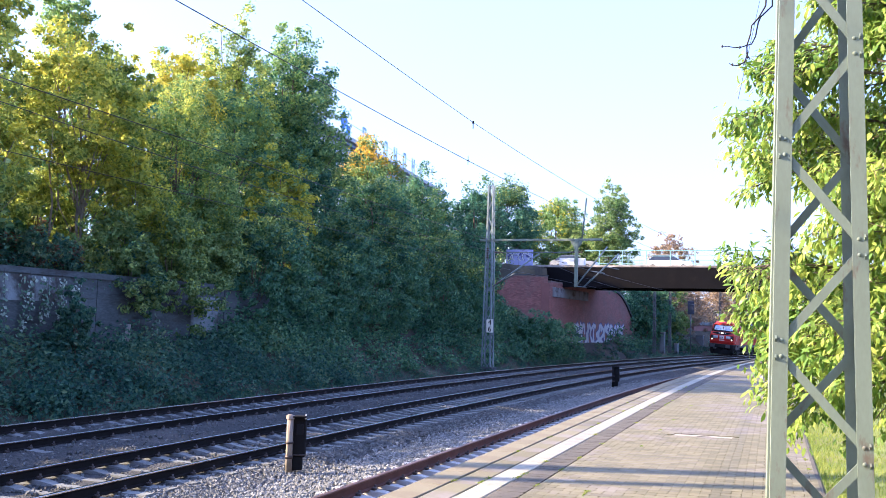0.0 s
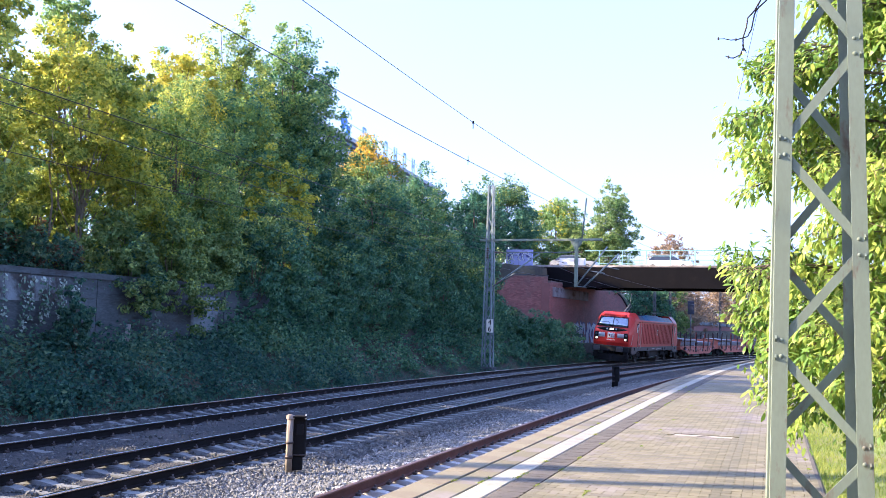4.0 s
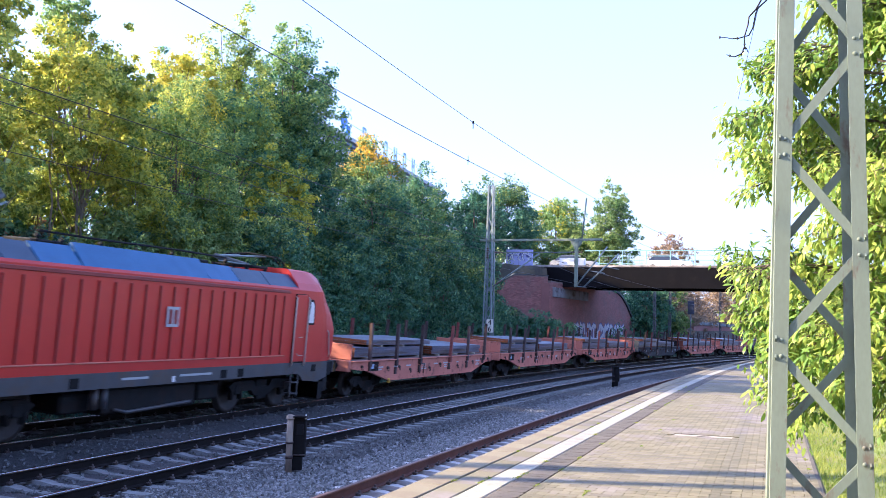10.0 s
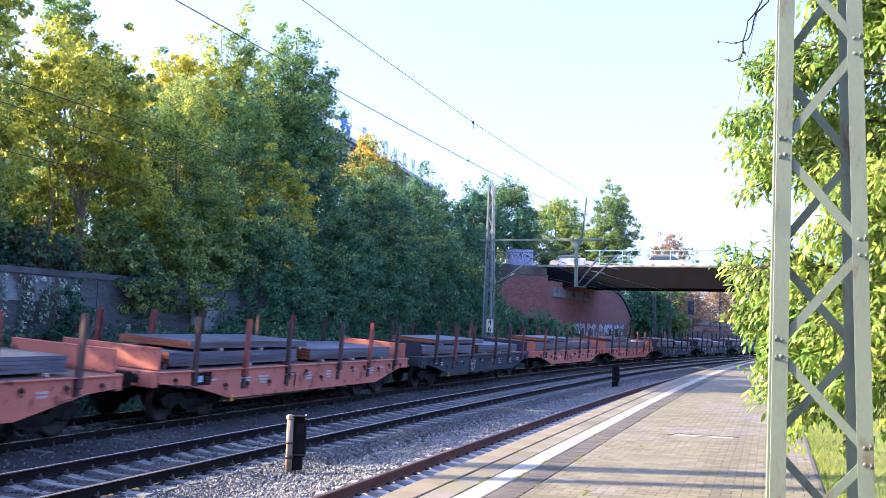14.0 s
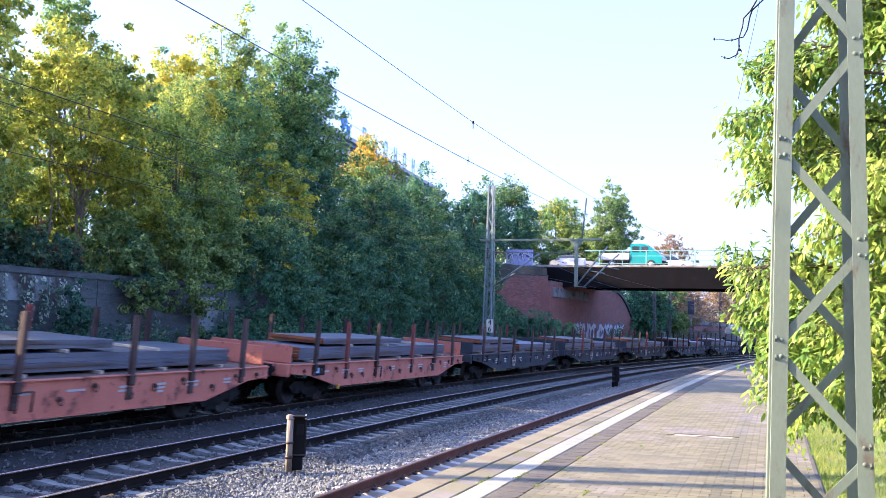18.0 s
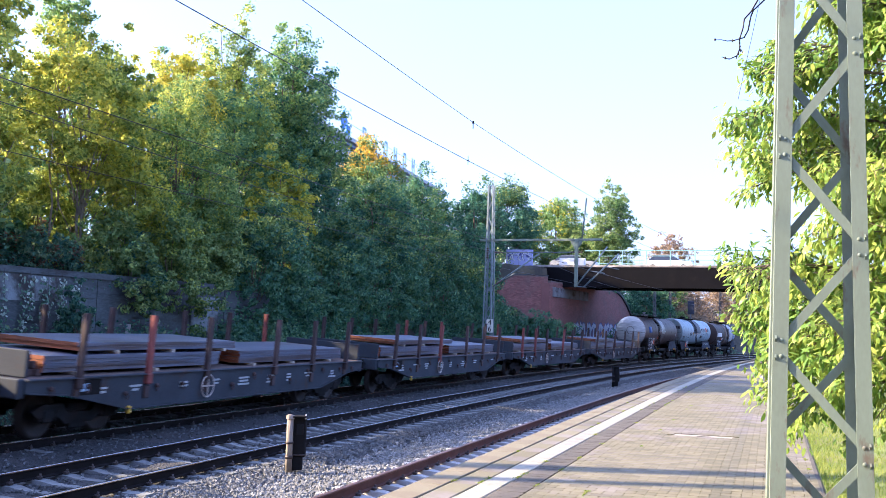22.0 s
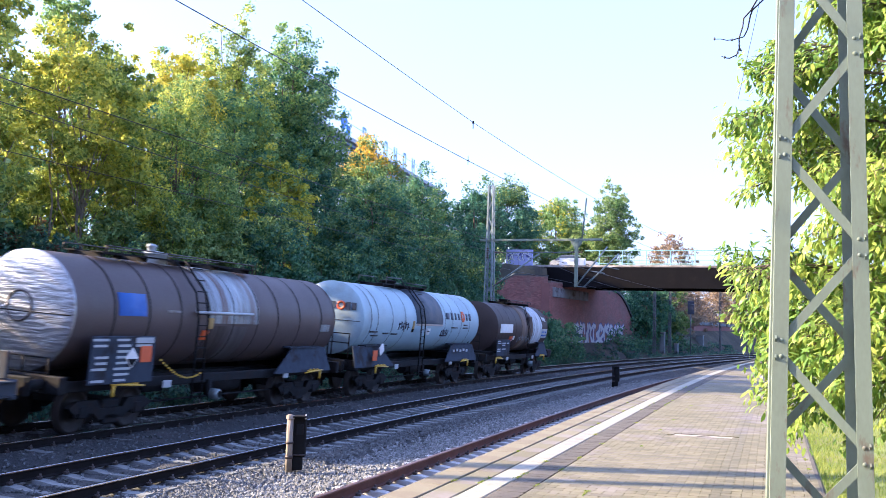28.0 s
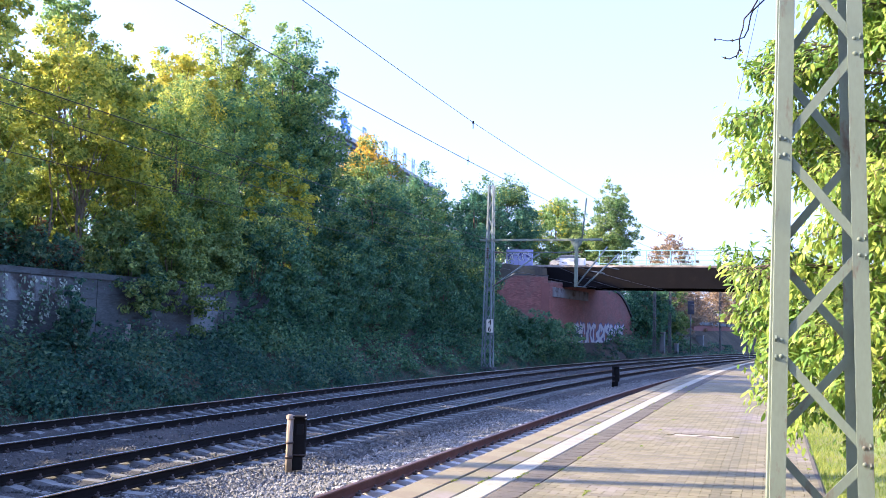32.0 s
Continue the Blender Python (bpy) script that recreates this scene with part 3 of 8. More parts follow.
def build_ballast():
    s = np.arange(-30, 200, 0.5)
    cols = np.array([-2.38, -1.6, -0.9, -.1, .25, .6, .9, 1.2, 1.9, 2.5, 3.2, 3.9, 4.7, 5.4, 6.0, 6.7, 7.5, 8.2, 9.0, 9.6, 10.1, 10.7])
    top = np.array([-.26, -.26, -.25, -.25, -.2, -.195, -.25, -.3, -.32, -.24, -.2, -.187, -.167, -.22, -.26, -.2, -.168, -.147, -.118, -.15, -.34, -.55])
    rng = np.random.default_rng(5)
    S, O = np.meshgrid(s, cols, indexing="ij")
    x, y = ons(S.ravel(), O.ravel())
    z = np.tile(top, len(s)) + rng.normal(0, 0.016, S.size)
    n = len(cols)
    i = np.arange(S.size).reshape(len(s), n)
    f = np.stack([i[:-1, :-1], i[1:, :-1], i[1:, 1:], i[:-1, 1:]], -1).reshape(-1, 4)[:, ::-1]
    me = fast_mesh("ballast_bed", np.stack([x, y, z], 1), f, True)
    bed = solo("ballast_bed", me, M["ballast"], "grey-brown crushed stone ballast under the tracks", "ballast", "structure")
    # loose stones, thickest where the bed lies open
    cube = np.array([(1, .1, -.15), (-.95, -.1, .2), (.15, .95, .1), (-.1, -1, -.1), (.2, -.1, .9), (-.15, .2, -.9)]) * 0.6
    tri = np.array([(0, 2, 4), (2, 1, 4), (1, 3, 4), (3, 0, 4), (2, 0, 5), (1, 2, 5), (3, 1, 5), (0, 3, 5)])
    n1, n2 = 6000, 7500
    n0 = 21000
    ss = np.concatenate([1 + 46 * rng.random(n0) ** 1.7, 2 + 34 * rng.random(n1) ** 1.4, 1 + 50 * rng.random(n2) ** 1.4])
    oo = np.concatenate([0.07 + 1.85 * rng.random(n0) + .25 * rng.normal(0, 1, n0).clip(-1, 1), 2.1 + .7 * rng.random(n1), 2.6 + 7.6 * rng.random(n2)])
    fresh = np.arange(len(ss)) < n0
    wide = fresh & (ss < 6.5)
    oo[wide] = .1 + (oo[wide] - .1) * 1.4
    keep = np.ones(len(ss), bool)
    for c in (MID, FAR):
        for g in (-.7525, .7525):
            keep &= np.abs(oo - c - g) > 0.11
    keep &= oo > .1
    ss, oo, fresh = ss[keep], oo[keep], fresh[keep]
    zz = np.interp(oo, cols, top) + 0.012
    k = len(ss)
    x, y = ons(ss, oo)
    e = rng.normal(0, 1, (k, 4))
    e /= np.linalg.norm(e, axis=1)[:, None]
    w, a, b, c = e.T
    R = np.stack([1 - 2 * (b * b + c * c), 2 * (a * b - w * c), 2 * (a * c + w * b), 2 * (a * b + w * c), 1 - 2 * (a * a + c * c),
                  2 * (b * c - w * a), 2 * (a * c - w * b), 2 * (b * c + w * a), 1 - 2 * (a * a + b * b)], -1).reshape(k, 3, 3)
    size = 0.04 + 0.035 * rng.random((k, 1, 1))
    v = np.einsum("kij,pj->kpi", R, cube * np.array([1.2, 1, .75])) * size + np.stack([x, y, zz], 1)[:, None, :]
    for sel, mat, lab in ((fresh, "stone_fresh", "fresh blue-grey crushed stones"), (~fresh, "stone", "loose brown-grey ballast stones")):
        f = (tri[None] + 6 * np.arange(int(sel.sum()))[:, None, None]).reshape(-1, 3)
        part("loose_stones", fast_mesh("loose_stones", v[sel].reshape(-1, 3), f), M[mat], bed, lab, kind="stuff")


# ================= tracks =================
RAIL = [(-.062, -.172), (.062, -.172), (.062, -.16), (.012, -.14), (.009, -.05), (.035, -.035), (.0355, -.012), (-.0355, -.012), (-.035, -.035), (-.009, -.05), (-.012, -.14), (-.062, -.16)]
HEAD = [(-.0358, -.02), (.0358, -.02), (.0345, -.004), (.026, 0), (-.026, 0), (-.0345, -.004)]


def sleeper_mesh():
    """Concrete sleeper, waisted in the middle, high at the rail seats; x across."""
    k = Kit()
    prof = [(-1.3, .10, .15, .03), (-1.2, .17, .15, .0), (-.95, .2, .15, .0), (-.55, .2, .15, .0), (-.35, .145, .12, -.03), (.35, .145, .12, -.03),
            (.55, .2, .15, .0), (.95, .2, .15, .0), (1.2, .17, .15, .0), (1.3, .10, .15, .03)]
    vs, fs = [], []
    for x, h, w, dz in prof:
        w0 = w
        vs += [(x, -w0, -.2), (x, -w0 * .72, dz - (.02 if abs(x) > 1.25 else 0)), (x, w0 * .72, dz - (.02 if abs(x) > 1.25 else 0)), (x, w0, -.2)]
    for i in range(len(prof) - 1):
        for j in range(3):
            fs.append((4 * i + j, 4 * i + j + 1, 4 * i + 5 + j, 4 * i + 4 + j))
    fs += [(0, 1, 2, 3), tuple(4 * (len(prof) - 1) + j for j in (3, 2, 1, 0))]
    k.add(vs, fs)
    return k


def build_track(name, centre, cant, label, near_s, pale=False, shiny=True, rail_mat="rail_side"):
    t = thing(name, label, "railway track", kind="structure")
    lean = math.atan2(cant, 1.505)
    for g, dz in ((.7525, cant), (-.7525, 0.0)):
        st = stations(-60, 300, centre + g, dz, 2.0)
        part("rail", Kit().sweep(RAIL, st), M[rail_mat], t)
        part("rail_head", Kit().sweep(HEAD, st), M["rail_head" if shiny else "rail_head_dull"], t)
    base = sleeper_mesh().mesh("sleeper")
    base.materials.append(M["sleeper_pale" if pale else "sleeper"])
    rest = Kit()
    one = sleeper_mesh()
    fast = Kit()
    rng = random.Random(centre)
    s = -14.0
    while s < 170:
        p = on(s, centre)
        m = pose(p.x, p.y, cant / 2 - .172, 0, 0, -math.degrees(head(s)) + rng.uniform(-.6, .6)) @ pose(0, 0, rng.uniform(-.006, .006), 0, math.degrees(lean), 0)
        if near_s[0] < s < near_s[1]:
            ob = part("sleeper", base, None, t, m=m)
        else:
            rest.add(one.v, one.f, False, m)
        if -6 < s < 60:
            for g in (-.7525, .7525):
                for e in (-.1, .1):
                    fast.box((g + e, 0, .025), (.07, .09, .05), m, 0.012)
                    fast.tube([(g + e * 1.15, 0, .02), (g + e * 1.15, 0, .085)], .018, 6, m)
        s += 0.61
    part("far_sleepers", rest, M["sleeper_pale" if pale else "sleeper"], t, kind="stuff")
    part("rail_fastenings", fast, M["fastening"], t, kind="stuff")


# ================= platform =================
EDGE = -2.428


def quad_tiles(boxes, top, depth=0.05, gap=0.0007, cut=0.019):
    """Joined blocks with nipped corners along the line: (s, off, length, width, lift)."""
    b = np.array(boxes)
    k = len(b)
    hs, ho = b[:, 2] / 2 - gap, b[:, 3] / 2 - gap
    v = np.zeros((k, 16, 3))
    ring = ((-1, -1, 1, 0), (1, -1, -1, 0), (1, -1, 0, 1), (1, 1, 0, -1), (1, 1, -1, 0), (-1, 1, 1, 0), (-1, 1, 0, -1), (-1, -1, 0, 1))
    j = 0
    for lvl, shrink in ((0, 0.0), (1, 0.0006)):
        for a, c, e, g in ring:
            x, y = ons(b[:, 0] + a * (hs - shrink) + e * cut, b[:, 1] + c * (ho - shrink) + g * cut)
            v[:, j, 0], v[:, j, 1] = x, y
            v[:, j, 2] = top + b[:, 4] - (depth if lvl == 0 else 0)
            j += 1
    q = [(i, (i + 1) % 8, 8 + (i + 1) % 8, 8 + i) for i in range(8)] + [(8, 9, 10, 11), (8, 11, 12, 15), (12, 13, 14, 15)]
    f = np.array(q)[:, ::-1]
    return v.reshape(-1, 3), (f[None] + 16 * np.arange(k)[:, None, None]).reshape(-1, 4)


def build_platform():
    s0, s1 = -26.0, 78.0
    p = thing("platform", "low station platform paved with pale concrete blocks", "platform", kind="structure")
    prof = [(-EDGE + .04, -.75), (6.3, -.75), (6.3, -.075), (-EDGE + .04, -.075)]
    part("platform_body", Kit().sweep(prof, stations(s0, s1, 0, PLAT, 1.0)), M["joint"], p, "dark joints and concrete wall under the paving")
    rng = random.Random(11)
    # edge slabs, one metre each
    lines = {}
    shapes = {}

    def slab(nm, s, off, ln, w, mat, th=0.08, lift=0.0):
        key = (nm, ln, w)
        if key not in shapes:
            me = Kit().box((0, 0, -th / 2), (w - .008, ln - .008, th), None, 0.008).mesh(nm)
            me.materials.append(M[mat])
            shapes[key] = me
        q = on(s, off)
        part(nm, shapes[key], None, p, m=pose(q.x, q.y, PLAT + lift + rng.uniform(-.002, .003), rng.uniform(-.15, .15), rng.uniform(-.15, .15), -math.degrees(head(s))))

    s = s0 + .5
    while s < s1 - .5:
        slab("edge_slab", s, EDGE - .13, 1.0, 0.32, "edge_slab", 0.14, 0.004)
        if s < 45:
            slab("border_slab", s + .2, EDGE - .438, 1.0, 0.284, "paver_one", 0.08, -0.002)
        s += 1.0
    s = s0 + .2
    while s < 60:
        slab("stripe_slab", s, EDGE - .72, 0.4 if s < 20 else 1.6, 0.258, "stripe", 0.08, 0.003)
        s += 0.4 if s < 20 else 1.6
    # dark guide band of narrow blocks
    boxes = []
    s = s0
    while s < 70:
        for r in range(1):
            boxes.append((s + .08, EDGE - 1.001, 0.16, 0.3, rng.uniform(-.002, .002)))
        s += 0.16
    v, f = quad_tiles(boxes, PLAT, gap=0.005)
    part("guide_blocks", fast_mesh("guide_blocks", v, f), M["paver_dark"], p, "dark ribbed guide blocks", kind="stuff")
    # main paving: courses across the platform
    near, rest = [], []
    row, s = 0, s0
    w, ln = 0.2, 0.165
    o_hi, o_lo = EDGE - 1.155, -6.36
    while s < 62:
        o = o_hi + (w / 2 if row % 2 else 0)
        while o > o_lo + .02:
            a, c = min(o, o_hi), max(o - w, o_lo)
            if a - c > .03 and not (5.35 < s < 5.75 and -5.35 < (a + c) / 2 < -4.35):
                b = (s + ln / 2, (a + c) / 2, ln, a - c, rng.uniform(-.0006, .0006) + 0.002 * math.sin(s * .9 + o * .7))
                (near if -.4 < s < 2.9 and -4.9 < o < -3.72 and a - c > .19 else rest).append(b)
            o -= w
        s += ln
        row += 1
    v, f = quad_tiles(rest, PLAT, gap=0.0018)
    part("paving", fast_mesh("paving", v, f), M["paver"], p, "pale grey-beige concrete paving blocks", kind="stuff")
    me = None
    for s, o, a, b, lift in near:
        if me is None:
            hw, hl, c = w / 2 - .0007, ln / 2 - .0007, .019
            me = Kit().prism([(-hw + c, -hl), (hw - c, -hl), (hw, -hl + c), (hw, hl - c), (hw - c, hl), (-hw + c, hl), (-hw, hl - c), (-hw, -hl + c)], 2, -.05, 0).mesh("paver")
            me.materials.append(M["paver_one"])
        q = on(s, o)
        part("paver", me, None, p, m=pose(q.x, q.y, PLAT + lift, 0, 0, -math.degrees(head(s))))
    # moss in the joints along the stripe
    r = np.random.default_rng(31)
    sm = np.repeat(-1 + 22 * r.random(50) ** 1.3, 26)
    om = np.repeat(r.choice([EDGE - .3, EDGE - .585, EDGE - .852, EDGE - 1.153, EDGE - 1.7, -6.3], 50), 26)
    x, y = ons(sm + r.normal(0, .05, len(sm)), om + r.normal(0, .014, len(sm)))
    v, f = leaf_cloud(np.stack([x, y, np.full(len(x), PLAT + .006)], 1), np.tile([0, 0, 1.0], (len(x), 1)), np.full(len(x), .022), r, .6, .8)
    part("moss", fast_mesh("moss", v, f), LEAF["grass"], p, "yellow-green moss in the joints", kind="stuff")
    # drain cover
    d = thing("drain_cover", "long pale concrete drain cover set in the paving", "drain cover", at_line(5.56, -4.86, PLAT - .04))
    part("cover", Kit().box((0, 0, .02), (.92, .36, .04), None, .006), M["cover_pale"], d)
    part("grip_slot", Kit().box((0, 0, .041), (.2, .05, .004)), M["black"], d, "dark grip slot")
    # kerb to the lawn
    k = thing("lawn_kerb", "low concrete edging between paving and lawn", "kerb", kind="structure")
    me = Kit().box((0, 0, -.12), (.06, .99, .24), None, .01).mesh("kerb_stone")
    me.materials.append(M["paver_dark"])
    s = -20.0
    while s < 62:
        q = on(s, -6.37)
        part("kerb_stone", me, None, k, m=pose(q.x, q.y, PLAT, 0, 0, -math.degrees(head(s))))
        s += 1.0
    # lawn sheet with blades
    st = stations(-22, 62, -6.4, PLAT - .012, 1.0)
    lawn = solo("lawn", Kit().sweep([(0, 0), (30, 0)], st, closed=False), M["lawn"], "sunlit yellow-green lawn beside the platform", "lawn", "structure")
    r = np.random.default_rng(8)
    n = 62000
    ss, oo = -4 + 26 * r.random(n) ** 1.6, -6.42 - 7 * r.random(n) ** 1.5
    x, y = ons(ss, oo)
    a = r.random(n) * 6.283
    h, w2 = 0.02 + .05 * r.random(n), .003 + .003 * r.random(n)
    lx, ly = r.normal(0, .03, n), r.normal(0, .03, n)
    v = np.stack([np.stack([x - w2 * np.cos(a), y - w2 * np.sin(a), np.full(n, PLAT - .015)], 1), np.stack([x + w2 * np.cos(a), y + w2 * np.sin(a), np.full(n, PLAT - .015)], 1),
                  np.stack([x + lx, y + ly, PLAT + h], 1)], 1).reshape(-1, 3)
    part("grass", fast_mesh("grass", v, np.arange(3 * n).reshape(-1, 3)), LEAF["grass"], lawn, kind="stuff")


# ================= retaining wall =================
def build_wall():
    w = thing("retaining_wall", "old dark stained concrete retaining wall below trees", "wall", kind="structure")
    th = 0.5
    joints = [-14, -8, -2, 4, 9.5, 15.3, 22.6, 26]
    rng = random.Random(4)
    for a, b in zip(joints[:-1], joints[1:]):
        st = stations(a + .015, b - .015, 14.2, 0, (b - a - .03) / 4)
        k = Kit()
        for (lo, hi) in ((0.2, 3.52),):
            prof = [(0, lo), (0, hi), (-th, hi), (-th, lo)]
            k.sweep(prof, st)
            n = 4
            i = len(k.v) - n * len(st)
            k.f += [[i, i + 1, i + 2, i + 3], [len(k.v) - 1 - j for j in range(n)]]
            k.s += [False, False]
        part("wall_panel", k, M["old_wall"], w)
        # board marks: thin horizontal ledges
        k = Kit()
        z = 0.9
        while z < 3.3:
            k.sweep([(.012, z), (.012, z + .02), (-.05, z + .02), (-.05, z)], stations(a + .05, b - .05, 14.2, 0, (b - a - .1) / 4))
            z += rng.uniform(.3, .55)
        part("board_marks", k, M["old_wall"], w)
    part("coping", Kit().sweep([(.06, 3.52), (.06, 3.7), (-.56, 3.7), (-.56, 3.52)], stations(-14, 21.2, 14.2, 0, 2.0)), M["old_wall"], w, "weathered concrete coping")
    k = Kit()
    for s in (8.0,):
        m = at_line(s, 14.2)
        k.box((.07, 0, 1.75), (.16, .5, 3.5), m, .02)
    part("buttress", k, M["old_wall"], w)
    pale = Kit()
    for a, b, z0, z1 in ((7.6, 13.4, 2.75, 3.48), (20.4, 22.3, 1.9, 3.2)):
        st = stations(a, b, 14.17, 0, .6)
        pale.sweep([(0, z0), (0.006, z0), (0.006, z1), (0, z1)], st)
    part("lime_patch", pale, M["wall_pale"], w, "pale lime-washed patches")
    post = thing("marker_post", "short leaning weathered concrete post", "post", at_line(15.9, 13.5, 1.15))
    part("shaft", Kit().prism([(-.1, 0), (.1, 0), (.05, 1.0), (-.05, 1.0)], 1, -.06, .06, pose(0, 0, 0, 0, 4, 20)), M["concrete"], post)


def build_station_wall():
    """Plain brick wall of the station behind the camera, which closes the place."""
    t = thing("station_wall", "plain dark brick wall of the station building", "wall", pose(0, -13, PLAT), kind="structure")
    part("wall_body", Kit().box((8, 0, 4.6), (64, .5, 9.2), None, .03), M["brick"], t)
    part("coping", Kit().box((8, 0, 9.28), (64.3, .7, .16), None, .02), M["concrete"], t)


# ================= bridge =================
B0, BD = Vector((8.95, 83.9)), Vector((0.918, -0.3975))   # near lower edge of the deck, and its direction
B_ANG = math.degrees(math.atan2(BD.y, BD.x))
BRIDGE = pose(B0.x, B0.y, 0, 0, 0, B_ANG)                 # local x along the deck, y away
LOW, TOP = 5.97, 7.64


def brick_face(k, x0, x1, z0, z1, y, top=None, bw=0.26, bh=0.085, gap=0.012):
    """Joined bricks in running bond on the plane y, their faces towards -y."""
    row, z = 0, z0
    while z + bh < z1:
        x = x0 - (bw / 2 if row % 2 else 0)
        while x < x1:
            a, b = max(x, x0), min(x + bw - gap, x1)
            if b - a > .04 and (top is None or z + bh < top((a + b) / 2)):
                h = bh - gap
                k.add([(a, y, z), (b, y, z), (b, y, z + h), (a, y, z + h), (a, y + .03, z), (b, y + .03, z), (b, y + .03, z + h), (a, y + .03, z + h)],
                      [(0, 1, 2, 3), (3, 2, 6, 7), (0, 3, 7, 4), (1, 5, 6, 2)])
            x += bw
        z += bh
        row += 1


def scrawl(seed, n, w, h, thick, amp=1.0):
    """Plain strokes in place of spray-painted writing."""
    r = random.Random(seed)
    k = Kit()
    for i in range(n):
        x = w * (i + .5) / n
        pts = []
        for j in range(5):
            pts.append(Vector((x + r.uniform(-.5, .5) * w / n * amp, 0, h * (.08 + .84 * j / 4))))
        if i % 2:
            pts = [Vector((x + .5 * w / n * math.cos(t), 0, h * .5 + h * .4 * math.sin(t))) for t in np.linspace(r.uniform(0, 1), r.uniform(4, 5.8), 8)]
        for a, b in zip(pts[:-1], pts[1:]):
            k.bar(a - (b - a) * .12, b + (b - a) * .12, thick * r.uniform(.8, 1.25), 0.006, None, (0, 1, 0))
    return k


def build_bridge():
    b = thing("road_bridge", "dark steel and concrete road bridge over the tracks", "bridge", BRIDGE, kind="structure")
    x0, x1, dep = -1.6, 46.0, 11.0
    part("deck_slab", Kit().box(((x0 + x1) / 2, dep / 2 + .2, TOP - .07), (x1 - x0, dep - .4, .14), None, .02), M["concrete"], b, "pale concrete deck edge")
    part("main_girder", Kit().box(((x0 + x1) / 2 + .6, .22, (LOW + TOP - .02) / 2), (x1 - x0 - 1.2, .3, TOP - .02 - LOW), None, .02), M["bridge_steel"], b, "weathered girder, darkened in colour for shade")
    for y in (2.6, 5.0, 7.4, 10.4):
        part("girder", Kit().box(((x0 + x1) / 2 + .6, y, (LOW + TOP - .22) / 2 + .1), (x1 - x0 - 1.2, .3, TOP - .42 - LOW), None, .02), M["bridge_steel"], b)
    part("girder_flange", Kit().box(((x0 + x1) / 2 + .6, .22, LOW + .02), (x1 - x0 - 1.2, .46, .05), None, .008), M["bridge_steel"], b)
    part("carriageway", Kit().box(((x0 + x1) / 2 - 12, dep / 2, TOP + .04), (x1 - x0 + 24, dep - 1.6, .07)), M["asphalt"], b, "grey asphalt roadway")
    part("parapet_kerb", Kit().box(((x0 + x1) / 2, .25, TOP + .09), (x1 - x0, .45, .17), None, .02), M["concrete"], b, "pale concrete kerb")
    part("parapet_block", Kit().box((2.0, .3, TOP + .47), (2.2, .4, .62), None, .02), M["white_paint"], b, "white parapet block")
    # railing
    z = TOP + .17
    for side in (.22, dep - .22):
        rr = thing("bridge_railing", "light turquoise steel railing on the bridge", "railing", BRIDGE @ pose(0, side, 0))
        post = Kit().box((0, 0, z + .6), (.08, .06, 1.2), None, .008).mesh("post")
        post.materials.append(M["rail_teal"])
        bal = Kit().box((0, 0, z + .45), (.011, .011, .62)).mesh("baluster")
        bal.materials.append(M["far_steel"])
        xs = [4.3 + 1.95 * i for i in range(11)]
        for x in xs:
            part("post", post, None, rr, m=pose(x, 0, 0))
        part("handrail", Kit().box(((xs[0] + xs[-1]) / 2 - .6, 0, z + 1.22), (xs[-1] - xs[0] + 1.3, .09, .07), None, .012), M["rail_teal"], rr)
        for h in (.14, .78):
            part("rail", Kit().box(((xs[0] + xs[-1]) / 2, 0, z + h), (xs[-1] - xs[0], .045, .05)), M["rail_teal"], rr)
        if side < 1:
            x = xs[0] + .14
            while x < xs[-1]:
                if x < 8.0:
                    part("baluster", bal, None, rr, m=pose(x, 0, 0))
                x += .14
    # abutment: its face runs along the line at 14.0 m
    def face_pose(s, off):
        p = on(s, off)
        return pose(p.x, p.y, 0, 0, 0, 90 - math.degrees(head(s)))     # local x along the line, y to its left
    ab = thing("bridge_abutment", "dark red brick bridge abutment with sloping wing walls", "abutment", face_pose(67.2, 14.0), kind="structure")
    L1, L2 = 0.0, 31.0
    def crest(x):
        return 6.35 if x < 20.0 else 6.35 - 5.2 * ((x - 20.0) / 11.0) ** 1.9
    k = Kit()
    n = 26
    xs = [L1 + (L2 - L1) * i / n for i in range(n + 1)]
    vs = [(x, 0.03, -.4) for x in xs] + [(x, .03, crest(x)) for x in xs] + [(x, 1.2, -.4) for x in xs] + [(x, 1.2, crest(x)) for x in xs]
    fs = []
    for i in range(n):
        a, c, d, e = i, n + 1 + i, 2 * (n + 1) + i, 3 * (n + 1) + i
        fs += [(a, a + 1, c + 1, c), (d, e, e + 1, d + 1), (c, c + 1, e + 1, e)]
    fs += [(0, n + 1, 3 * n + 3, 2 * n + 2), (n, 3 * n + 2, 4 * n + 3, 2 * n + 1)]
    part("core", k.add(vs, fs), M["mortar"], ab, "pale mortar joints")
    k = Kit()
    brick_face(k, L1, L2, .3, 6.3, 0.0, crest)
    part("brickwork", k, M["brick"], ab, kind="stuff")
    # coping on the falling wing
    k = Kit()
    for i in range(16):
        a, c = 19.8 + 11.1 * i / 16, 19.8 + 11.1 * (i + 1) / 16
        k.bar((a, .5, crest(a) + .08), (c + .03, .5, crest(c) + .08), 1.3, .2, None, (0, 0, 1))
    part("coping", k, M["old_wall"], ab, "weathered grey stone coping")
    part("bearing_bench", Kit().box((5.4, .2, 5.45), (10.6, .6, .8), None, .03), M["wall_pale"], ab, "grey concrete bearing bench")
    k = Kit()
    brick_face(k, -.7, .05, .3, 6.1, -.12)
    part("pilaster", k, M["brick"], ab)
    part("pilaster_core", Kit().box((-.33, .4, 3.0), (.74, 1.0, 6.28)), M["brick"], ab)
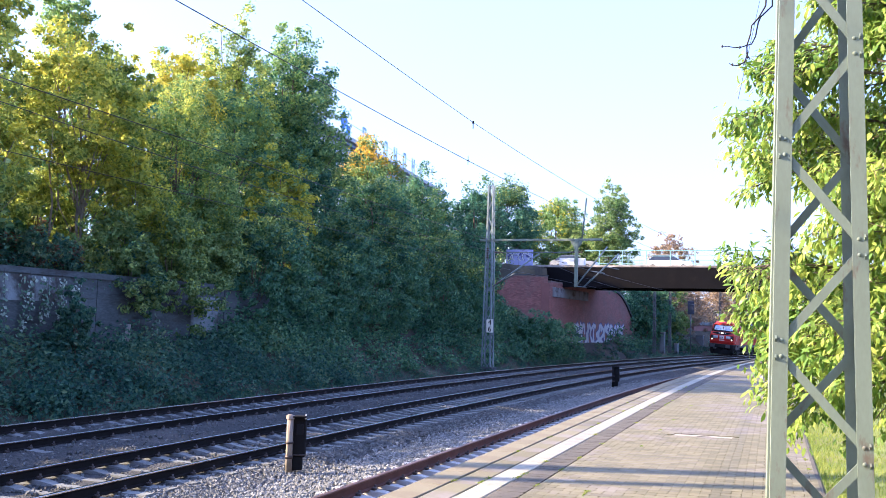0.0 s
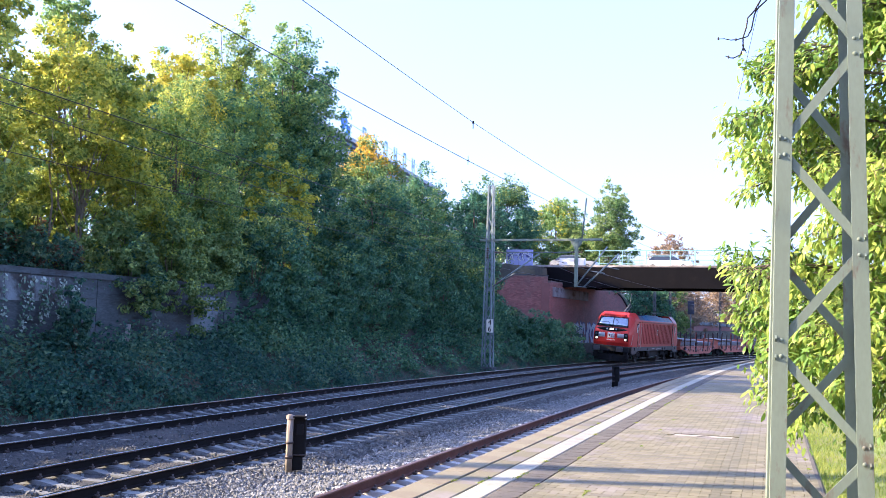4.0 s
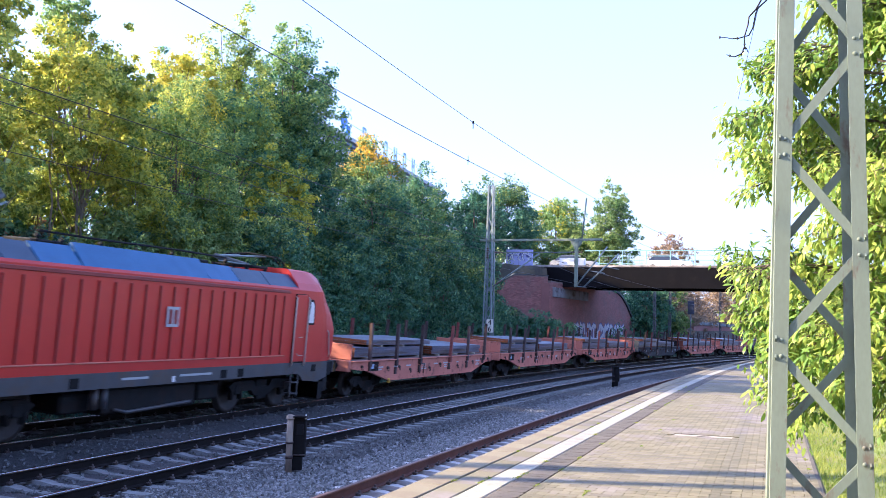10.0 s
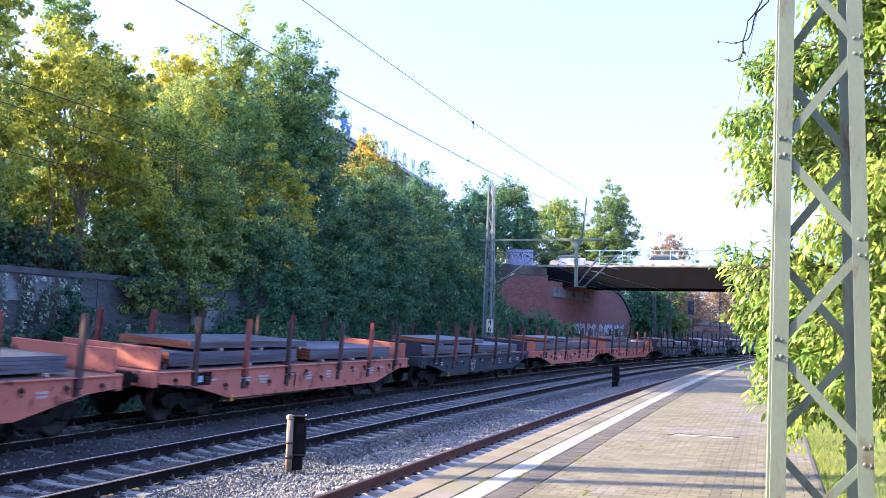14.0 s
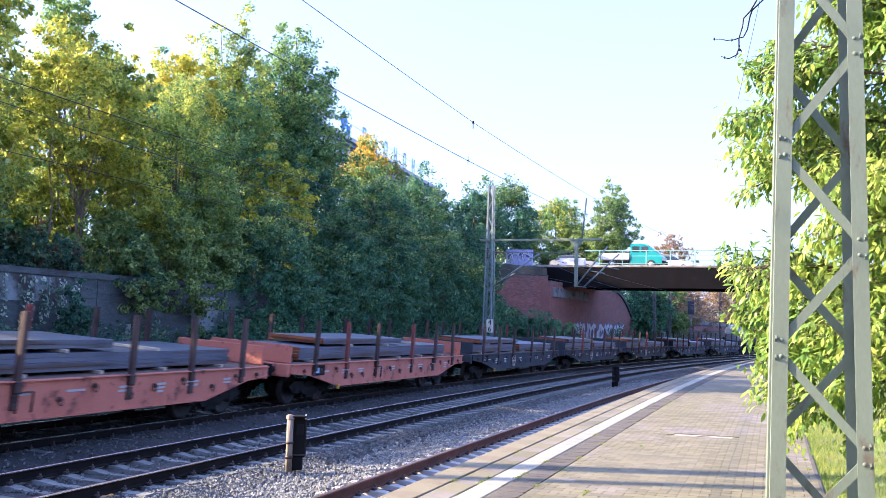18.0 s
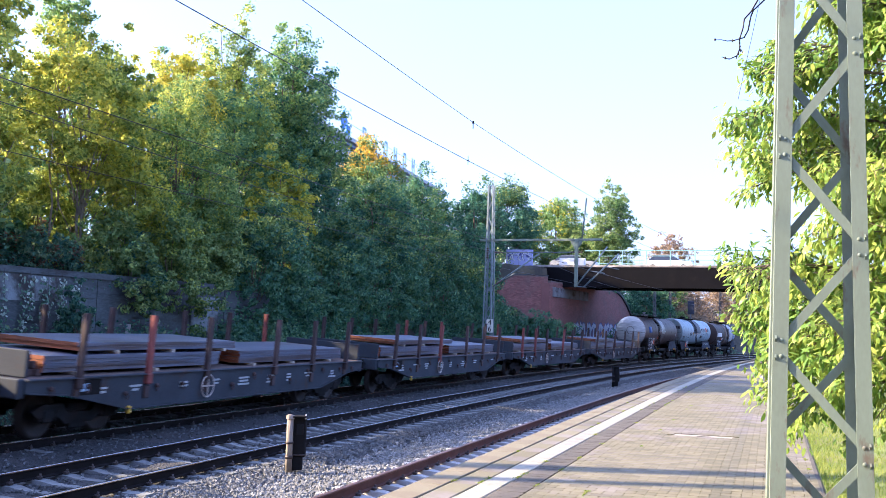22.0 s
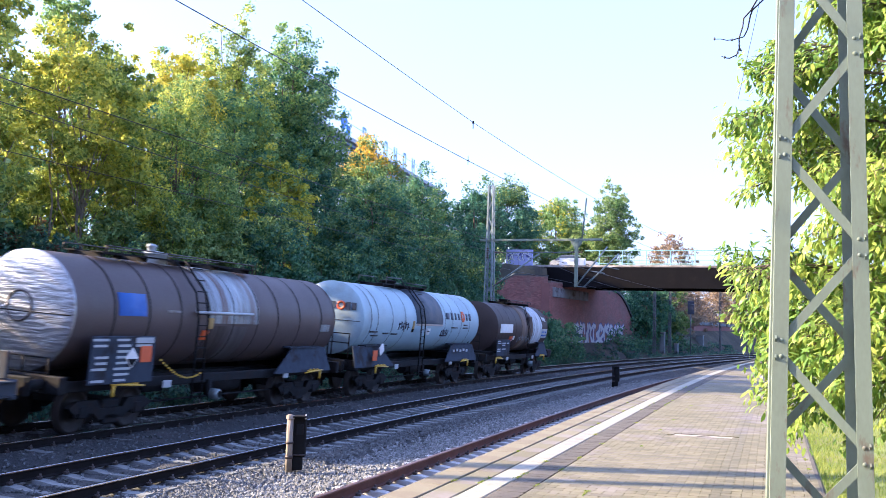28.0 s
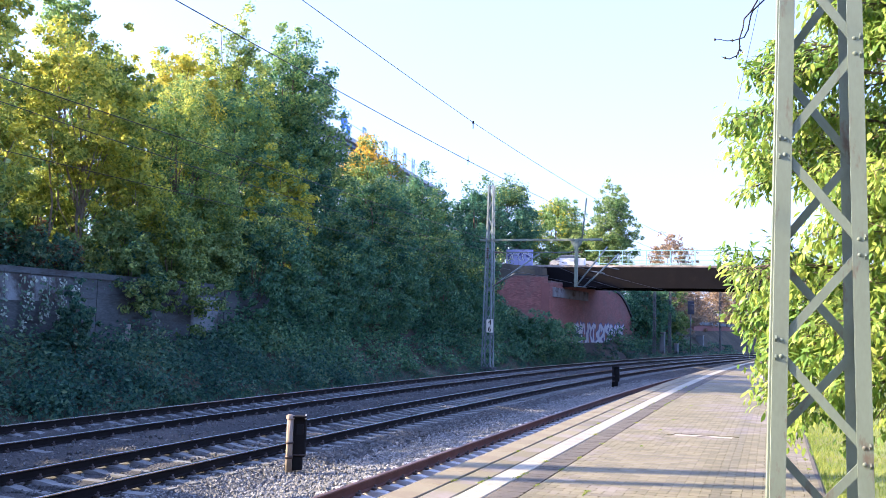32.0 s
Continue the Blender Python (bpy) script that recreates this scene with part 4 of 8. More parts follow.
    part("graffiti", scrawl(3, 19, 18.0, 2.1, .36, 1.9), M["graffiti_white"], ab, "large white spray-painted strokes", m=pose(6.2, -.012, 1.0))
    part("graffiti_outline", scrawl(3, 19, 18.0, 2.1, .62, 1.9), M["graffiti_blue"], ab, "dark blue outline strokes", m=pose(6.2, -.006, 1.0))
    # near wing wall, falling towards the camera
    wm = face_pose(67.0, 14.2) @ pose(0, 0, 0, 0, 0, 140)
    wing = thing("wing_wall", "red brick wing wall with a thin dark coping", "wing wall", wm, kind="structure")
    def wtop(x):
        return 6.68 - .52 * max(x - 3.1, 0)
    k = Kit()
    k.add([(0, -.03, -.4), (7.5, -.03, -.4), (7.5, -.03, wtop(7.5)), (3.1, -.03, 6.68), (0, -.03, 6.68), (0, -.9, -.4), (7.5, -.9, -.4), (7.5, -.9, wtop(7.5)), (3.1, -.9, 6.68), (0, -.9, 6.68)],
          [(0, 1, 2, 3, 4), (9, 8, 7, 6, 5), (4, 3, 8, 9), (3, 2, 7, 8), (2, 1, 6, 7), (0, 4, 9, 5)])
    part("core", k, M["mortar"], wing)
    k = Kit()
    brick_face(k, 0, 7.5, .3, 6.64, 0.0, wtop)
    k2 = Kit()
    k2.add([(x, -y, z) for x, y, z in k.v], k.f)
    part("brickwork", k2, M["brick"], wing, kind="stuff")
    part("coping", Kit().bar((3.1, -.46, 6.71), (7.7, -.46, wtop(7.7) + .03), 1.0, .08).box((1.55, -.46, 6.72), (3.2, 1.0, .08), None, .01), M["old_wall"], wing, "thin dark coping")
    # painted wall beside the road
    pw = thing("graffiti_wall", "short concrete wall covered in blue and white spray paint", "wall", BRIDGE @ pose(-3.9, -.55, 0), kind="structure")
    part("slab", Kit().prism([(.3, 6.9), (1.3, 6.9), (2.6, 7.75), (2.6, 9.1), (.3, 9.1)], 1, 0, .3), M["graffiti_lilac"], pw)
    part("strokes", scrawl(9, 5, 2.2, .8, .16), M["graffiti_blue"], pw, "dark blue strokes", m=pose(.4, -.012, 8.1))
    part("outline", scrawl(14, 5, 2.2, .8, .09), M["graffiti_white"], pw, "white strokes", m=pose(.42, -.02, 8.1))
    # far abutment beyond the platform
    fa = thing("bridge_abutment", "dark red brick bridge abutment beyond the platform", "abutment", face_pose(60.0, -13.0), kind="structure")
    part("core", Kit().box((9, -.6, 2.9), (26, 1.2, 6.6), None, .03), M["brick"], fa)
    # distant retaining wall with paint under the bridge
    fw = thing("distant_wall", "far dark brick retaining wall with pale spray paint", "wall", face_pose(124.5, 15.4), kind="structure")
    part("slab", Kit().box((19, .3, 1.5), (44, .6, 4.2), None, .05), M["brick"], fw)
    part("coping", Kit().box((19, .26, 3.78), (44, .8, .4), None, .03), M["wall_pale"], fw, "pale concrete coping")
    part("strokes", scrawl(21, 12, 22.0, 1.7, .34, 1.6), M["graffiti_white"], fw, "pale blue-white strokes", m=pose(7.5, -.02, .75))
    part("outline", scrawl(21, 12, 22.0, 1.7, .6, 1.6), M["graffiti_blue"], fw, "blue outline strokes", m=pose(7.5, -.012, .75))
    part("paint_block", Kit().box((2.6, -.012, 1.5), (5.0, .02, 1.3)), M["graffiti_lilac"], fw, "flat pale blue paint")
    for s, off, w, h in ((118.0, 13.6, .95, 2.0), (97.0, 12.2, .5, 2.2), (100.5, 11.6, .35, 1.0)):
        cb = thing("relay_cabinet", "pale grey trackside relay cabinet", "cabinet", at_line(s, off, .2), group="relay cabinets")
        part("body", Kit().box((0, 0, h / 2), (w, .5, h), None, .03), M["wall_pale"], cb)
        part("roof", Kit().box((0, 0, h + .04), (w * 1.12, .6, .08), None, .02), M["concrete"], cb)
    sg = thing("signal_post", "dark signal board on a thin post beyond the bridge", "signal", at_line(103.0, 10.7, .2))
    part("post", Kit().tube([(0, 0, 0), (0, 0, 4.6)], .07, 8), M["far_steel"], sg)
    part("signal_board", Kit().box((0, 0, 5.1), (.72, .14, 1.5), None, .05), M["sign_blue_dark"], sg, "dark blue board")
# ================= masts and wires =================
def lattice(t, h, w0, w1, leg, zig, mat, n=7, depth=None, rivets=False, flat=.06, z0=0.0, shade_flange=0.0):
    """Four angle legs that lean together, with zigzag bars on the four sides."""
    d0, d1 = depth or (w0, w1)
    def corner(i, j, z):
        f = z / h
        return Vector((i * (w0 + (w1 - w0) * f) / 2, j * (d0 + (d1 - d0) * f) / 2, z + z0))
    for i in (-1, 1):
        for j in (-1, 1):
            a, b = corner(i, j, 0), corner(i, j, h)
            k = Kit()
            # the rear left side flange can be widened to shade the rear bars
            # an angle: one flange on the front, one on the side
            k.add([p + Vector(q) for p in (a, b) for q in ((0, 0, 0), (-i * leg, 0, 0), (-i * leg, -j * .012, 0), (-i * .012, -j * .012, 0), (-i * .012, -j * (shade_flange if shade_flange and j > 0 > i else leg), 0), (0, -j * (shade_flange if shade_flange and j > 0 > i else leg), 0))],
                  [(0, 1, 7, 6), (1, 2, 8, 7), (2, 3, 9, 8), (3, 4, 10, 9), (4, 5, 11, 10), (5, 0, 6, 11), (0, 5, 4, 3, 2, 1), (6, 7, 8, 9, 10, 11)])
            part("leg", k, mat, t)
    step = h / n
    for side, (fx, fy) in enumerate(((0, -1), (0, 1), (-1, 0), (1, 0))):
        for q in range(n):
            up = (q + (zig if side in (0, 2) else 1 - zig)) % 2
            z_a, z_b = q * step + .04, (q + 1) * step - .04
            if fy:
                a, b = corner(-1 if up else 1, fy, z_a), corner(1 if up else -1, fy, z_b)
                a.x, b.x = a.x * (1 - leg * .5 / abs(a.x)), b.x * (1 - leg * .5 / abs(b.x))
                off = Vector((0, -fy * .018, 0))
                k = Kit().bar(a + off, b + off, flat, .01, None, (0, 1, 0))
            else:
                a, b = corner(fx, -1 if up else 1, z_a), corner(fx, 1 if up else -1, z_b)
                off = Vector((-fx * .018, 0, 0))
                k = Kit().bar(a + off, b + off, flat, .01, None, (1, 0, 0))
            part("brace", k, mat, t)
    if rivets:
        k = Kit()
        for q in range(n + 1):
            for e in (-.05, .05):
                for i in (-1, 1):
                    on_left = ((q + zig) % 2 == 1)
                    if (i < 0) == on_left:
                        c = corner(i, -1, min(max(q * step + e, .05), h - .05)) + Vector((-i * leg * .55, 0, 0))
                        k.lathe([(.014, 0), (.013, -.003), (.008, -.006), (.0, -.007)], 1, 10, None, c)
        part("rivets", k, mat, t, kind="stuff")


def insulator(k, p, d, n=5, r=.07, ln=.45):
    p, d = Vector(p), Vector(d).normalized()
    for i in range(n):
        c = p + d * (ln * (i + .5) / n)
        k.tube([c - d * .03, c, c + d * .03], r, 8, None, True, r * .5)
    k.tube([p - d * .05, p + d * (ln + .05)], .02, 6)


def build_masts():
    # near mast on the platform
    t = thing("catenary_mast", "pale grey-green riveted lattice mast on the platform", "mast", at_line(-3.75, -6.14, PLAT, 2.5), group="catenary masts")
    # last value: flange width added to darken the rear bars by shade
    lattice(t, 9.675, 0.645, 0.31, 0.094, 0, M["grey_green"], n=15, depth=(0.62, 0.33), rivets=True, flat=.055, z0=-.415, shade_flange=.2)
    part("foundation", Kit().box((0, 0, -.02), (1.0, .95, .12), None, .02), M["concrete"], t, "concrete foundation block")
    beam_mast(-3.6, FAR + 3.0, -.2, 11.2, .42, "grey steel beam mast beside the far track")
    beam_mast(-4.75, FAR + 3.4, -.2, 10.4, .26, "slim grey steel beam post beside the far track")
    # mast with the kilometre board, and its neighbours along the far side
    for s, lab, arm, h in ((46.4, "grey-blue lattice mast with a white kilometre board", True, 11.2), 
                        (91.0, "thin grey lattice mast beyond the bridge", False, 9.0), (97.0, "thin grey lattice mast beyond the bridge", False, 9.0),
                        (119.5, "thin grey lattice mast beyond the bridge", False, 9.0), (133.0, "thin grey lattice mast beyond the bridge", False, 9.0)):
        zb = -.2 if s < 60 else 0.3
        t = thing("catenary_mast", lab, "mast", at_line(s, FAR + 3.2, zb), group="catenary masts")
        lattice(t, h, .62 if s < 60 else .28, .36 if s < 60 else .2, .09 if s < 60 else .06, 0, M["mast_grey" if s < 60 else "far_steel"], n=13, flat=.05)
        if s < 60:
            part("foundation", Kit().box((0, 0, -.1), (.9, .9, .7), None, .03), M["old_wall"], t, "dark concrete foundation")
        if arm:
            cantilever(t)
            b = part("kilometre_board", Kit().box((.22, -.36, 2.69), (.42, .03, .78), None, .01), M["sign_white"], t, "white board with black figures")
            for ch, z in (("4", 2.75), ("6", 2.36)):
                cu = bpy.data.curves.new("figure", "FONT")
                cu.body, cu.size, cu.align_x, cu.extrude = ch, .46, "CENTER", .004
                tmp = bpy.data.objects.new("figure", cu)
                me = bpy.data.meshes.new_from_object(tmp)
                bpy.data.objects.remove(tmp)
                part("figure", me, M["black"], b, "black figure", m=pose(.22, -.385, z, 90, 0, 0))


def beam_mast(s, off, z, h, w, label):
    t = thing("beam_mast", label, "mast", at_line(s, off, z, 18), group="beam masts")
    part("column", Kit().box((0, -w / 2, h / 2), (w, .02, h)).box((0, w / 2, h / 2), (w, .02, h)).box((0, 0, h / 2), (.02, w, h)), M["mast_grey"], t)
    part("foundation", Kit().box((0, 0, .1), (.8, .8, .5), None, .03), M["old_wall"], t)


def cantilever(t):
    """Arms over both tracks: tube, drop post, steady arms."""
    z = 7.85
    part("cross_arm", Kit().box((3.1, 0, z), (7.5, .12, .14), None, .02), M["grey_green"], t, "pale green cross arm")
    part("drop_post", Kit().box((5.33, 0, 6.44), (.2, .16, 2.7), None, .02), M["grey_green"], t, "pale green drop post")
    part("post_plate", Kit().prism([(5.0, z - .05), (5.66, z - .05), (5.66, z - .18), (5.45, z - .5), (5.2, z - .5), (5.0, z - .18)], 1, -.03, .03), M["grey_green"], t)
    part("upper_post", Kit().tube([(5.65, 0, z), (5.87, 0, z + 2.45)], .05, 8), M["grey_green"], t)
    for i, (a, b) in enumerate((((0, 0, 4.9), (3.1, 0, 7.05)), ((5.3, 0, 5.1), (7.15, 0, 7.44)), ((5.8, 0, 5.1), (7.85, 0, 7.03)))):
        part("strut", Kit().tube([a, b], .045, 8), M["mast_grey"], t, "grey diagonal tube")
    for a, b in (((.3, 0, 7.12), (5.3, 0, 7.12)), ((6.18, 0, 6.03), (7.01, 0, 5.9)), ((7.14, 0, 6.26), (7.85, 0, 6.13)), ((5.4, 0, 5.12), (5.95, 0, 5.08))):
        part("steady_arm", Kit().tube([a, b], .03, 6), M["mast_grey"], t)
    for at, d, n, r, ln in (((.32, 0, 7.12), (1, 0, 0), 5, .07, .45), ((.45, 0, 5.21), (.82, 0, .57), 5, .07, .45), ((-.05, -.3, 7.4), (0, 0, -1), 5, .1, .7), ((5.0, 0, 7.12), (1, 0, 0), 5, .07, .6)):
        k = Kit()
        insulator(k, at, d, n, r, ln)
        part("insulator", k, M["insulator"], t, "brown ribbed insulator")


def wire(name, pts, r, label, sag=0.0):
    k = Kit()
    out = []
    for a, b in zip(pts[:-1], pts[1:]):
        n = max(2, int((b[0] - a[0]) / 2.5))
        for i in range(n):
            f = i / n
            s, off, z = (a[j] + (b[j] - a[j]) * f for j in range(3))
            out.append(on(s, off, z - sag * 4 * f * (1 - f)))
    out.append(on(*pts[-1]))
    solo(name, k.tube(out, r, 5), M["wire"], label, "wire", "", "overhead wires")


def build_wires():
    wire("feeder_wire", [(-30, FAR, 10.35), (46.4, FAR, 10.15), (97, FAR, 9.6), (160, FAR, 9.6)], .0155, "dark feeder wire high over the far track")
    wire("feeder_wire", [(-30, MID, 9.7), (21.2, MID, 9.3), (97, MID, 9.6)], .0095, "thin dark wire high over the middle track")
    for c, lab in ((FAR, "far"), (MID, "middle")):
        wire("contact_wire", [(-30, c, 5.5), (46.4, c, 5.5), (92, c, 5.4), (160, c, 5.4)], .008, "thin contact wire over the %s track" % lab)
    wire("messenger_wire", [(-50, FAR, 6.75), (-4.2, FAR, 6.75), (46.4, FAR, 6.5), (92, FAR, 5.85), (160, FAR, 5.9)], .009, "thin messenger wire over the far track", .5)
    k = Kit()
    for s in range(0, 46, 6):
        f = (s + 4.2) / 50.6
        z = 6.75 - .25 * f - .5 * 4 * f * (1 - f)
        k.tube([on(s, FAR, 5.5), on(s, FAR, max(z, 5.55))], .004, 4)
    solo("droppers", k, M["wire"], "fine dropper wires between messenger and contact wire", "wire", "", "overhead wires")
    for s, off, z, d in ((33.4, FAR, 10.2, 1), (21.2, MID, 9.3, 0)):
        k = Kit()
        p = on(s, off, z)
        k.tube([p + Vector((0, 0, -.22)), p + Vector((0, 0, .22 if d else .05))], .016, 6)
        k.box(p + Vector((0, 0, .0)), (.07, .07, .08), None, .012)
        solo("wire_clamp", k, M["black"], "small dark clamp on the overhead wire", "clamp")


# ================= trackside signals =================
def build_signals():
    for s, off, lit in ((5.3, 2.1, True), (37.3, 1.9, False)):
        t = thing("dwarf_signal", "low dark shunting signal on a weathered steel post" if lit else "low black shunting signal seen from behind", "signal", at_line(s, off, -.27, 22 if lit else 0), group="dwarf signals")
        part("post", Kit().tube([(-.07, -.02, 0), (-.07, -.02, .98)], .058, 12).lathe([(.072, .0), (.072, .06), (.03, .08)], 2, 12, None, (-.07, -.02, .93)), M["bark_pale"] if lit else M["black"], t, "weathered beige steel post" if lit else "")
        part("housing", Kit().box((.08, .1, .62), (.26, .16, .72), None, .02), M["black"], t, "black signal housing")
        part("hood", Kit().box((.08, -.01, .97), (.28, .12, .03), None, .008), M["black"], t)
        part("lamp_face", Kit().box((.1, .012, .74), (.13, .02, .2), None, .008), M["under"], t, "dark lamp panel")
        part("bracket", Kit().box((.06, .02, .3), (.3, .04, .025), None, .006), M["fastening"] if lit else M["black"], t, "thin pale bracket" if lit else "")
        part("cable_box", Kit().box((.06, .08, .15), (.2, .12, .24), None, .02), M["black"], t)
        part("collar", Kit().tube([(-.07, -.02, .5), (-.07, -.02, .54)], .07, 10).tube([(-.07, -.02, .24), (-.07, -.02, .3)], .07, 10), M["fastening"], t)
        if lit:
            part("reflector", Kit().box((.2, .0, .97), (.03, .03, .08), None, .005), M["white_paint"], t, "small white reflector")


# ================= building with the roof sign =================
def build_house():
    a, b = Vector((-16.0, 95.0)), Vector((-0.6, 156.6))
    d = (b - a)
    L = d.length
    ang = math.degrees(math.atan2(d.y, d.x))
    H = 23.2
    t = thing("office_building", "long pale office building with a roof sign, behind trees", "building", pose(a.x, a.y, 0, 0, 0, ang))
    # local x along the facade, y to the left and away from the railway
    part("wall", Kit().box((L / 2, 7, H / 2), (L, 14, H), None, .05), M["facade"], t)
    part("roof_edge", Kit().box((L / 2, 6.9, H + .35), (L + .8, 15.0, .5), None, .05), M["facade"], t, "white roof edge")
    part("roof_band", Kit().box((L / 2, -.3, H - .35), (L + .6, .5, .35), None, .05), M["roof_panel"], t, "dark band under the roof edge")
    fr, pn = Kit().box((0, 0, 0), (1.9, .12, 1.7), None, .02).mesh("window"), Kit().box((0, -.05, 0), (1.7, .06, 1.5)).mesh("pane")
    fr.materials.append(M["white_paint"])
    pn.materials.append(M["window"])
    for fl in range(6):
        for i in range(int(L / 3.2)):
            w = part("window", fr, None, t, m=pose(1.8 + 3.2 * i, -.03, 3.2 + 3.4 * fl))
            part("pane", pn, None, w)
    sg = thing("roof_sign", "row of pale blue sign shapes on a frame above the roof", "sign", pose(a.x, a.y, H + .6, 0, 0, ang))
    part("frame", Kit().box((33, .4, .25), (40, .08, .08)).box((33, .4, 2.0), (40, .05, .05)), M["mast_grey"], sg)
    def tri(pts, m):
        k = Kit()
        for p, q in zip(pts[:-1], pts[1:]):
            k.bar((p[0], 0, p[1]), (q[0], 0, q[1]), .32, .15, m, (0, 1, 0))
        return k
    # plain stroke shapes, no lettering
    for i in range(7):
        x = 24.4 + i * 4.4
        part("letter_shape", Kit().box((0, 0, 1.15), (.34, .15, 2.3)).box((1.0, 0, 1.15), (.34, .15, 2.3)).box((.5, 0, 1.25 if i % 2 else 2.2), (1.0, .14, .3)), M["letter_pale"], sg, m=pose(x, 0, 0))
    part("emblem", Kit().box((0, 0, 0), (1.6, .2, 1.6), pose(0, 0, 1.6, 0, 45, 0), .03).box((1.5, .05, 1.0), (1.1, .2, 1.1), pose(0, 0, 0, 0, 12, 0), .03), M["sign_blue"], sg, "blue square emblem", m=pose(17.6, 0, 0.2))


# ================= vehicles on the bridge =================
def wheel_part(t, x, y, r, w):
    wl = part("wheel", Kit().lathe([(r * .55, -w / 2), (r * .92, -w / 2), (r, -w / 3), (r, w / 3), (r * .92, w / 2), (r * .55, w / 2)], 1, 18, None, (0, 0, 0)), M["tyre"], t, m=pose(x, y, r))
    part("rim", Kit().lathe([(0, -w * .42), (r * .5, -w * .45), (r * .58, -w * .3), (r * .58, w * .3), (r * .5, w * .45), (0, w * .42)], 1, 14), M["car_silver"], wl)


def build_car(name, label, mat, m):
    t = thing(name, label, "car", m)
    body = [(-2.1, .35), (2.1, .35), (2.15, .6), (2.05, .85), (1.1, .98), (-1.9, 1.0), (-2.15, .8)]
    part("body", Kit().prism(body, 1, -.85, .85), M[mat], t)
    cab = Kit()
    lo, hi = [(-1.75, .98), (1.05, .98)], [(-1.15, 1.45), (.35, 1.45)]
    cab.add([(lo[0][0], -.8, .98), (lo[1][0], -.8, .98), (lo[1][0], .8, .98), (lo[0][0], .8, .98), (hi[0][0], -.62, 1.44), (hi[1][0], -.62, 1.44), (hi[1][0], .62, 1.44), (hi[0][0], .62, 1.44)],
            [(0, 1, 5, 4), (1, 2, 6, 5), (2, 3, 7, 6), (3, 0, 4, 7), (4, 5, 6, 7)])
    part("glass_cabin", cab, M["window"], t, "dark car windows")
    part("roof", Kit().box((-.4, 0, 1.46), (1.5, 1.24, .05), None, .02), M[mat], t)
    for x in (-1.3, 1.35):
        for y in (-.78, .78):
            wheel_part(t, x, y, .32, .2)
    for y in (-.6, .6):
        part("headlight", Kit().box((2.1, y, .68), (.08, .3, .14), None, .02), M["pale_grey"], t)
        part("tail_light", Kit().box((-2.12, y, .75), (.06, .26, .16), None, .02), M["red_dark"], t)
    return t


def build_truck(m):
    t = thing("flatbed_truck", "bright turquoise double-cab truck with a white flatbed", "truck", m)
    body = [(1.35, .45), (4.0, .45), (4.05, .95), (3.8, 1.2), (3.25, 1.62), (2.75, 2.0), (2.4, 2.08), (1.4, 2.08), (1.35, 2.0)]
    part("cab", Kit().prism(body, 1, -.95, .95), M["teal"], t, "turquoise double cab")
    for x, w in ((1.8, .66), (2.56, .66)):
        part("side_window", Kit().box((x, 0, 1.62), (w, 1.93, .56), None, .04), M["window"], t)
    part("windscreen", Kit().bar((3.74, 0, 1.27), (2.8, 0, 1.98), 1.7, .03, None, (.6, 0, .8)), M["window"], t)
    part("flatbed", Kit().box((.05, 0, 1.02), (2.45, 2.1, .6), None, .04), M["car_white"], t, "white dropside flatbed")
    part("chassis", Kit().box((1.3, 0, .55), (5.0, .9, .25)), M["under"], t)
    part("bumper", Kit().box((4.05, 0, .55), (.2, 1.9, .25), None, .04), M["black"], t)
    for x in (-.2, 3.1):
        for y in (-.85, .85):
            wheel_part(t, x, y, .38, .25)
    return t


def build_lorry(m):
    """Box lorry, seen through the trees on the road above the bank; local x forward."""
    t = thing("box_lorry", "white and red box lorry on the road behind trees", "lorry", m)
    part("cab", Kit().prism([(1.9, .5), (3.7, .5), (3.75, 1.3), (3.5, 2.45), (3.3, 2.6), (1.9, 2.6)], 1, -1.1, 1.1), M["white_paint"], t, "white cab")
    part("windscreen", Kit().bar((3.68, 0, 1.45), (3.5, 0, 2.35), 1.9, .04, None, (1, 0, .2)), M["window"], t)
    for y in (-1.1, 1.1):
        part("side_window", Kit().box((3.0, y, 1.85), (.8, .04, .65), None, .03), M["window"], t)
        part("headlight", Kit().box((3.76, y * .75, .8), (.05, .3, .16), None, .02), M["pale_grey"], t)
    part("wind_deflector", Kit().prism([(1.9, 2.6), (3.0, 2.6), (1.95, 3.3), (1.9, 3.3)], 1, -.95, .95), M["white_paint"], t)
    part("box_body", Kit().box((-1.5, 0, 2.0), (6.6, 2.4, 2.7), None, .05), M["white_paint"], t, "white box body")
    part("side_panel", Kit().box((-2.6, 0, 2.3), (2.2, 2.42, 1.5), None, .01), M["red"], t, "red side panel")
    part("skirt", Kit().box((-1.3, 0, .72), (5.0, 2.2, .3), None, .03), M["under"], t)
    for x in (2.75, -2.6):
        for y in (-.98, .98):
            wheel_part(t, x, y, .48, .3)
    return t


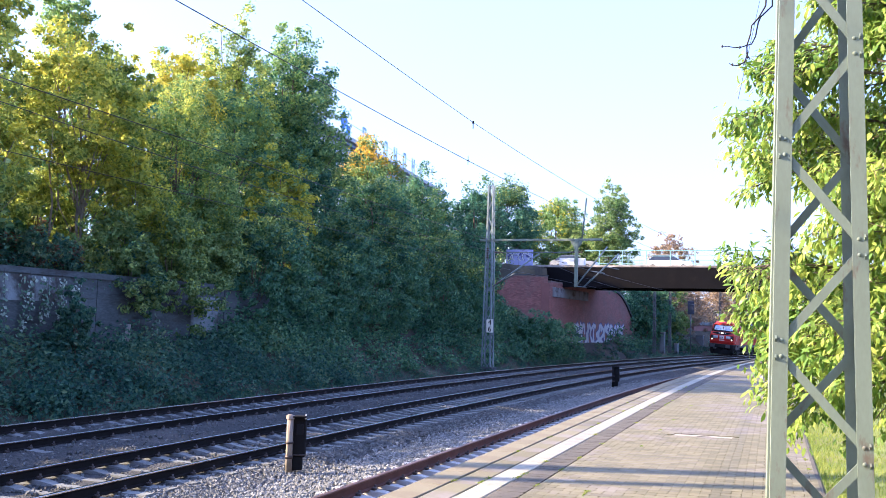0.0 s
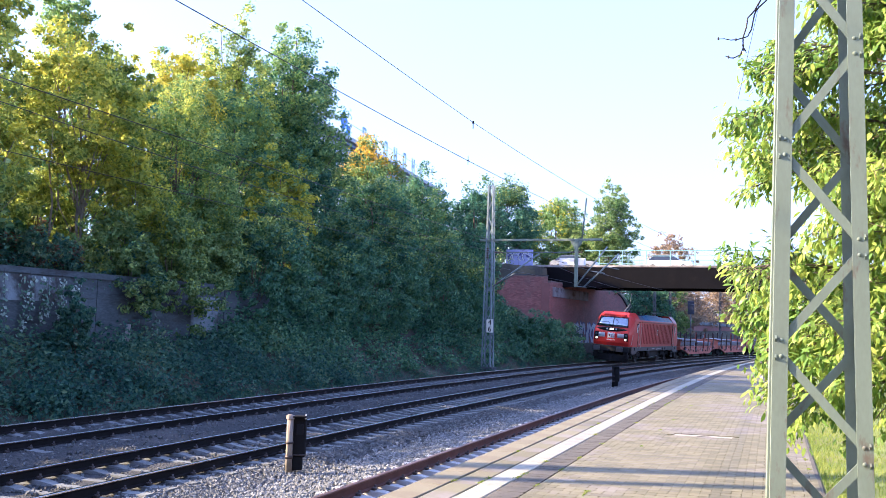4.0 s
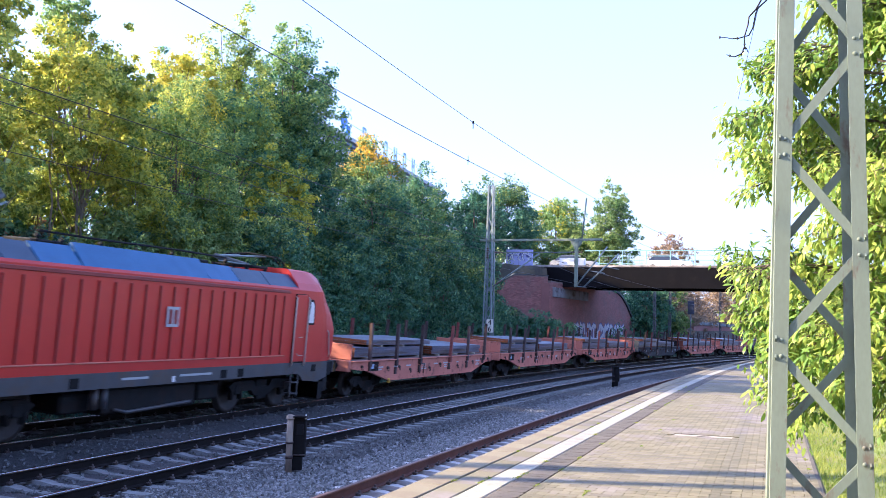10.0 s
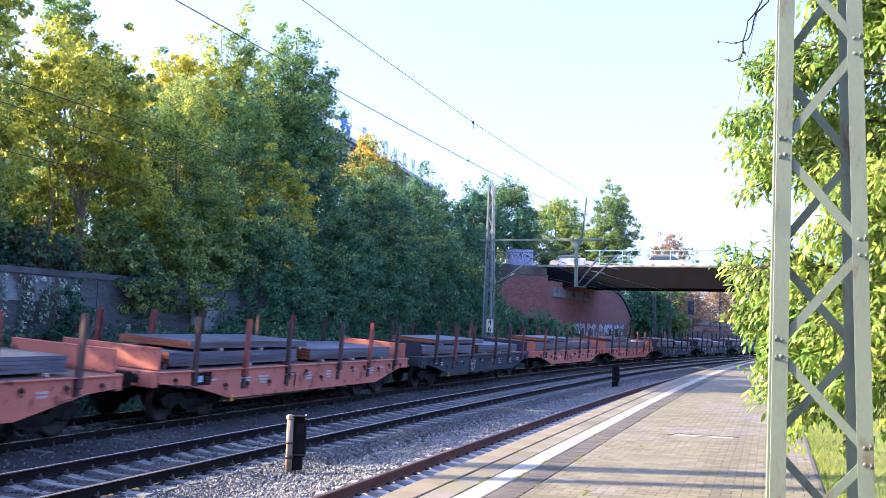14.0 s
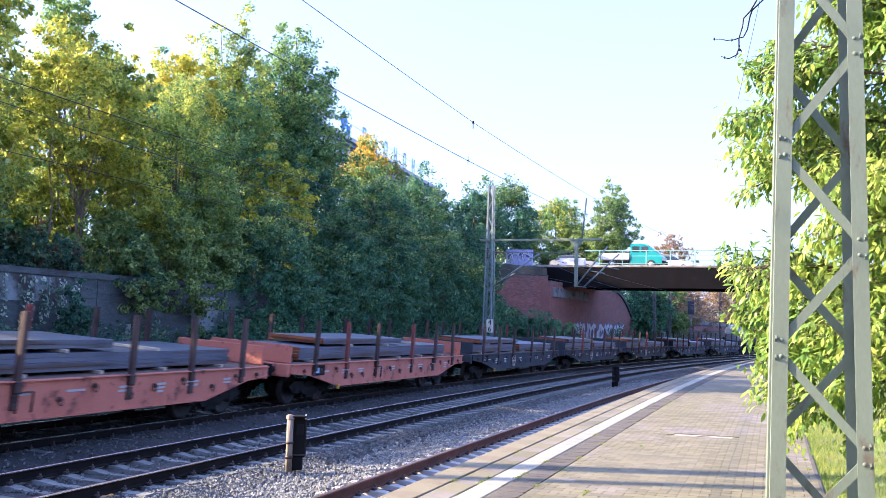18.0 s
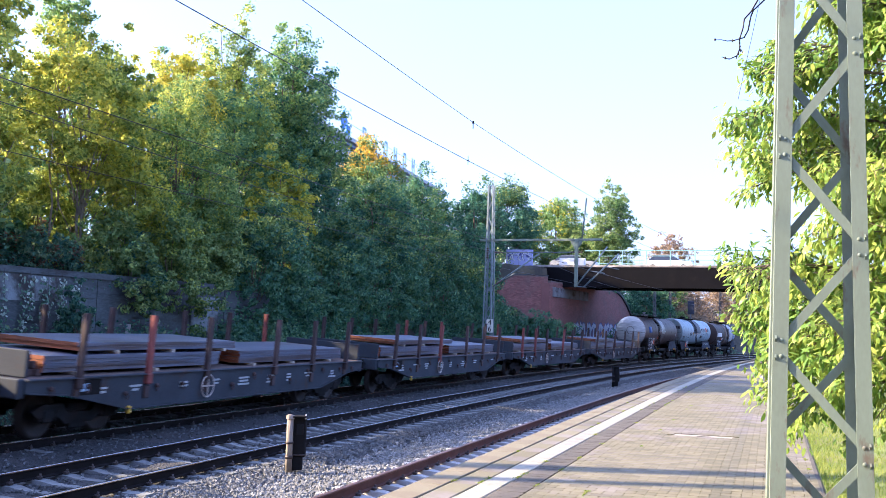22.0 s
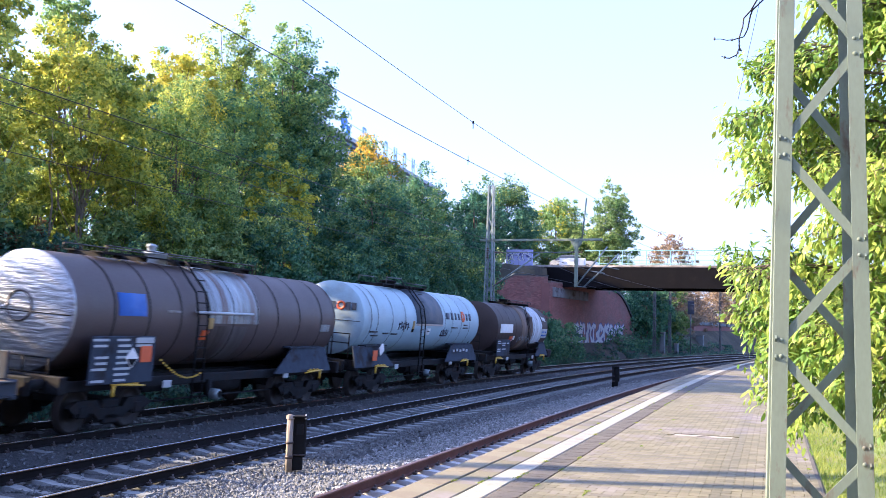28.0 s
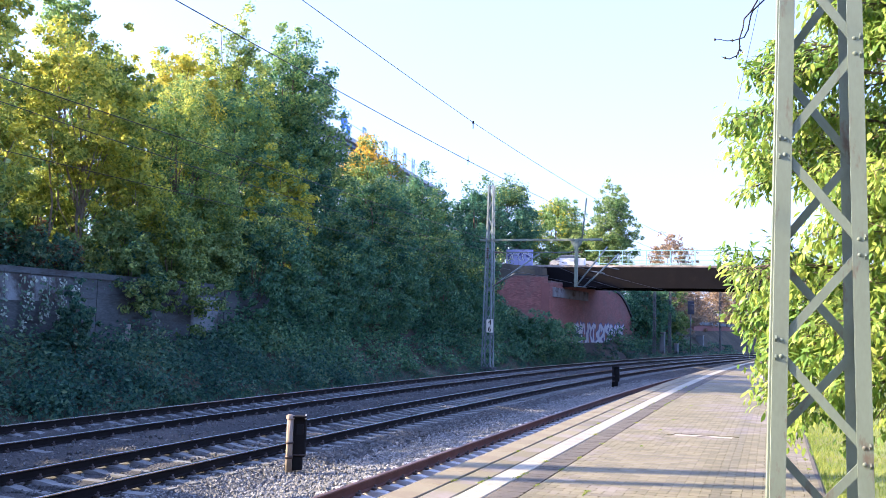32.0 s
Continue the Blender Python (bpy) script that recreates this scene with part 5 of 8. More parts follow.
# ================= hanging twig =================
def build_twig():
    base = Vector((1.97, 6.0, 4.8))
    t = thing("hanging_twig", "bare dark twig hanging from above", "twig", pose(*base))
    r = random.Random(2)
    strands = ([(.03, 0, .05), (.0, 0, -.2), (0, 0, -.387), (-.073, 0, -.46), (-.087, 0, -.496), (-.104, 0, -.585), (-.128, 0, -.632), (-.156, 0, -.64)],
               [(.0, 0, .05), (-.03, 0, -.2), (-.042, 0, -.388), (-.087, 0, -.468), (-.128, 0, -.515), (-.135, 0, -.57), (-.156, 0, -.64), (-.155, 0, -.704), (-.172, 0, -.747), (-.214, 0, -.769)])
    for pts in strands:
        part("stem", Kit().tube(pts, .0062, 5, None, True, .004), M["twig"], t)
    for pts in ([(-.156, 0, -.64), (-.19, 0, -.652), (-.232, 0, -.657), (-.27, 0, -.65), (-.308, 0, -.652)], [(-.214, 0, -.769), (-.235, 0, -.768), (-.249, 0, -.763), (-.266, 0, -.757)],
                [(-.155, 0, -.704), (-.14, 0, -.72), (-.136, 0, -.735)], [(-.172, 0, -.747), (-.176, 0, -.768)]):
        part("side_twig", Kit().tube(pts, .0042, 5, None, True, .0022), M["twig"], t)
    k = Kit()
    for x, z in ((-.155, -.69), (-.15, -.715), (-.165, -.735), (-.308, -.652), (-.245, -.765), (-.2, -.655)):
        p = Vector((x, 0, z))
        k.lathe([(0, -.01), (.007, -.002), (.006, .006), (0, .012)], 2, 7, None, p)
    part("buds", k, M["twig"], t, kind="stuff")
    solo("stay_wire", Kit().tube([(1.96, 6.0, 4.8), (1.911, 6.0, 4.412), (1.785, 6.02, 3.788)], .0016, 5), M["wire"], "very thin grey wire hanging in front of the sky", "wire")
    return t


# ================= the train =================
# every vehicle: local x forward, y towards the platform, z up from the rail, origin at its middle
def mirror(k, m):
    q = Kit()
    q.add(k.v, k.f, False, m)
    q.s = list(k.s)
    return q


TURN = pose(0, 0, 0, 0, 0, 180)


WHEELS = []


def wheelset(t, x, r, group):
    for y in (-.72, .72):
        w = part("wheel", Kit().lathe([(0, -.03), (.08, -.07), (.1, -.03), (r * .8, -.025), (r * .84, -.06), (r, -.065), (r, .05), (r + .028, .06), (r + .028, .075), (r * .85, .07), (0, .04)], 1, 28, pose(0, 0, 0, 0, 0, 180 if y < 0 else 0) @ pose(0, 0, 0, 180, 0, 0)), M["wheel"], t, m=pose(x, y, r))
        part("axle_box", Kit().tube([(x, y * 1.16, r), (x, y * 1.36, r)], .11, 12), M["under"], t)
        WHEELS.append((w, x, y, r))


def bogie(t, x, base, r, frame_z=.62):
    k = Kit()
    for y in (-.98, .98):
        k.prism([(-base / 2 - .45, frame_z - .02), (-base / 2 - .2, frame_z + .1), (-.5, frame_z + .1), (-.35, frame_z - .08), (.35, frame_z - .08), (.5, frame_z + .1), (base / 2 + .2, frame_z + .1), (base / 2 + .45, frame_z - .02),
                 (base / 2 + .3, frame_z - .14), (.6, frame_z - .16), (.4, frame_z - .3), (-.4, frame_z - .3), (-.6, frame_z - .16), (-base / 2 - .3, frame_z - .14)], 1, y - .06, y + .06, pose(x, 0, 0))
        for a in (-base / 2 - .22, -base / 2 + .22, base / 2 - .22, base / 2 + .22):
            k.tube([(x + a, y, .36), (x + a, y, frame_z)], .07, 8)
        for a in (-base / 2, base / 2):
            k.box((x + a, y, r), (.3, .16, .26), None, .03)
        k.box((x, y, frame_z - .3), (.5, .12, .22), None, .03)
    k.box((x, 0, frame_z), (.6, 2.0, .2), None, .03)
    part("bogie_frame", k, M["under"], t, "dark grimy bogie frame")
    for a in (-base / 2, base / 2):
        wheelset(t, x + a, r, "")


def buffers(t, x, mat="under"):
    sg = 1 if x > 0 else -1
    for y in (-.875, .875):
        part("buffer", Kit().tube([(x - sg * .6, y, 1.06), (x - sg * .12, y, 1.06)], .1, 12).box((x - sg * .03, y, 1.06), (.06, .5, .36), None, .02), M[mat], t)
    part("coupling", Kit().tube([(x - sg * .55, 0, .98), (x - sg * .15, 0, .95), (x - sg * .1, 0, .7), (x - sg * .25, 0, .62)], .04, 6).box((x - sg * .3, 0, .98), (.25, .09, .14), None, .02), M["under"], t)
    part("brake_hose", Kit().tube([(x - sg * .5, .35, .9), (x - sg * .2, .38, .78), (x - sg * .15, .36, .5), (x - sg * .25, .3, .35)], .025, 6), M["black"], t)


def cab_rings():
    """Heights with the front, the corner and the widths of the cab shell."""
    return [(1.30, 8.60, 7.95, 1.49, 1.33), (1.55, 8.72, 7.95, 1.49, 1.35), (2.2, 8.76, 7.95, 1.49, 1.34), (2.34, 8.73, 7.93, 1.49, 1.32),
            (2.66, 8.60, 7.85, 1.485, 1.27), (3.3, 8.18, 7.5, 1.47, 1.14), (3.5, 8.04, 7.4, 1.36, 1.1), (3.68, 7.9, 7.25, 1.2, 1.04), (3.82, 7.6, 7.1, 1.08, .98), (3.86, 7.3, 6.9, 1.0, .92)]


def cab_point(z, u, out=0.0):
    """A point on the cab's front at height z, u from -1 to 1 across."""
    R = cab_rings()
    zs = [q[0] for q in R]
    xf, hw = np.interp(z, zs, [q[1] for q in R]), np.interp(z, zs, [q[4] for q in R])
    return Vector((xf + .07 * (1 - u * u) + out, u * hw, z))


def front_patch(z0, z1, u0, u1, out, nz=3, nu=8):
    k = Kit()
    vs = [cab_point(z0 + (z1 - z0) * i / nz, u0 + (u1 - u0) * j / nu, out) for i in range(nz + 1) for j in range(nu + 1)]
    n = len(vs)
    vs += [v - Vector((.03, 0, 0)) for v in vs]
    fs = []
    for i in range(nz):
        for j in range(nu):
            a = i * (nu + 1) + j
            fs.append((a, a + 1, a + nu + 2, a + nu + 1))
    rim = [j for j in range(nu + 1)] + [i * (nu + 1) + nu for i in range(1, nz + 1)] + [nz * (nu + 1) + j for j in range(nu - 1, -1, -1)] + [i * (nu + 1) for i in range(nz - 1, 0, -1)]
    for a, b in zip(rim, rim[1:] + rim[:1]):
        fs.append((a, b, b + n, a + n))
    return k.add(vs, fs, True)


def front_lens(zc, hh, uw, out, nu=14):
    """A lens-shaped plate on the cab's front."""
    k = Kit()
    vs = []
    for i in range(nu + 1):
        u = -1 + 2 * i / nu
        dz = hh * math.cos(u * 1.5)
        vs += [cab_point(zc - dz, u * uw, out), cab_point(zc + dz * .8, u * uw, out)]
    n = len(vs)
    vs += [v - Vector((.03, 0, 0)) for v in vs]
    fs = [(2 * i, 2 * i + 2, 2 * i + 3, 2 * i + 1) for i in range(nu)]
    fs += [(2 * i, n + 2 * i, n + 2 * i + 2, 2 * i + 2) for i in range(nu)] + [(2 * i + 1, 2 * i + 3, n + 2 * i + 3, n + 2 * i + 1) for i in range(nu)]
    return k.add(vs, fs, True)


def build_cab(t, turn, lit, side_mats):
    m = TURN if turn else Matrix.Identity(4)
    R = cab_rings()
    k = Kit()
    vs, fs = [], []
    for z, xf, xc, hb, hf in R:
        ring = [(6.0, -hb, z), (xc - .25, -hb, z), (xc, -hb + .01, z), ((xc + xf) / 2 + .1, -(hb * .42 + hf * .58), z), (xf - .04, -hf - .02, z)]
        ring += [(xf + .07 * (1 - u * u), u * hf, z) for u in (-.97, -.7, -.35, 0, .35, .7, .97)]
        ring += [(x, -y, zz) for x, y, zz in ring[4::-1]]
        vs += ring
    n = len(vs) // len(R)
    for i in range(len(R) - 1):
        for j in range(n - 1):
            fs.append((i * n + j, i * n + j + 1, (i + 1) * n + j + 1, (i + 1) * n + j))
        fs.append((i * n + n - 1, i * n, (i + 1) * n, (i + 1) * n + n - 1))
    fs.append(tuple((len(R) - 1) * n + j for j in range(n)))
    k.add(vs, fs, False, m)
    cab = part("cab_shell", k, M["red"], t, "traffic-red rounded cab")
    P = lambda nm, kk, mat, lab="", par=None: part(nm, mirror(kk, m), M[mat], par or cab, lab)
    ws = P("windscreen", front_patch(2.74, 3.44, -.94, .94, .012), "windscreen", "dark reflecting windscreen")
    fr = Kit()
    for u in (-.96, .0, .96):
        fr.tube([cab_point(2.7, u, .02), cab_point(3.08, u, .02), cab_point(3.48, u, .02)], .018 if u else .028, 6)
    for z in (2.72, 3.47):
        fr.tube([cab_point(z, u, .02) for u in np.linspace(-.96, .96, 9)], .016, 6)
    P("windscreen_frame", fr, "black", "black windscreen frame")
    P("wiper", Kit().tube([cab_point(2.72, .1, .05), cab_point(3.1, .35, .05), cab_point(3.35, .12, .05)], .012, 5), "black")
    P("wiper", Kit().tube([cab_point(2.72, -.1, .05), cab_point(3.1, -.3, .05), cab_point(3.0, -.75, .05)], .012, 5), "black")
    P("lamp_band", front_lens(2.53, .165, .88, .014), "black", "black lens-shaped lamp band below the windscreen")
    P("lamp_band_rim", Kit().tube([cab_point(2.53 + e * .18 * math.cos(u * 1.5), u * .9, .016) for e, us in ((1, np.linspace(-1, 1, 15)), (-1, np.linspace(1, -1, 15))) for u in us], .012, 6, None, True), "loco_grey", "grey rim of the lamp band")
    P("upper_headlight", front_patch(2.46, 2.6, -.12, .12, .03, 2, 3), "lamp_on" if lit else "pale_grey", "upper headlight")
    for u in (-.27, .27):
        P("upper_lamp", front_patch(2.47, 2.59, u - .045, u + .045, .03, 1, 2), "pale_grey")
    for sg in (-1, 1):
        P("lamp_panel", front_patch(1.9, 2.22, *sorted((sg * .35, sg * .72)), .014, 2, 3), "pale_grey", "pale grey panel")
        P("lamp_recess", front_patch(1.68, 2.26, *sorted((sg * .72, sg * .97)), .013, 2, 3), "black", "black lamp recess")
        c = cab_point(1.8, sg * .82, .03)
        P("headlight", Kit().lathe([(0, .03), (.075, .018), (.088, 0), (.095, -.04)], 0, 16, None, c), "lamp_on" if lit else "pale_grey", "bright round headlight" if lit else "")
        c = cab_point(2.08, sg * .84, .03)
        P("tail_lamp", Kit().lathe([(0, .02), (.07, .01), (.08, -.03)], 0, 14, None, c), "loco_grey")
    lg = P("emblem", front_patch(1.84, 2.25, -.2, .2, .016, 1, 2), "white_paint", "white square emblem with a red frame")
    e = Kit()
    for u0, u1, z0, z1 in ((-.17, .17, 1.87, 1.884), (-.17, .17, 2.206, 2.22), (-.175, -.161, 1.87, 2.22), (.161, .175, 1.87, 2.22)):
        q = front_patch(z0, z1, u0, u1, .022, 1, 1)
        e.add(q.v, q.f)
    for u in (-.07, .06):
        q = front_patch(1.95, 2.14, u - .026, u + .024, .022, 1, 1)
        e.add(q.v, q.f)
    P("emblem_bars", e, "red_dark", "red bars")
    e = Kit()
    for u in np.linspace(-.2, .2, 7):
        q = front_patch(1.68, 1.76, u - .022, u + .02, .016, 1, 1)
        e.add(q.v, q.f)
    P("number_bars", e, "white_paint", "small white bars")
    P("roof_lip", front_patch(3.56, 3.7, -.85, .85, .03, 1, 6), "red", "raised roof brow")
    # side windows, doors, rails
    for sg in (-1, 1):
        y = sg * 1.495
        w = P("side_window", Kit().prism([(6.62, 2.35), (7.02, 2.35), (7.0, 2.9), (6.88, 3.06), (6.66, 3.06)], 1, y - .02, y + .015), "black", "dark side window frame")
        # the light reflected in the pane is painted on as its colour
        part("pane", mirror(Kit().prism([(6.67, 2.4), (6.97, 2.4), (6.95, 2.88), (6.86, 3.0), (6.71, 3.0)], 1, y + sg * .012 - .01, y + sg * .012 + .01), m), M[side_mats], w, "pane with its pale reflection painted white")
        P("door_gap", Kit().box((6.18, sg * 1.475, 2.24), (.72, .05, 1.91), None, .012), "black", "dark gap round the door")
        d = P("cab_door", Kit().box((6.18, sg * 1.485, 2.25), (.66, .05, 1.85), None, .012), "red", "red cab door in its frame")
        part("handle", mirror(Kit().tube([(6.3, sg * 1.53, 2.0), (6.1, sg * 1.55, 2.0)], .014, 5).tube([(6.05, sg * 1.53, 1.55), (6.1, sg * 1.56, 1.5), (6.35, sg * 1.56, 1.5)], .014, 5), m), M["handrail"], d)
        for x in (5.78, 6.55):
            P("handrail", Kit().tube([(x, sg * 1.5, 3.12), (x, sg * 1.545, 3.08), (x, sg * 1.545, 1.25), (x, sg * 1.5, 1.2)], .022, 6), "handrail", "pale vertical handrail")
        P("corner_rail", Kit().tube([(8.02, sg * 1.47, 2.2), (8.08, sg * 1.5, 2.15), (8.28, sg * 1.47, 1.5), (8.3, sg * 1.43, 1.42)], .02, 6), "handrail", "bent pale handrail")
        st = Kit()
        for z in (.45, .75, 1.02):
            st.box((6.18, sg * 1.4, z), (.42, .2, .03))
        for x in (5.97, 6.39):
            st.bar((x, sg * 1.46, .35), (x, sg * 1.46, 1.2), .05, .03, None, (0, 1, 0))
        P("step_ladder", st, "loco_grey", "grey cab steps", t)
    # front beam, snow plough
    P("buffer_beam", Kit().box((8.5, 0, 1.06), (.5, 2.75, .42), None, .03), "under", "dark buffer beam", t)
    P("front_sill", Kit().prism([(-1.36, 1.22), (1.36, 1.22), (1.36, 1.3), (-1.36, 1.3)], 0, 8.2, 8.72), "loco_grey", "", t)
    P("snow_plough", Kit().add([(8.75, 0, .16), (8.35, -1.3, .16), (8.35, 1.3, .16), (8.72, 0, .68), (8.4, -1.32, .66), (8.4, 1.32, .66), (8.1, -1.3, .16), (8.1, 1.3, .16), (8.1, -1.3, .66), (8.1, 1.3, .66)],
      [(0, 1, 4, 3), (0, 3, 5, 2), (1, 6, 8, 4), (2, 5, 9, 7), (3, 4, 8, 9, 5), (0, 2, 7, 6, 1)]), "under", "dark snow plough", t)
    for y in (-1.15, 1.15):
        g = Kit()
        g.box((8.55, y, .62), (.3, .3, .5), None, .03)
        for z in (.42, .62):
            g.box((8.72, y, z), (.06, .34, .04))
        P("corner_step", g, "under", "", t)


def build_loco():
    t = thing("electric_locomotive", "red electric locomotive with grey sill and raised pantograph", "locomotive")
    build_cab(t, False, True, "white_paint")
    build_cab(t, True, False, "white_paint")
    side = [(-1.47, 1.3), (1.47, 1.3), (1.47, 3.3), (1.43, 3.36), (-1.43, 3.36), (-1.47, 3.3)]
    body = part("body", Kit().prism(side, 0, -6.02, 6.02), M["red"], t, "red body side with vertical ribs")
    for sg in (-1, 1):
        for i in range(21):
            x = -5.15 + 10.3 * i / 20
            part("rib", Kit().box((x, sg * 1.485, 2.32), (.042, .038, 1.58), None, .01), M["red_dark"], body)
        part("ledge", Kit().box((0, sg * 1.48, 1.5), (10.9, .035, .03), None, .008), M["wagon_red"], body, "dull red ledge under the ribs")
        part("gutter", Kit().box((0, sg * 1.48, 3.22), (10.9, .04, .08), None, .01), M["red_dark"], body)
        em = part("side_emblem", Kit().box((0, sg * 1.502, 2.45), (.46, .012, .44), None, .003), M["pale_grey"], body, "white square emblem")
        part("emblem_bars", Kit().box((-.1, sg * 1.511, 2.45), (.13, .008, .32)).box((.1, sg * 1.511, 2.45), (.13, .008, .32)), M["red_dark"], em)
        part("sill", Kit().prism([(-8.2, 1.3), (8.2, 1.3), (8.2, .84), (7.6, .72), (6.7, .78), (6.4, .98), (-6.4, .98), (-6.7, .78), (-7.6, .72), (-8.2, .84)], 1, sg * 1.44 - .04, sg * 1.44 + .04), M["loco_grey"], t, "grey lower sill")
        for x in (-3.2, -2.4, 3.0, 7.3, -7.3):
            part("jack_pocket", Kit().box((x, sg * 1.485, 1.12), (.26, .012, .2), None, .003), M["black"], t)
        for x, w in ((-1.2, 1.3), (1.1, .9)):
            part("marking_strip", Kit().box((x, sg * 1.484, 1.15), (w, .006, .05)), M["pale_grey"], t, "small pale bar")
        part("white_mark", Kit().box((-.3, sg * 1.484, 1.08), (.1, .006, .13)), M["white_paint"], t)
    # roof: sloping panels
    for sg in (-1, 1):
        for x0, x1, mat, hi in ((-6.0, -4.4, "roof_panel", 3.7), (-4.36, -2.9, "roof_panel", 3.7), (-2.86, -1.5, "roof_blue", 3.72), (-1.46, 3.0, "roof_blue", 3.8), (3.04, 4.2, "roof_blue", 3.72), (4.24, 5.1, "roof_panel", 3.7), (5.14, 6.0, "roof_panel", 3.7)):
            k = Kit()
            y0, y1 = sg * 1.42, sg * 1.06
            part("roof_panel", k.add([(x0, y0, 3.36), (x1, y0, 3.36), (x1, y1, hi), (x0, y1, hi), (x0, y1 - sg * .06, hi - .05), (x1, y1 - sg * .06, hi - .05), (x1, y0 - sg * .1, 3.33), (x0, y0 - sg * .1, 3.33)],
                                     [(0, 1, 2, 3), (3, 2, 5, 4), (0, 3, 4, 7), (1, 6, 5, 2), (4, 5, 6, 7)]), M[mat], t)
    part("roof_deck", Kit().box((0, 0, 3.58), (12.0, 2.1, .12), None, .02), M["roof_panel"], t, "dark grey roof deck")
    g = Kit()
    for x, y, d in ((0.3, 0, (2.2, 1.0, .16)), (-2.0, .3, (1.0, .8, .2)), (2.6, -.2, (.9, .7, .2))):
        g.box((x, y, 3.72), d, None, .03)
    for x in (-3.6, -1.2, 1.4, 3.3):
        for y in (-.5, .5):
            insulator(g, (x, y, 3.64), (0, 0, 1), 4, .07, .26)
    g.tube([(-3.6, .5, 3.95), (-1.2, .5, 3.97), (1.4, .5, 3.95), (3.3, .5, 3.96)], .025, 6)
    part("roof_gear", g, M["under"], t, "dark roof insulators and busbars")
    pantograph(t, 5.1, True)
    pantograph(t, -5.2, False)
    bogie(t, 5.22, 2.6, .62, .72)
    bogie(t, -5.22, 2.6, .62, .72)
    u = Kit()
    for x, d in ((0, (3.4, 2.4, .55)), (2.4, (.9, 2.2, .4)), (-2.4, (.9, 2.2, .4))):
        u.box((x, 0, .66), d, None, .05)
    part("transformer_box", u, M["under"], t, "dark underfloor equipment boxes")
    for sg in (-1, 1):
        pk = Kit()
        pk.tube([(-1.4, sg * 1.25, .5), (1.0, sg * 1.28, .42), (1.4, sg * 1.25, .5)], .04, 6)
        for x in (1.85, 2.15):
            pk.tube([(x, sg * 1.3, .95), (x, sg * 1.3, .55)], .09, 8)
        part("underfloor_pipe", pk, M["loco_grey"], t)
    buffers(t, 9.45, "loco_grey")
    buffers(t, -9.45, "loco_grey")
    return t


def pantograph(t, x, raised):
    sg = 1 if x > 0 else -1
    f = Kit()
    for y in (-.5, .5):
        f.tube([(x - .6, y, 3.82), (x + .6, y, 3.82)], .035, 6)
        for e in (-.5, .5):
            insulator(f, (x + e, y, 3.62), (0, 0, 1), 3, .07, .18)
    f.tube([(x - .5, -.5, 3.82), (x - .5, .5, 3.82)], .035, 6).tube([(x + .5, -.5, 3.82), (x + .5, .5, 3.82)], .035, 6)
    p = part("pantograph", f, M["under"], t, "dark pantograph, %s" % ("raised to the wire" if raised else "folded down"))
    if raised:
        knee = Vector((x - 1.35, 0, 4.55))
        top = Vector((x + .15, 0, 5.36))
    else:
        knee = Vector((x + 1.3, 0, 4.0))
        top = Vector((x - .6, 0, 4.14))
    low = Vector((x + (.35 if raised else -.4), 0, 3.86))
    part("lower_arm", Kit().tube([low, knee], .06, 8), M["far_steel"], p)
    part("control_rod", Kit().tube([low + Vector((-.35 if raised else .3, .12, 0)), knee + Vector((.0, .12, -.12))], .022, 6), M["mast_grey"], p)
    for y in (-1, 1):
        part("upper_arm", Kit().tube([knee, top + Vector((0, y * .42, 0))], .028, 6), M["mast_grey"], p)
    h = Kit()
    for e in (-.16, .16):
        h.tube([top + Vector((e, -.95, -.2)), top + Vector((e, -.72, .0)), top + Vector((e, 0, .06)), top + Vector((e, .72, 0)), top + Vector((e, .95, -.2))], .022, 6)
    for y in (-.5, .5):
        h.tube([top + Vector((-.16, y, .02)), top + Vector((.16, y, .02))], .02, 6)
    part("collector_head", h, M["under"], p)


# ---- flat wagons ----
WAGON = 16.385


def ring_mesh(sg):
    """Lashing ring with its boss, hanging on a side beam."""
    k = Kit().lathe([(.05, 0), (.045, sg * .05), (0, sg * .055)], 1, 10)
    k.tube([(.055 * math.cos(a), sg * .05, -.05 + .075 * math.sin(a)) for a in np.linspace(0, 6.283, 11)], .013, 4, None, False)
    me = k.mesh("lashing_ring")
    me.materials.append(M["stake"])
    return me


RING_MESH = [ring_mesh(-1), ring_mesh(1)]
POCKET_MESH = Kit().box((0, 0, 0), (.17, .07, .26), None, .015).mesh("stake_pocket")
POCKET_MESH.materials.append(M["stake"])


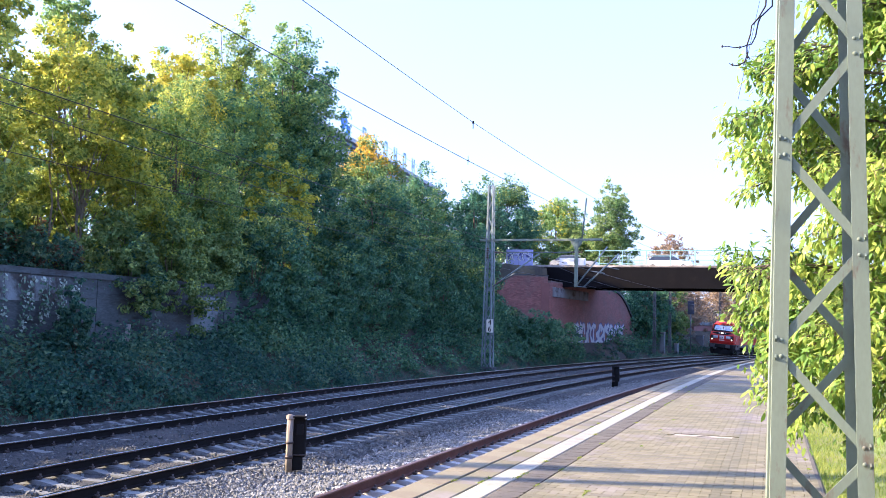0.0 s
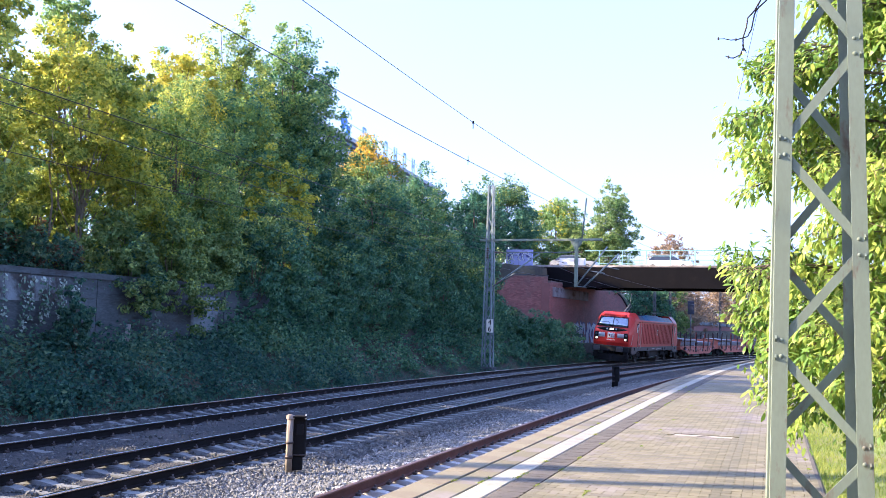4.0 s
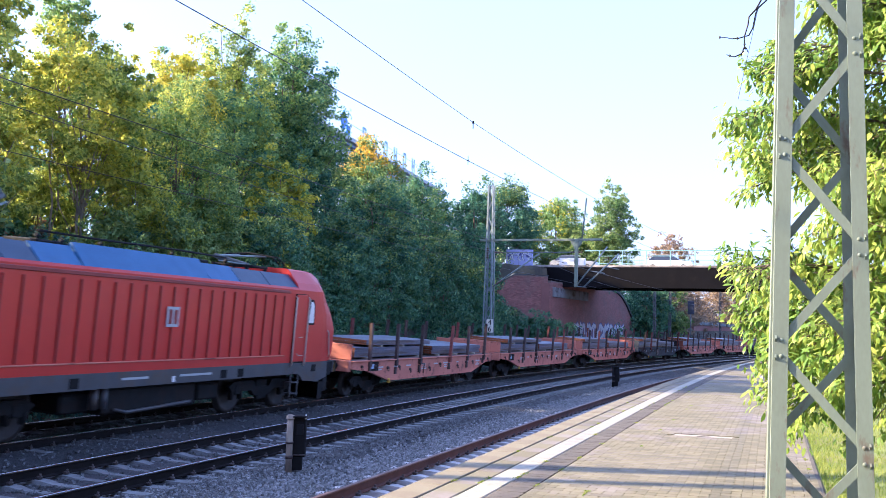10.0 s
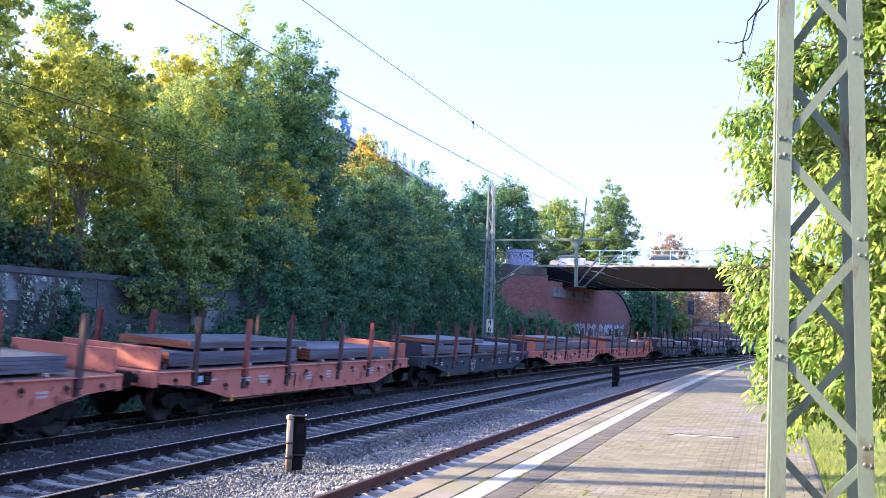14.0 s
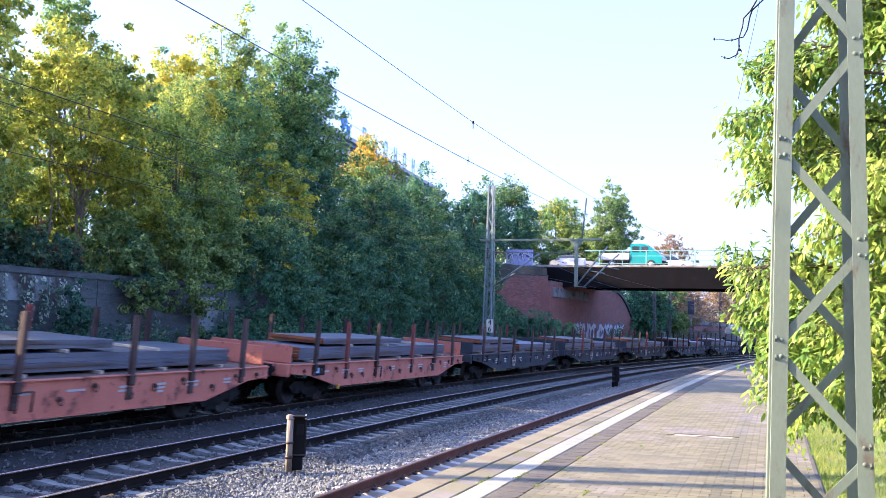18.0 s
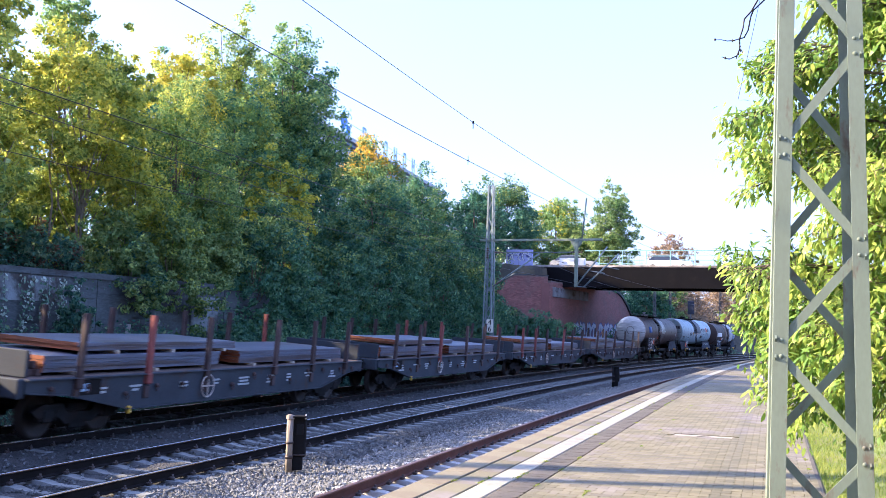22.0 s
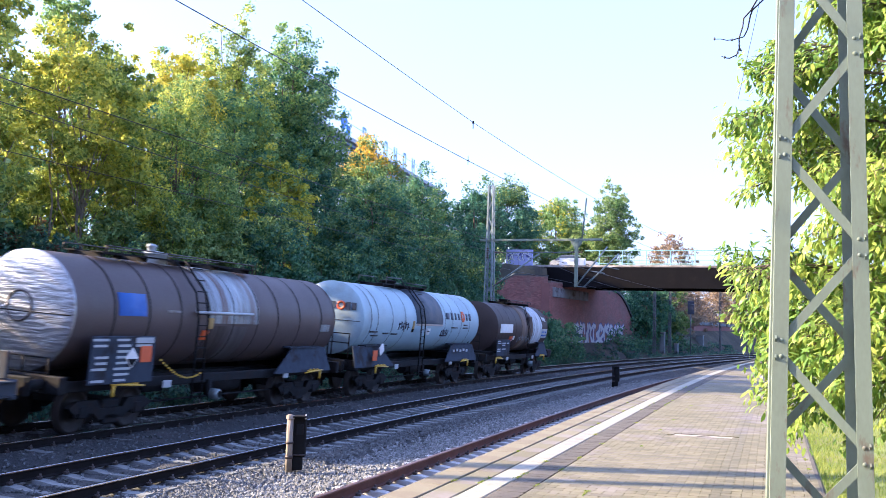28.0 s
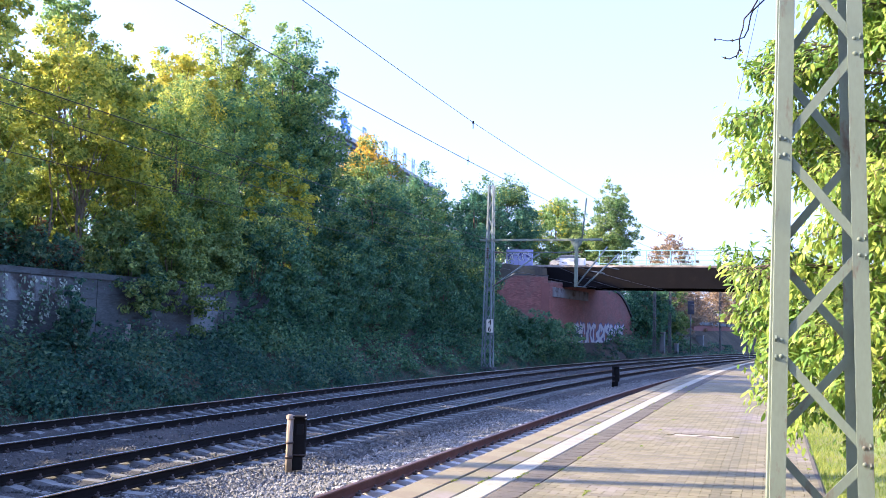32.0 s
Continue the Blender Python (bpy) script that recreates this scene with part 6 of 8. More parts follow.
def build_flat(red, seed):
    rng = random.Random(seed)
    mat, name = ("wagon_red", "faded red") if red else ("wagon_dark", "grimy dark grey")
    t = thing("flat_wagon", "%s flat wagon with steel stakes" % name, "flat wagon", group="flat wagons")
    L = 15.1
    h = L / 2
    beam = [(-h, 1.22), (h, 1.22), (h, .98), (h - 1.1, .9), (h - 3.0, .52), (-h + 3.0, .52), (-h + 1.1, .9), (-h, .98)]
    for sg in (-1, 1):
        y = sg * 1.36
        sb = part("side_beam", Kit().prism(beam, 1, y - .03, y + .03), M[mat], t, "%s fish-belly side beam" % name)
        part("top_flange", Kit().box((0, y + sg * .03, 1.215), (L, .13, .03), None, .006), M[mat], sb)
        k = Kit()
        for a, b in zip(beam[2:], beam[3:]):
            k.bar((a[0], y + sg * .04, a[1]), (b[0], y + sg * .04, b[1]), .12, .02, None, (0, 0, 1))
        part("bottom_flange", k, M[mat], sb)
        for i in range(14):
            x = -h + .7 + i * (L - 1.4) / 13
            z = 1.04 if abs(x) > h - 2.5 else rng.choice((.84, .96, 1.05))
            part("lashing_ring", RING_MESH[sg > 0], None, sb, m=pose(x + rng.uniform(-.12, .12), y + sg * .045, z, 0, rng.uniform(-25, 25), 0))
        wp = Kit()
        for i in range(9):
            x = -h + 2.2 + i * 1.35 + rng.uniform(-.3, .3)
            for j in range(rng.choice((1, 2, 3))):
                wp.box((x, y + sg * .033, .98 - j * .08), (rng.uniform(.2, .55), .006, .045))
        part("marking_strip", wp, M["pale_grey"], sb, "small worn white marking bars", kind="stuff")
        if not red:
            c = Kit()
            pts = [(1.6 + .26 * math.cos(a), y + sg * .1, .86 + .26 * math.sin(a)) for a in np.linspace(0, 6.283, 17)]
            c.tube(pts, .016, 6, None, False)
            c.bar((1.36, y + sg * .1, .86), (1.84, y + sg * .1, .86), .03, .02, None, (0, 1, 0)).bar((1.6, y + sg * .1, .62), (1.6, y + sg * .1, 1.1), .03, .02, None, (0, 1, 0))
            part("brake_wheel", c, M["handrail"], t, "pale hand-brake wheel")
        else:
            part("brake_gear", Kit().tube([(1.2, y + sg * .06, .65), (1.2, y + sg * .08, 1.02), (1.6, y + sg * .08, 1.02), (1.6, y + sg * .06, .65)], .02, 6), M["stake"], t)
        part("label_panel", Kit().box((h - 1.75, y + sg * .034, 1.02), (.7, .012, .3)), M["black"], sb, "dark repainted patch")
        part("label_plate", Kit().box((h - 1.62, y + sg * .042, 1.02), (.22, .006, .15)), M["pale_blue"], sb, "small pale blue label")
        part("handle", Kit().box((h - 3.05, y + sg * .06, .5), (.1, .08, .16), None, .02), M["yellow"], t, "yellow valve handle")
    part("floor", Kit().box((0, 0, 1.2), (L, 2.66, .06)), M["planks"], t, "worn brown plank floor")
    for x in (-h + .05, h - .05):
        sg = 1 if x > 0 else -1
        part("headstock", Kit().box((x + sg * .1, 0, 1.06), (.2, 2.7, .36), None, .02), M[mat], t)
        part("end_board", Kit().box((x - sg * .05, 0, 1.5), (.08, 2.6, .5), None, .015), M[mat], t, "low hinged end board")
    part("centre_sill", Kit().box((0, 0, .95), (L, .5, .35), None, .02), M["under"], t)
    u = Kit()
    u.tube([(-1.5, .3, .6), (.2, .3, .6)], .2, 12)
    u.box((1.6, -.3, .62), (.8, .5, .35), None, .04)
    u.tube([(-4, .7, .5), (4, .7, .5)], .025, 6)
    part("brake_cylinder", u, M["under"], t)
    st = Kit()
    st.prism([(-.06, -.05), (.06, -.05), (.06, .05), (.035, .05), (.035, -.02), (-.035, -.02), (-.035, .05), (-.06, .05)], 2, 1.0, 2.46)
    st.box((0, 0, 1.12), (.18, .14, .22), None, .02)
    me1, me2 = st.mesh("stake"), st.mesh("stake")
    me1.materials.append(M["stake"])
    me2.materials.append(M["stake_red"])
    for x in (-6.2, -3.95, -1.65, 1.65, 3.95, 6.2):
        for y in (-1.36, 1.36):
            part("stake_pocket", POCKET_MESH, None, t, m=pose(x, y * 1.035, .84 if abs(x) < 5 else .98))
            part("stake", me2 if rng.random() < (.2 if red else .22) else me1, None, t, m=pose(x, y * 1.045, 0, rng.uniform(-1.5, 1.5), rng.uniform(-1.2, 1.2), 180 if y > 0 else 0))
    for x in (-h + 2.0, h - 2.0):
        bogie(t, x, 1.8, .46, .58)
    buffers(t, h + .64)
    buffers(t, -h - .64)
    return t


def plate_stack(rng, ln, wd, n, th):
    """One pack of steel plates with slightly uneven ends."""
    t = thing("plate_stack", "stack of blue-grey steel plates with rusty cut ends", "steel plates", group="steel plate stacks")
    z = 0.0
    for i in range(n):
        dx, dl = rng.uniform(-.03, .03), rng.uniform(-.08, .04)
        part("plate", Kit().box((dx, rng.uniform(-.02, .02), z + th / 2), (ln + dl, wd, th - .004), None, .004), M["steel_plate"], t)
        part("rusty_end", Kit().box((dx + (ln + dl) / 2 + .004, 0, z + th / 2), (.012, wd - .02, th - .006)), M["rust_end"], t, "orange rusty plate end")
        z += th
    return t


def load_for(seed, full):
    rng = random.Random(seed)
    items = []
    zf = 1.23
    def battens(xs, z, wd=2.4):
        for x in xs:
            b = solo("timber_batten", Kit().box((0, 0, .035), (.1, wd, .07), None, .008), M["batten"], "pale timber batten under steel plates", "timber", "", "timber battens")
            items.append((b, pose(x, 0, z)))
    battens((-5.6, -3.2, -1.0, 1.2, 3.3, 5.9), zf)
    if full:
        items.append((plate_stack(rng, 12.6, 2.1, 4, .09), pose(.2, 0, zf + .07)))
        battens((-3, 0, 3), zf + .43, 2.2)
        items.append((plate_stack(rng, 6.4, 1.9, 2, .09), pose(1.6, 0, zf + .5)))
    else:
        items.append((plate_stack(rng, 6.2, 2.2, 4, .08), pose(3.7, 0, zf + .07)))
        items.append((plate_stack(rng, 6.2, 2.2, 4, .08), pose(-3.3 + rng.uniform(-.2, .2), 0, zf + .07)))
        battens((.4, 2.6, 4.6), zf + .39, 2.2)
        items.append((plate_stack(rng, 6.0, 2.0, 2, .085), pose(2.5 + rng.uniform(-.5, .5), .05, zf + .46)))
    bx = thing("stake_bundle", "dark bundle of loose stakes behind the end board", "stake bundle", group="stake bundles")
    for x, z, w, ln in ((-.16, .07, .14, 2.0), (0, .07, .14, 1.95), (.16, .07, .14, 2.0), (-.1, .21, .14, 1.9), (.08, .21, .14, 1.95), (0, .35, .14, 1.85), (.17, .34, .12, 1.8)):
        part("loose_stake", Kit().box((x, rng.uniform(-.05, .05), z), (w - .01, ln, .13), None, .015), M["stake"], bx)
    items.append((bx, pose(7.0, 0, zf)))
    return items


# ---- tank wagons ----
TANKS = {  # kind: (length over buffers, middle behind the front, half the pivot distance, barrel from, barrel to, axis height, label, paint)
    1: (13.85, 206.05, 4.3, 200.15, 211.85, 2.41, "dirty brown tank wagon with a bare aluminium end", "tank_brown"),
    2: (13.8, 219.85, 4.4, 214.1, 226.3, 2.53, "white tank wagon with a grey middle band and dark marks", "tank_white"),
    3: (12.3, 232.95, 3.75, 229.3, 238.1, 2.37, "rusty brown tank wagon with pale spill streaks", "tank_dark"),
}


def build_tank(kind):
    """Bogie tank wagon; places along it are given as metres behind the front of the train."""
    L, mid, half, d0, d1, zc, lab, main = TANKS[kind]
    t = thing("tank_wagon", lab, "tank wagon", group="tank wagons")
    R = 1.2
    X = lambda d: mid - d
    xa, xb = X(d1) - .1, X(d0) + .1

    def shell(x0, x1, r, dome0=False, dome1=False, n=44):
        pr = []
        if dome0:
            pr += [(0, x0 - .2), (r * .45, x0 - .17), (r * .8, x0 - .1), (r * .965, x0 - .05), (r * .992, x0 - .02)]
        pr += [(r, x0), (r, x1)]
        if dome1:
            pr += [(r * .992, x1 + .02), (r * .965, x1 + .05), (r * .8, x1 + .1), (r * .45, x1 + .17), (0, x1 + .2)]
        return Kit().lathe(pr, 0, n, None, (0, 0, zc))

    def arc(x0, x1, a0, a1, r):
        """A bent sheet over part of the barrel; angles above its side."""
        n = max(3, int(abs(a1 - a0) / 4))
        k, vs = Kit(), []
        for rr in (r, r - .012):
            for i in range(n + 1):
                a = radians(a0 + (a1 - a0) * i / n)
                vs += [(x0, rr * math.cos(a), zc + rr * math.sin(a)), (x1, rr * math.cos(a), zc + rr * math.sin(a))]
        o = 2 * (n + 1)
        fs = [(2 * i, 2 * i + 1, 2 * i + 3, 2 * i + 2) for i in range(n)] + [(o + 2 * i + 2, o + 2 * i + 3, o + 2 * i + 1, o + 2 * i) for i in range(n)]
        fs += [(0, 2, o + 2, o)] + [(2 * i, o + 2 * i, o + 2 * i + 2, 2 * i + 2) for i in range(n)] + [(2 * i + 1, 2 * i + 3, o + 2 * i + 3, o + 2 * i + 1) for i in range(n)]
        return k.add(vs, fs, True)

    def decal(nm, d, z, w, hh, mat, lab2="", out=.016):
        """A thin plate bent to the barrel at height z."""
        a = math.degrees(math.asin(max(min((z - zc) / R, .98), -.98)))
        da = math.degrees(hh / 2 / R)
        part(nm, arc(X(d) - w / 2, X(d) + w / 2, a - da, a + da, R + out), M[mat], t, lab2)

    def disc(x, d):
        """Shallow end plate with a sharp rim."""
        return Kit().lathe([(R + .012, x - d * .05), (R + .012, x)] + [(R * f, x + d * h) for f, h in ((.995, .012), (.8, .07), (.45, .12), (.0, .14))], 0, 44, None, (0, 0, zc))

    def end_line(y0, z0, y1, z1):
        """Seam over the front end plate, following its curve."""
        pts = [(y0 + (y1 - y0) * i / 10, z0 + (z1 - z0) * i / 10) for i in range(11)]
        q = Kit().tube([(xb + .02 + .13 * (1 - (y * y + z * z) / (R * R)), y, zc + z) for y, z in pts], .012, 5)
        return q.v, q.f

    part("tank", shell(xa, xb, R), M[main], t, "long round tank barrel")
    part("tank_end", disc(xa, -1), M[main], t)
    part("tank_end", disc(xb, 1), M["aluminium" if kind == 1 else main], t, "bright crinkled aluminium tank end" if kind == 1 else "")
    if kind == 1:
        part("end_ring", Kit().tube([(xb + .14, .3 * math.cos(a), zc + .08 + .3 * math.sin(a)) for a in np.linspace(0, 6.283, 21)], .02, 6, None, False), M["fastening"], t)
        part("end_seam", Kit().add(*end_line(-1.15, -.02, 1.15, -.02)), M["under"], t)
    rings = {1: (201.3, 202.5, 203.7, 204.85, 206.0, 207.2, 208.3, 209.6, 211.0), 2: (214.65, 215.2, 216.5, 217.7, 222.0, 222.9, 224.0, 225.15), 3: (230.0, 231.1, 232.2, 233.2, 235.2, 237.1)}[kind]
    for d in rings:
        part("seam_band", shell(X(d) - .022, X(d) + .022, R + .011), M["loco_grey"] if kind == 2 else M["under"], t)

    def signs(items, z, hgt, w0):
        """Plain dark blocks in a row, one of them an orange ring."""
        for d, kind2 in items:
            if kind2 == "o":
                for a0 in range(0, 360, 45):
                    a = radians(a0 + 22)
                    decal("emblem_ring", d + .16 * math.cos(a), z + .16 * math.sin(a), .15, .14, "orange", "orange ring mark", .018)
                continue
            decal("sign_block", d, z, {"u": .4, "a": .26, "s": .2, "c": .22}[kind2], hgt * {"u": .52, "a": .6, "s": .56, "c": .52}[kind2], "letter_dark")

    if kind == 1:
        part("lime_streak", arc(X(207.25), X(204.9), -5, 172, R + .008), M["streak"], t, "pale lime spill over the top")
        part("lime_drip", arc(X(206.7), X(204.95), -62, -8, R + .007), M["tank_stain"], t, "thin dirty streaks")
        part("side_pipe", Kit().tube([(X(204.2), 1.3, 2.56), (X(206.75), 1.3, 2.56)], .035, 8).tube([(X(204.3), 1.3, 2.56), (X(204.3), 1.1, 2.56)], .025, 6).tube([(X(206.7), 1.3, 2.56), (X(206.7), 1.1, 2.56)], .025, 6), M["pale_grey"], t, "pale side pipe")
        part("lagging_scuff", arc(X(211.6), X(211.0), -13, -3, R + .014), M["streak"], t, "scraped pale patch")
        decal("blue_patch", 201.9, 2.66, .95, .48, "blue", "plain blue patch")
        decal("warning_label", 204.95, 2.3, .26, .26, "tan_label", "small yellow label")
        decal("warning_label", 204.8, 2.02, .3, .24, "orange", "small orange label")
        decal("small_plate", 203.4, 2.55, .5, .05, "concrete")
    if kind == 2:
        part("middle_band", arc(X(221.7), X(218.8), -3, 183, R + .012), M["band_blue"], t, "dark blue-grey cover over the middle")
        decal("middle_line", 220.3, 2.44, 2.9, .07, "handrail", "rusty pale strip")
        signs([(222.3, "u"), (222.85, "a"), (223.3, "s"), (223.72, "c"), (224.24, "o"), (224.74, "s"), (225.18, "a")], 2.82, .5, .3)
        for i, e in enumerate((-.62, -.3, 0.02, .72, 1.0)):
            z, y = zc + .42, .12 + e * .74
            x = xb + .14 - .1 * ((y * y + .1) / (R * R)) + .012
            k = Kit().box((x, y, z), (.02, .17, .26 if i % 2 else .23), None, .004)
            part("sign_block", k, M["letter_dark"], t)
        part("emblem_ring", Kit().tube([(xb + .115, .4 + .12 * math.cos(a), zc + .42 + .12 * math.sin(a)) for a in np.linspace(0, 6.283, 17)], .04, 6, None, False), M["orange"], t, "orange ring mark")
        part("end_flange", Kit().tube([(xb + .145, .14 * math.cos(a), zc - .02 + .14 * math.sin(a)) for a in np.linspace(0, 6.283, 17)], .018, 6, None, False).add(*end_line(-1.1, -.06, 1.1, -.06)).add(*end_line(0, -.2, 0, -1.1)), M["loco_grey"], t)
        part("red_plate", Kit().box((xb + .15, .05, zc - .42), (.05, .2, .2), None, .01), M["red"], t, "small red plate on the tank end")
        decal("mark", 218.55, 2.36, .2, .42, "tan_label", "small yellow label")
        decal("mark", 218.55, 2.22, .2, .12, "black")
        decal("mark", 220.2, 2.18, .42, .26, "white_paint", "small white label")
        decal("mark_bar", 220.2, 2.2, .24, .05, "black")
        for i in range(5):
            decal("scrawl", 217.15 + i * .21, 2.36 + .04 * (i % 2), .06, .26, "graffiti_black", "thin black scrawl")
            decal("scrawl", 217.2 + i * .21, 2.44 - .1 * (i % 3), .16, .05, "graffiti_black")
        for i in range(5):
            decal("scrawl", 221.75 + i * .18, 2.16 + .03 * (i % 2), .07, .2, "graffiti_black", "black scrawl")
        decal("scrawl", 222.1, 2.03, .8, .06, "graffiti_black")
        for d, z, w in ((223.2, 2.36, .8), (224.6, 2.48, .5), (224.65, 2.36, .75), (215.0, 2.15, .7), (215.2, 2.02, .6), (216.1, 2.1, .5), (216.9, 2.08, .6)):
            decal("marking_bar", d, z, w, .05, "loco_grey")
    if kind == 3:
        part("lime_spill", arc(X(237.05), X(235.25), -38, 218, R + .008), M["lime"], t, "bright white lime spill over the barrel")
        part("tan_streak", arc(X(234.25), X(233.15), -60, 240, R + .007), M["tan_streak"], t, "broad tan dried streak")
        part("tan_streak", arc(X(235.25), X(234.95), -50, 230, R + .007), M["tan_streak"], t, "narrow tan dried streak")
        part("side_chute", Kit().box((X(234.7), 1.12, 2.5), (.5, .16, 1.1), pose(0, 0, 0, 0, 0, 0), .03), M["tank_dark"], t, "brown box over the filling pipe")
        decal("white_plate", 230.6, 2.4, 2.0, .42, "white_paint", "blank white plate")
        decal("orange_plate", 231.6, 1.87, .54, .32, "orange", "orange hazard plate")
        decal("orange_bar", 231.6, 1.87, .5, .04, "red_dark", "", .02)
        decal("white_mark", 232.05, 1.9, .3, .3, "white_paint", "white triangular mark")
        decal("mark_bar", 232.05, 1.8, .2, .12, "black", "", .02)
        decal("pale_plate", 237.5, 2.18, 1.2, .5, "pale_grey", "pale blue-white plate")
        for d, z, w in ((237.3, 2.26, .34), (237.75, 2.26, .3), (237.5, 2.08, 1.0)):
            decal("plate_bar", d, z, w, .08, "blue", "", .02)
        for i in range(4):
            decal("letter_stroke", 237.35 + .16 * i, 2.98 - .02 * i, .08, .24, "white_paint", "white lettering strokes")
        for i in range(8):
            decal("scrawl", 232.9 + .28 * i, 1.86 + .07 * (i % 3), .07, .3 - .04 * (i % 3), "marking_grey", "pale scrawl")
            decal("scrawl", 233.0 + .28 * i, 1.96 - .12 * (i % 2), .2, .05, "marking_grey", "pale scrawl")
    # frame and end parts
    f = Kit()
    for y in (-1.0, 1.0):
        f.box((0, y, .98), (L - 1.4, .12, .22), None, .02)
    f.box((0, 0, .95), (L - 1.4, .4, .2), None, .02)
    part("underframe", f, M["under"], t, "dark underframe")
    covers = {1: ((208.1, 211.6),), 2: ((213.35, 216.6), (221.9, 226.0)), 3: ((235.6, 238.0),)}[kind]
    for da, db in covers:
        for y in (-1, 1):
            a, b = X(da), X(db)
            lo, hi = 1.0, 1.72
            rear = da > mid
            k = Kit()
            slope = [(b, lo), (a, lo), (a - (1.3 if rear else .1), hi - .05), (b + (.15 if rear else 1.0), hi - .05)]
            vs = [(x, y * 1.36, z) for x, z in slope[:2]] + [(x, y * 1.16, z) for x, z in slope[2:]]
            vs += [(x, y * 1.32, z) for x, z in slope[:2]] + [(x, y * 1.12, z) for x, z in slope[2:]]
            k.add(vs, [(0, 1, 2, 3), (7, 6, 5, 4), (0, 4, 5, 1), (1, 5, 6, 2), (2, 6, 7, 3), (3, 7, 4, 0)])
            k.box(((a + b) / 2 - .3, y * 1.05, hi - .04), (abs(a - b) * .55, .3, .04))
            part("saddle_cover", k, M["panel_blue"], t, "dark blue-grey saddle panel")
            if kind == 2 and rear:
                bars = Kit()
                for i in range(5):
                    bars.box(((a + b) / 2 + .9 - .42 * i, y * 1.3, 1.42 + .03 * (i % 2)), (.2, .02, .1))
                part("scrawl", bars, M["pale_grey"], t, "pale scrawl on the saddle panel", kind="stuff")
    for sx in (-1, 1):
        xe = sx * (L / 2 - .72)
        top = 1.55 if kind == 1 and sx > 0 else 2.05
        part("headstock", Kit().box((xe, 0, 1.05), (.2, 2.6, .34), None, .02), M["under"], t)
        part("bolster", Kit().box((sx * half, 0, 1.08), (.5, 2.0, .4), None, .03), M["under"], t)
        for y in (-.9, -.3, .3, .9):
            part("rail_post", Kit().tube([(xe, y, 1.2), (xe, y, top)], .02, 6), M["under"], t)
        for z in (top - .3, top):
            part("end_rail", Kit().tube([(xe, -.92, z), (xe, .92, z)], .02, 6), M["under"], t)
        for y in (-1, 1):
            yk = Kit()
            for i in range(7):
                yk.box((sx * (half + .45) - sx * i * .12, y * 1.38, 1.02 + (i % 2) * .03), (.075, .05, .06), None, .01)
            yk.tube([(sx * (half + .5), y * 1.38, 1.0), (sx * (half + .5), y * 1.38, .78)], .035, 6).tube([(sx * (half + .6), y * 1.4, 1.03), (sx * (half - .5), y * 1.4, .98)], .02, 6)
            part("brake_handle", yk, M["yellow"], t, "yellow and black striped handle")
        part("axle_lamp_plate", Kit().box((sx * (half - 1.5), 1.3, .95), (.3, .03, .16), None, .006).box((sx * (half - 1.5), -1.3, .95), (.3, .03, .16), None, .006), M["pale_grey"], t, "small pale data plate")
        bogie(t, sx * half, 1.8, .46, .58)
        buffers(t, sx * L / 2)
    if kind in (1, 3):
        da, db, z0, z1 = (200.4, 202.5, 1.05, 2.02) if kind == 1 else (228.6, 230.6, 1.12, 1.88)
        px, w, hz = X((da + db) / 2), db - da, z1 - z0
        for y in (-1, 1):
            pl = part("data_board", Kit().box((px, y * 1.4, (z0 + z1) / 2), (w, .04, hz), None, .01), M["panel_blue"], t, "dark blue data board with white bars")
            wb = Kit()
            rr = random.Random(kind)
            for i in range(8 if kind == 1 else 6):
                for j in range(2 if i > 2 else 3):
                    if rr.random() < (.85 if kind == 1 else .5):
                        wb.box((px + w / 2 - .3 - j * .68 + rr.uniform(-.05, .05), y * (1.4 + .024), z1 - .08 - i * hz / 8.3), (rr.uniform(.3, .55), .006, .05))
            part("marking_strip", wb, M["pale_grey"], pl, "white marking bars", kind="stuff")
            if kind == 1:
                part("orange_plate", Kit().box((px - .72, y * 1.43, 1.64), (.38, .02, .34), None, .004).box((px - .72, y * 1.442, 1.64), (.36, .004, .02)), M["orange"], pl, "orange hazard plate")
                part("hazard_mark", Kit().box((0, 0, 0), (.3, .02, .3), pose(px - .25, y * 1.43, 1.57, 0, 45, 0)), M["white_paint"], pl, "white diamond mark")
                part("hazard_tip", Kit().prism([(-.17, 0), (.17, 0), (0, -.17)], 1, y * 1.442, y * 1.446, pose(px - .25, 0, 1.55)), M["black"], pl, "black lower half of the mark")
                part("marking_box", Kit().box((px - .65, y * 1.43, 1.93), (.62, .02, .12), None, .004), M["pale_grey"], pl, "pale strip with faint writing")
    else:
        for y in (-1, 1):
            part("orange_plate", Kit().box((X(214.75), y * 1.4, 1.38), (.36, .02, .34), None, .004), M["orange"], t, "orange hazard plate")
            part("hazard_mark", Kit().box((0, 0, 0), (.34, .02, .3), pose(X(215.3), y * 1.38, 1.58, 0, 30, 0)), M["white_paint"], t, "white hazard mark")
    # ladder, walkway, valves
    lx = X({1: 204.4, 2: 219.2, 3: 234.0}[kind])
    zt = zc + R
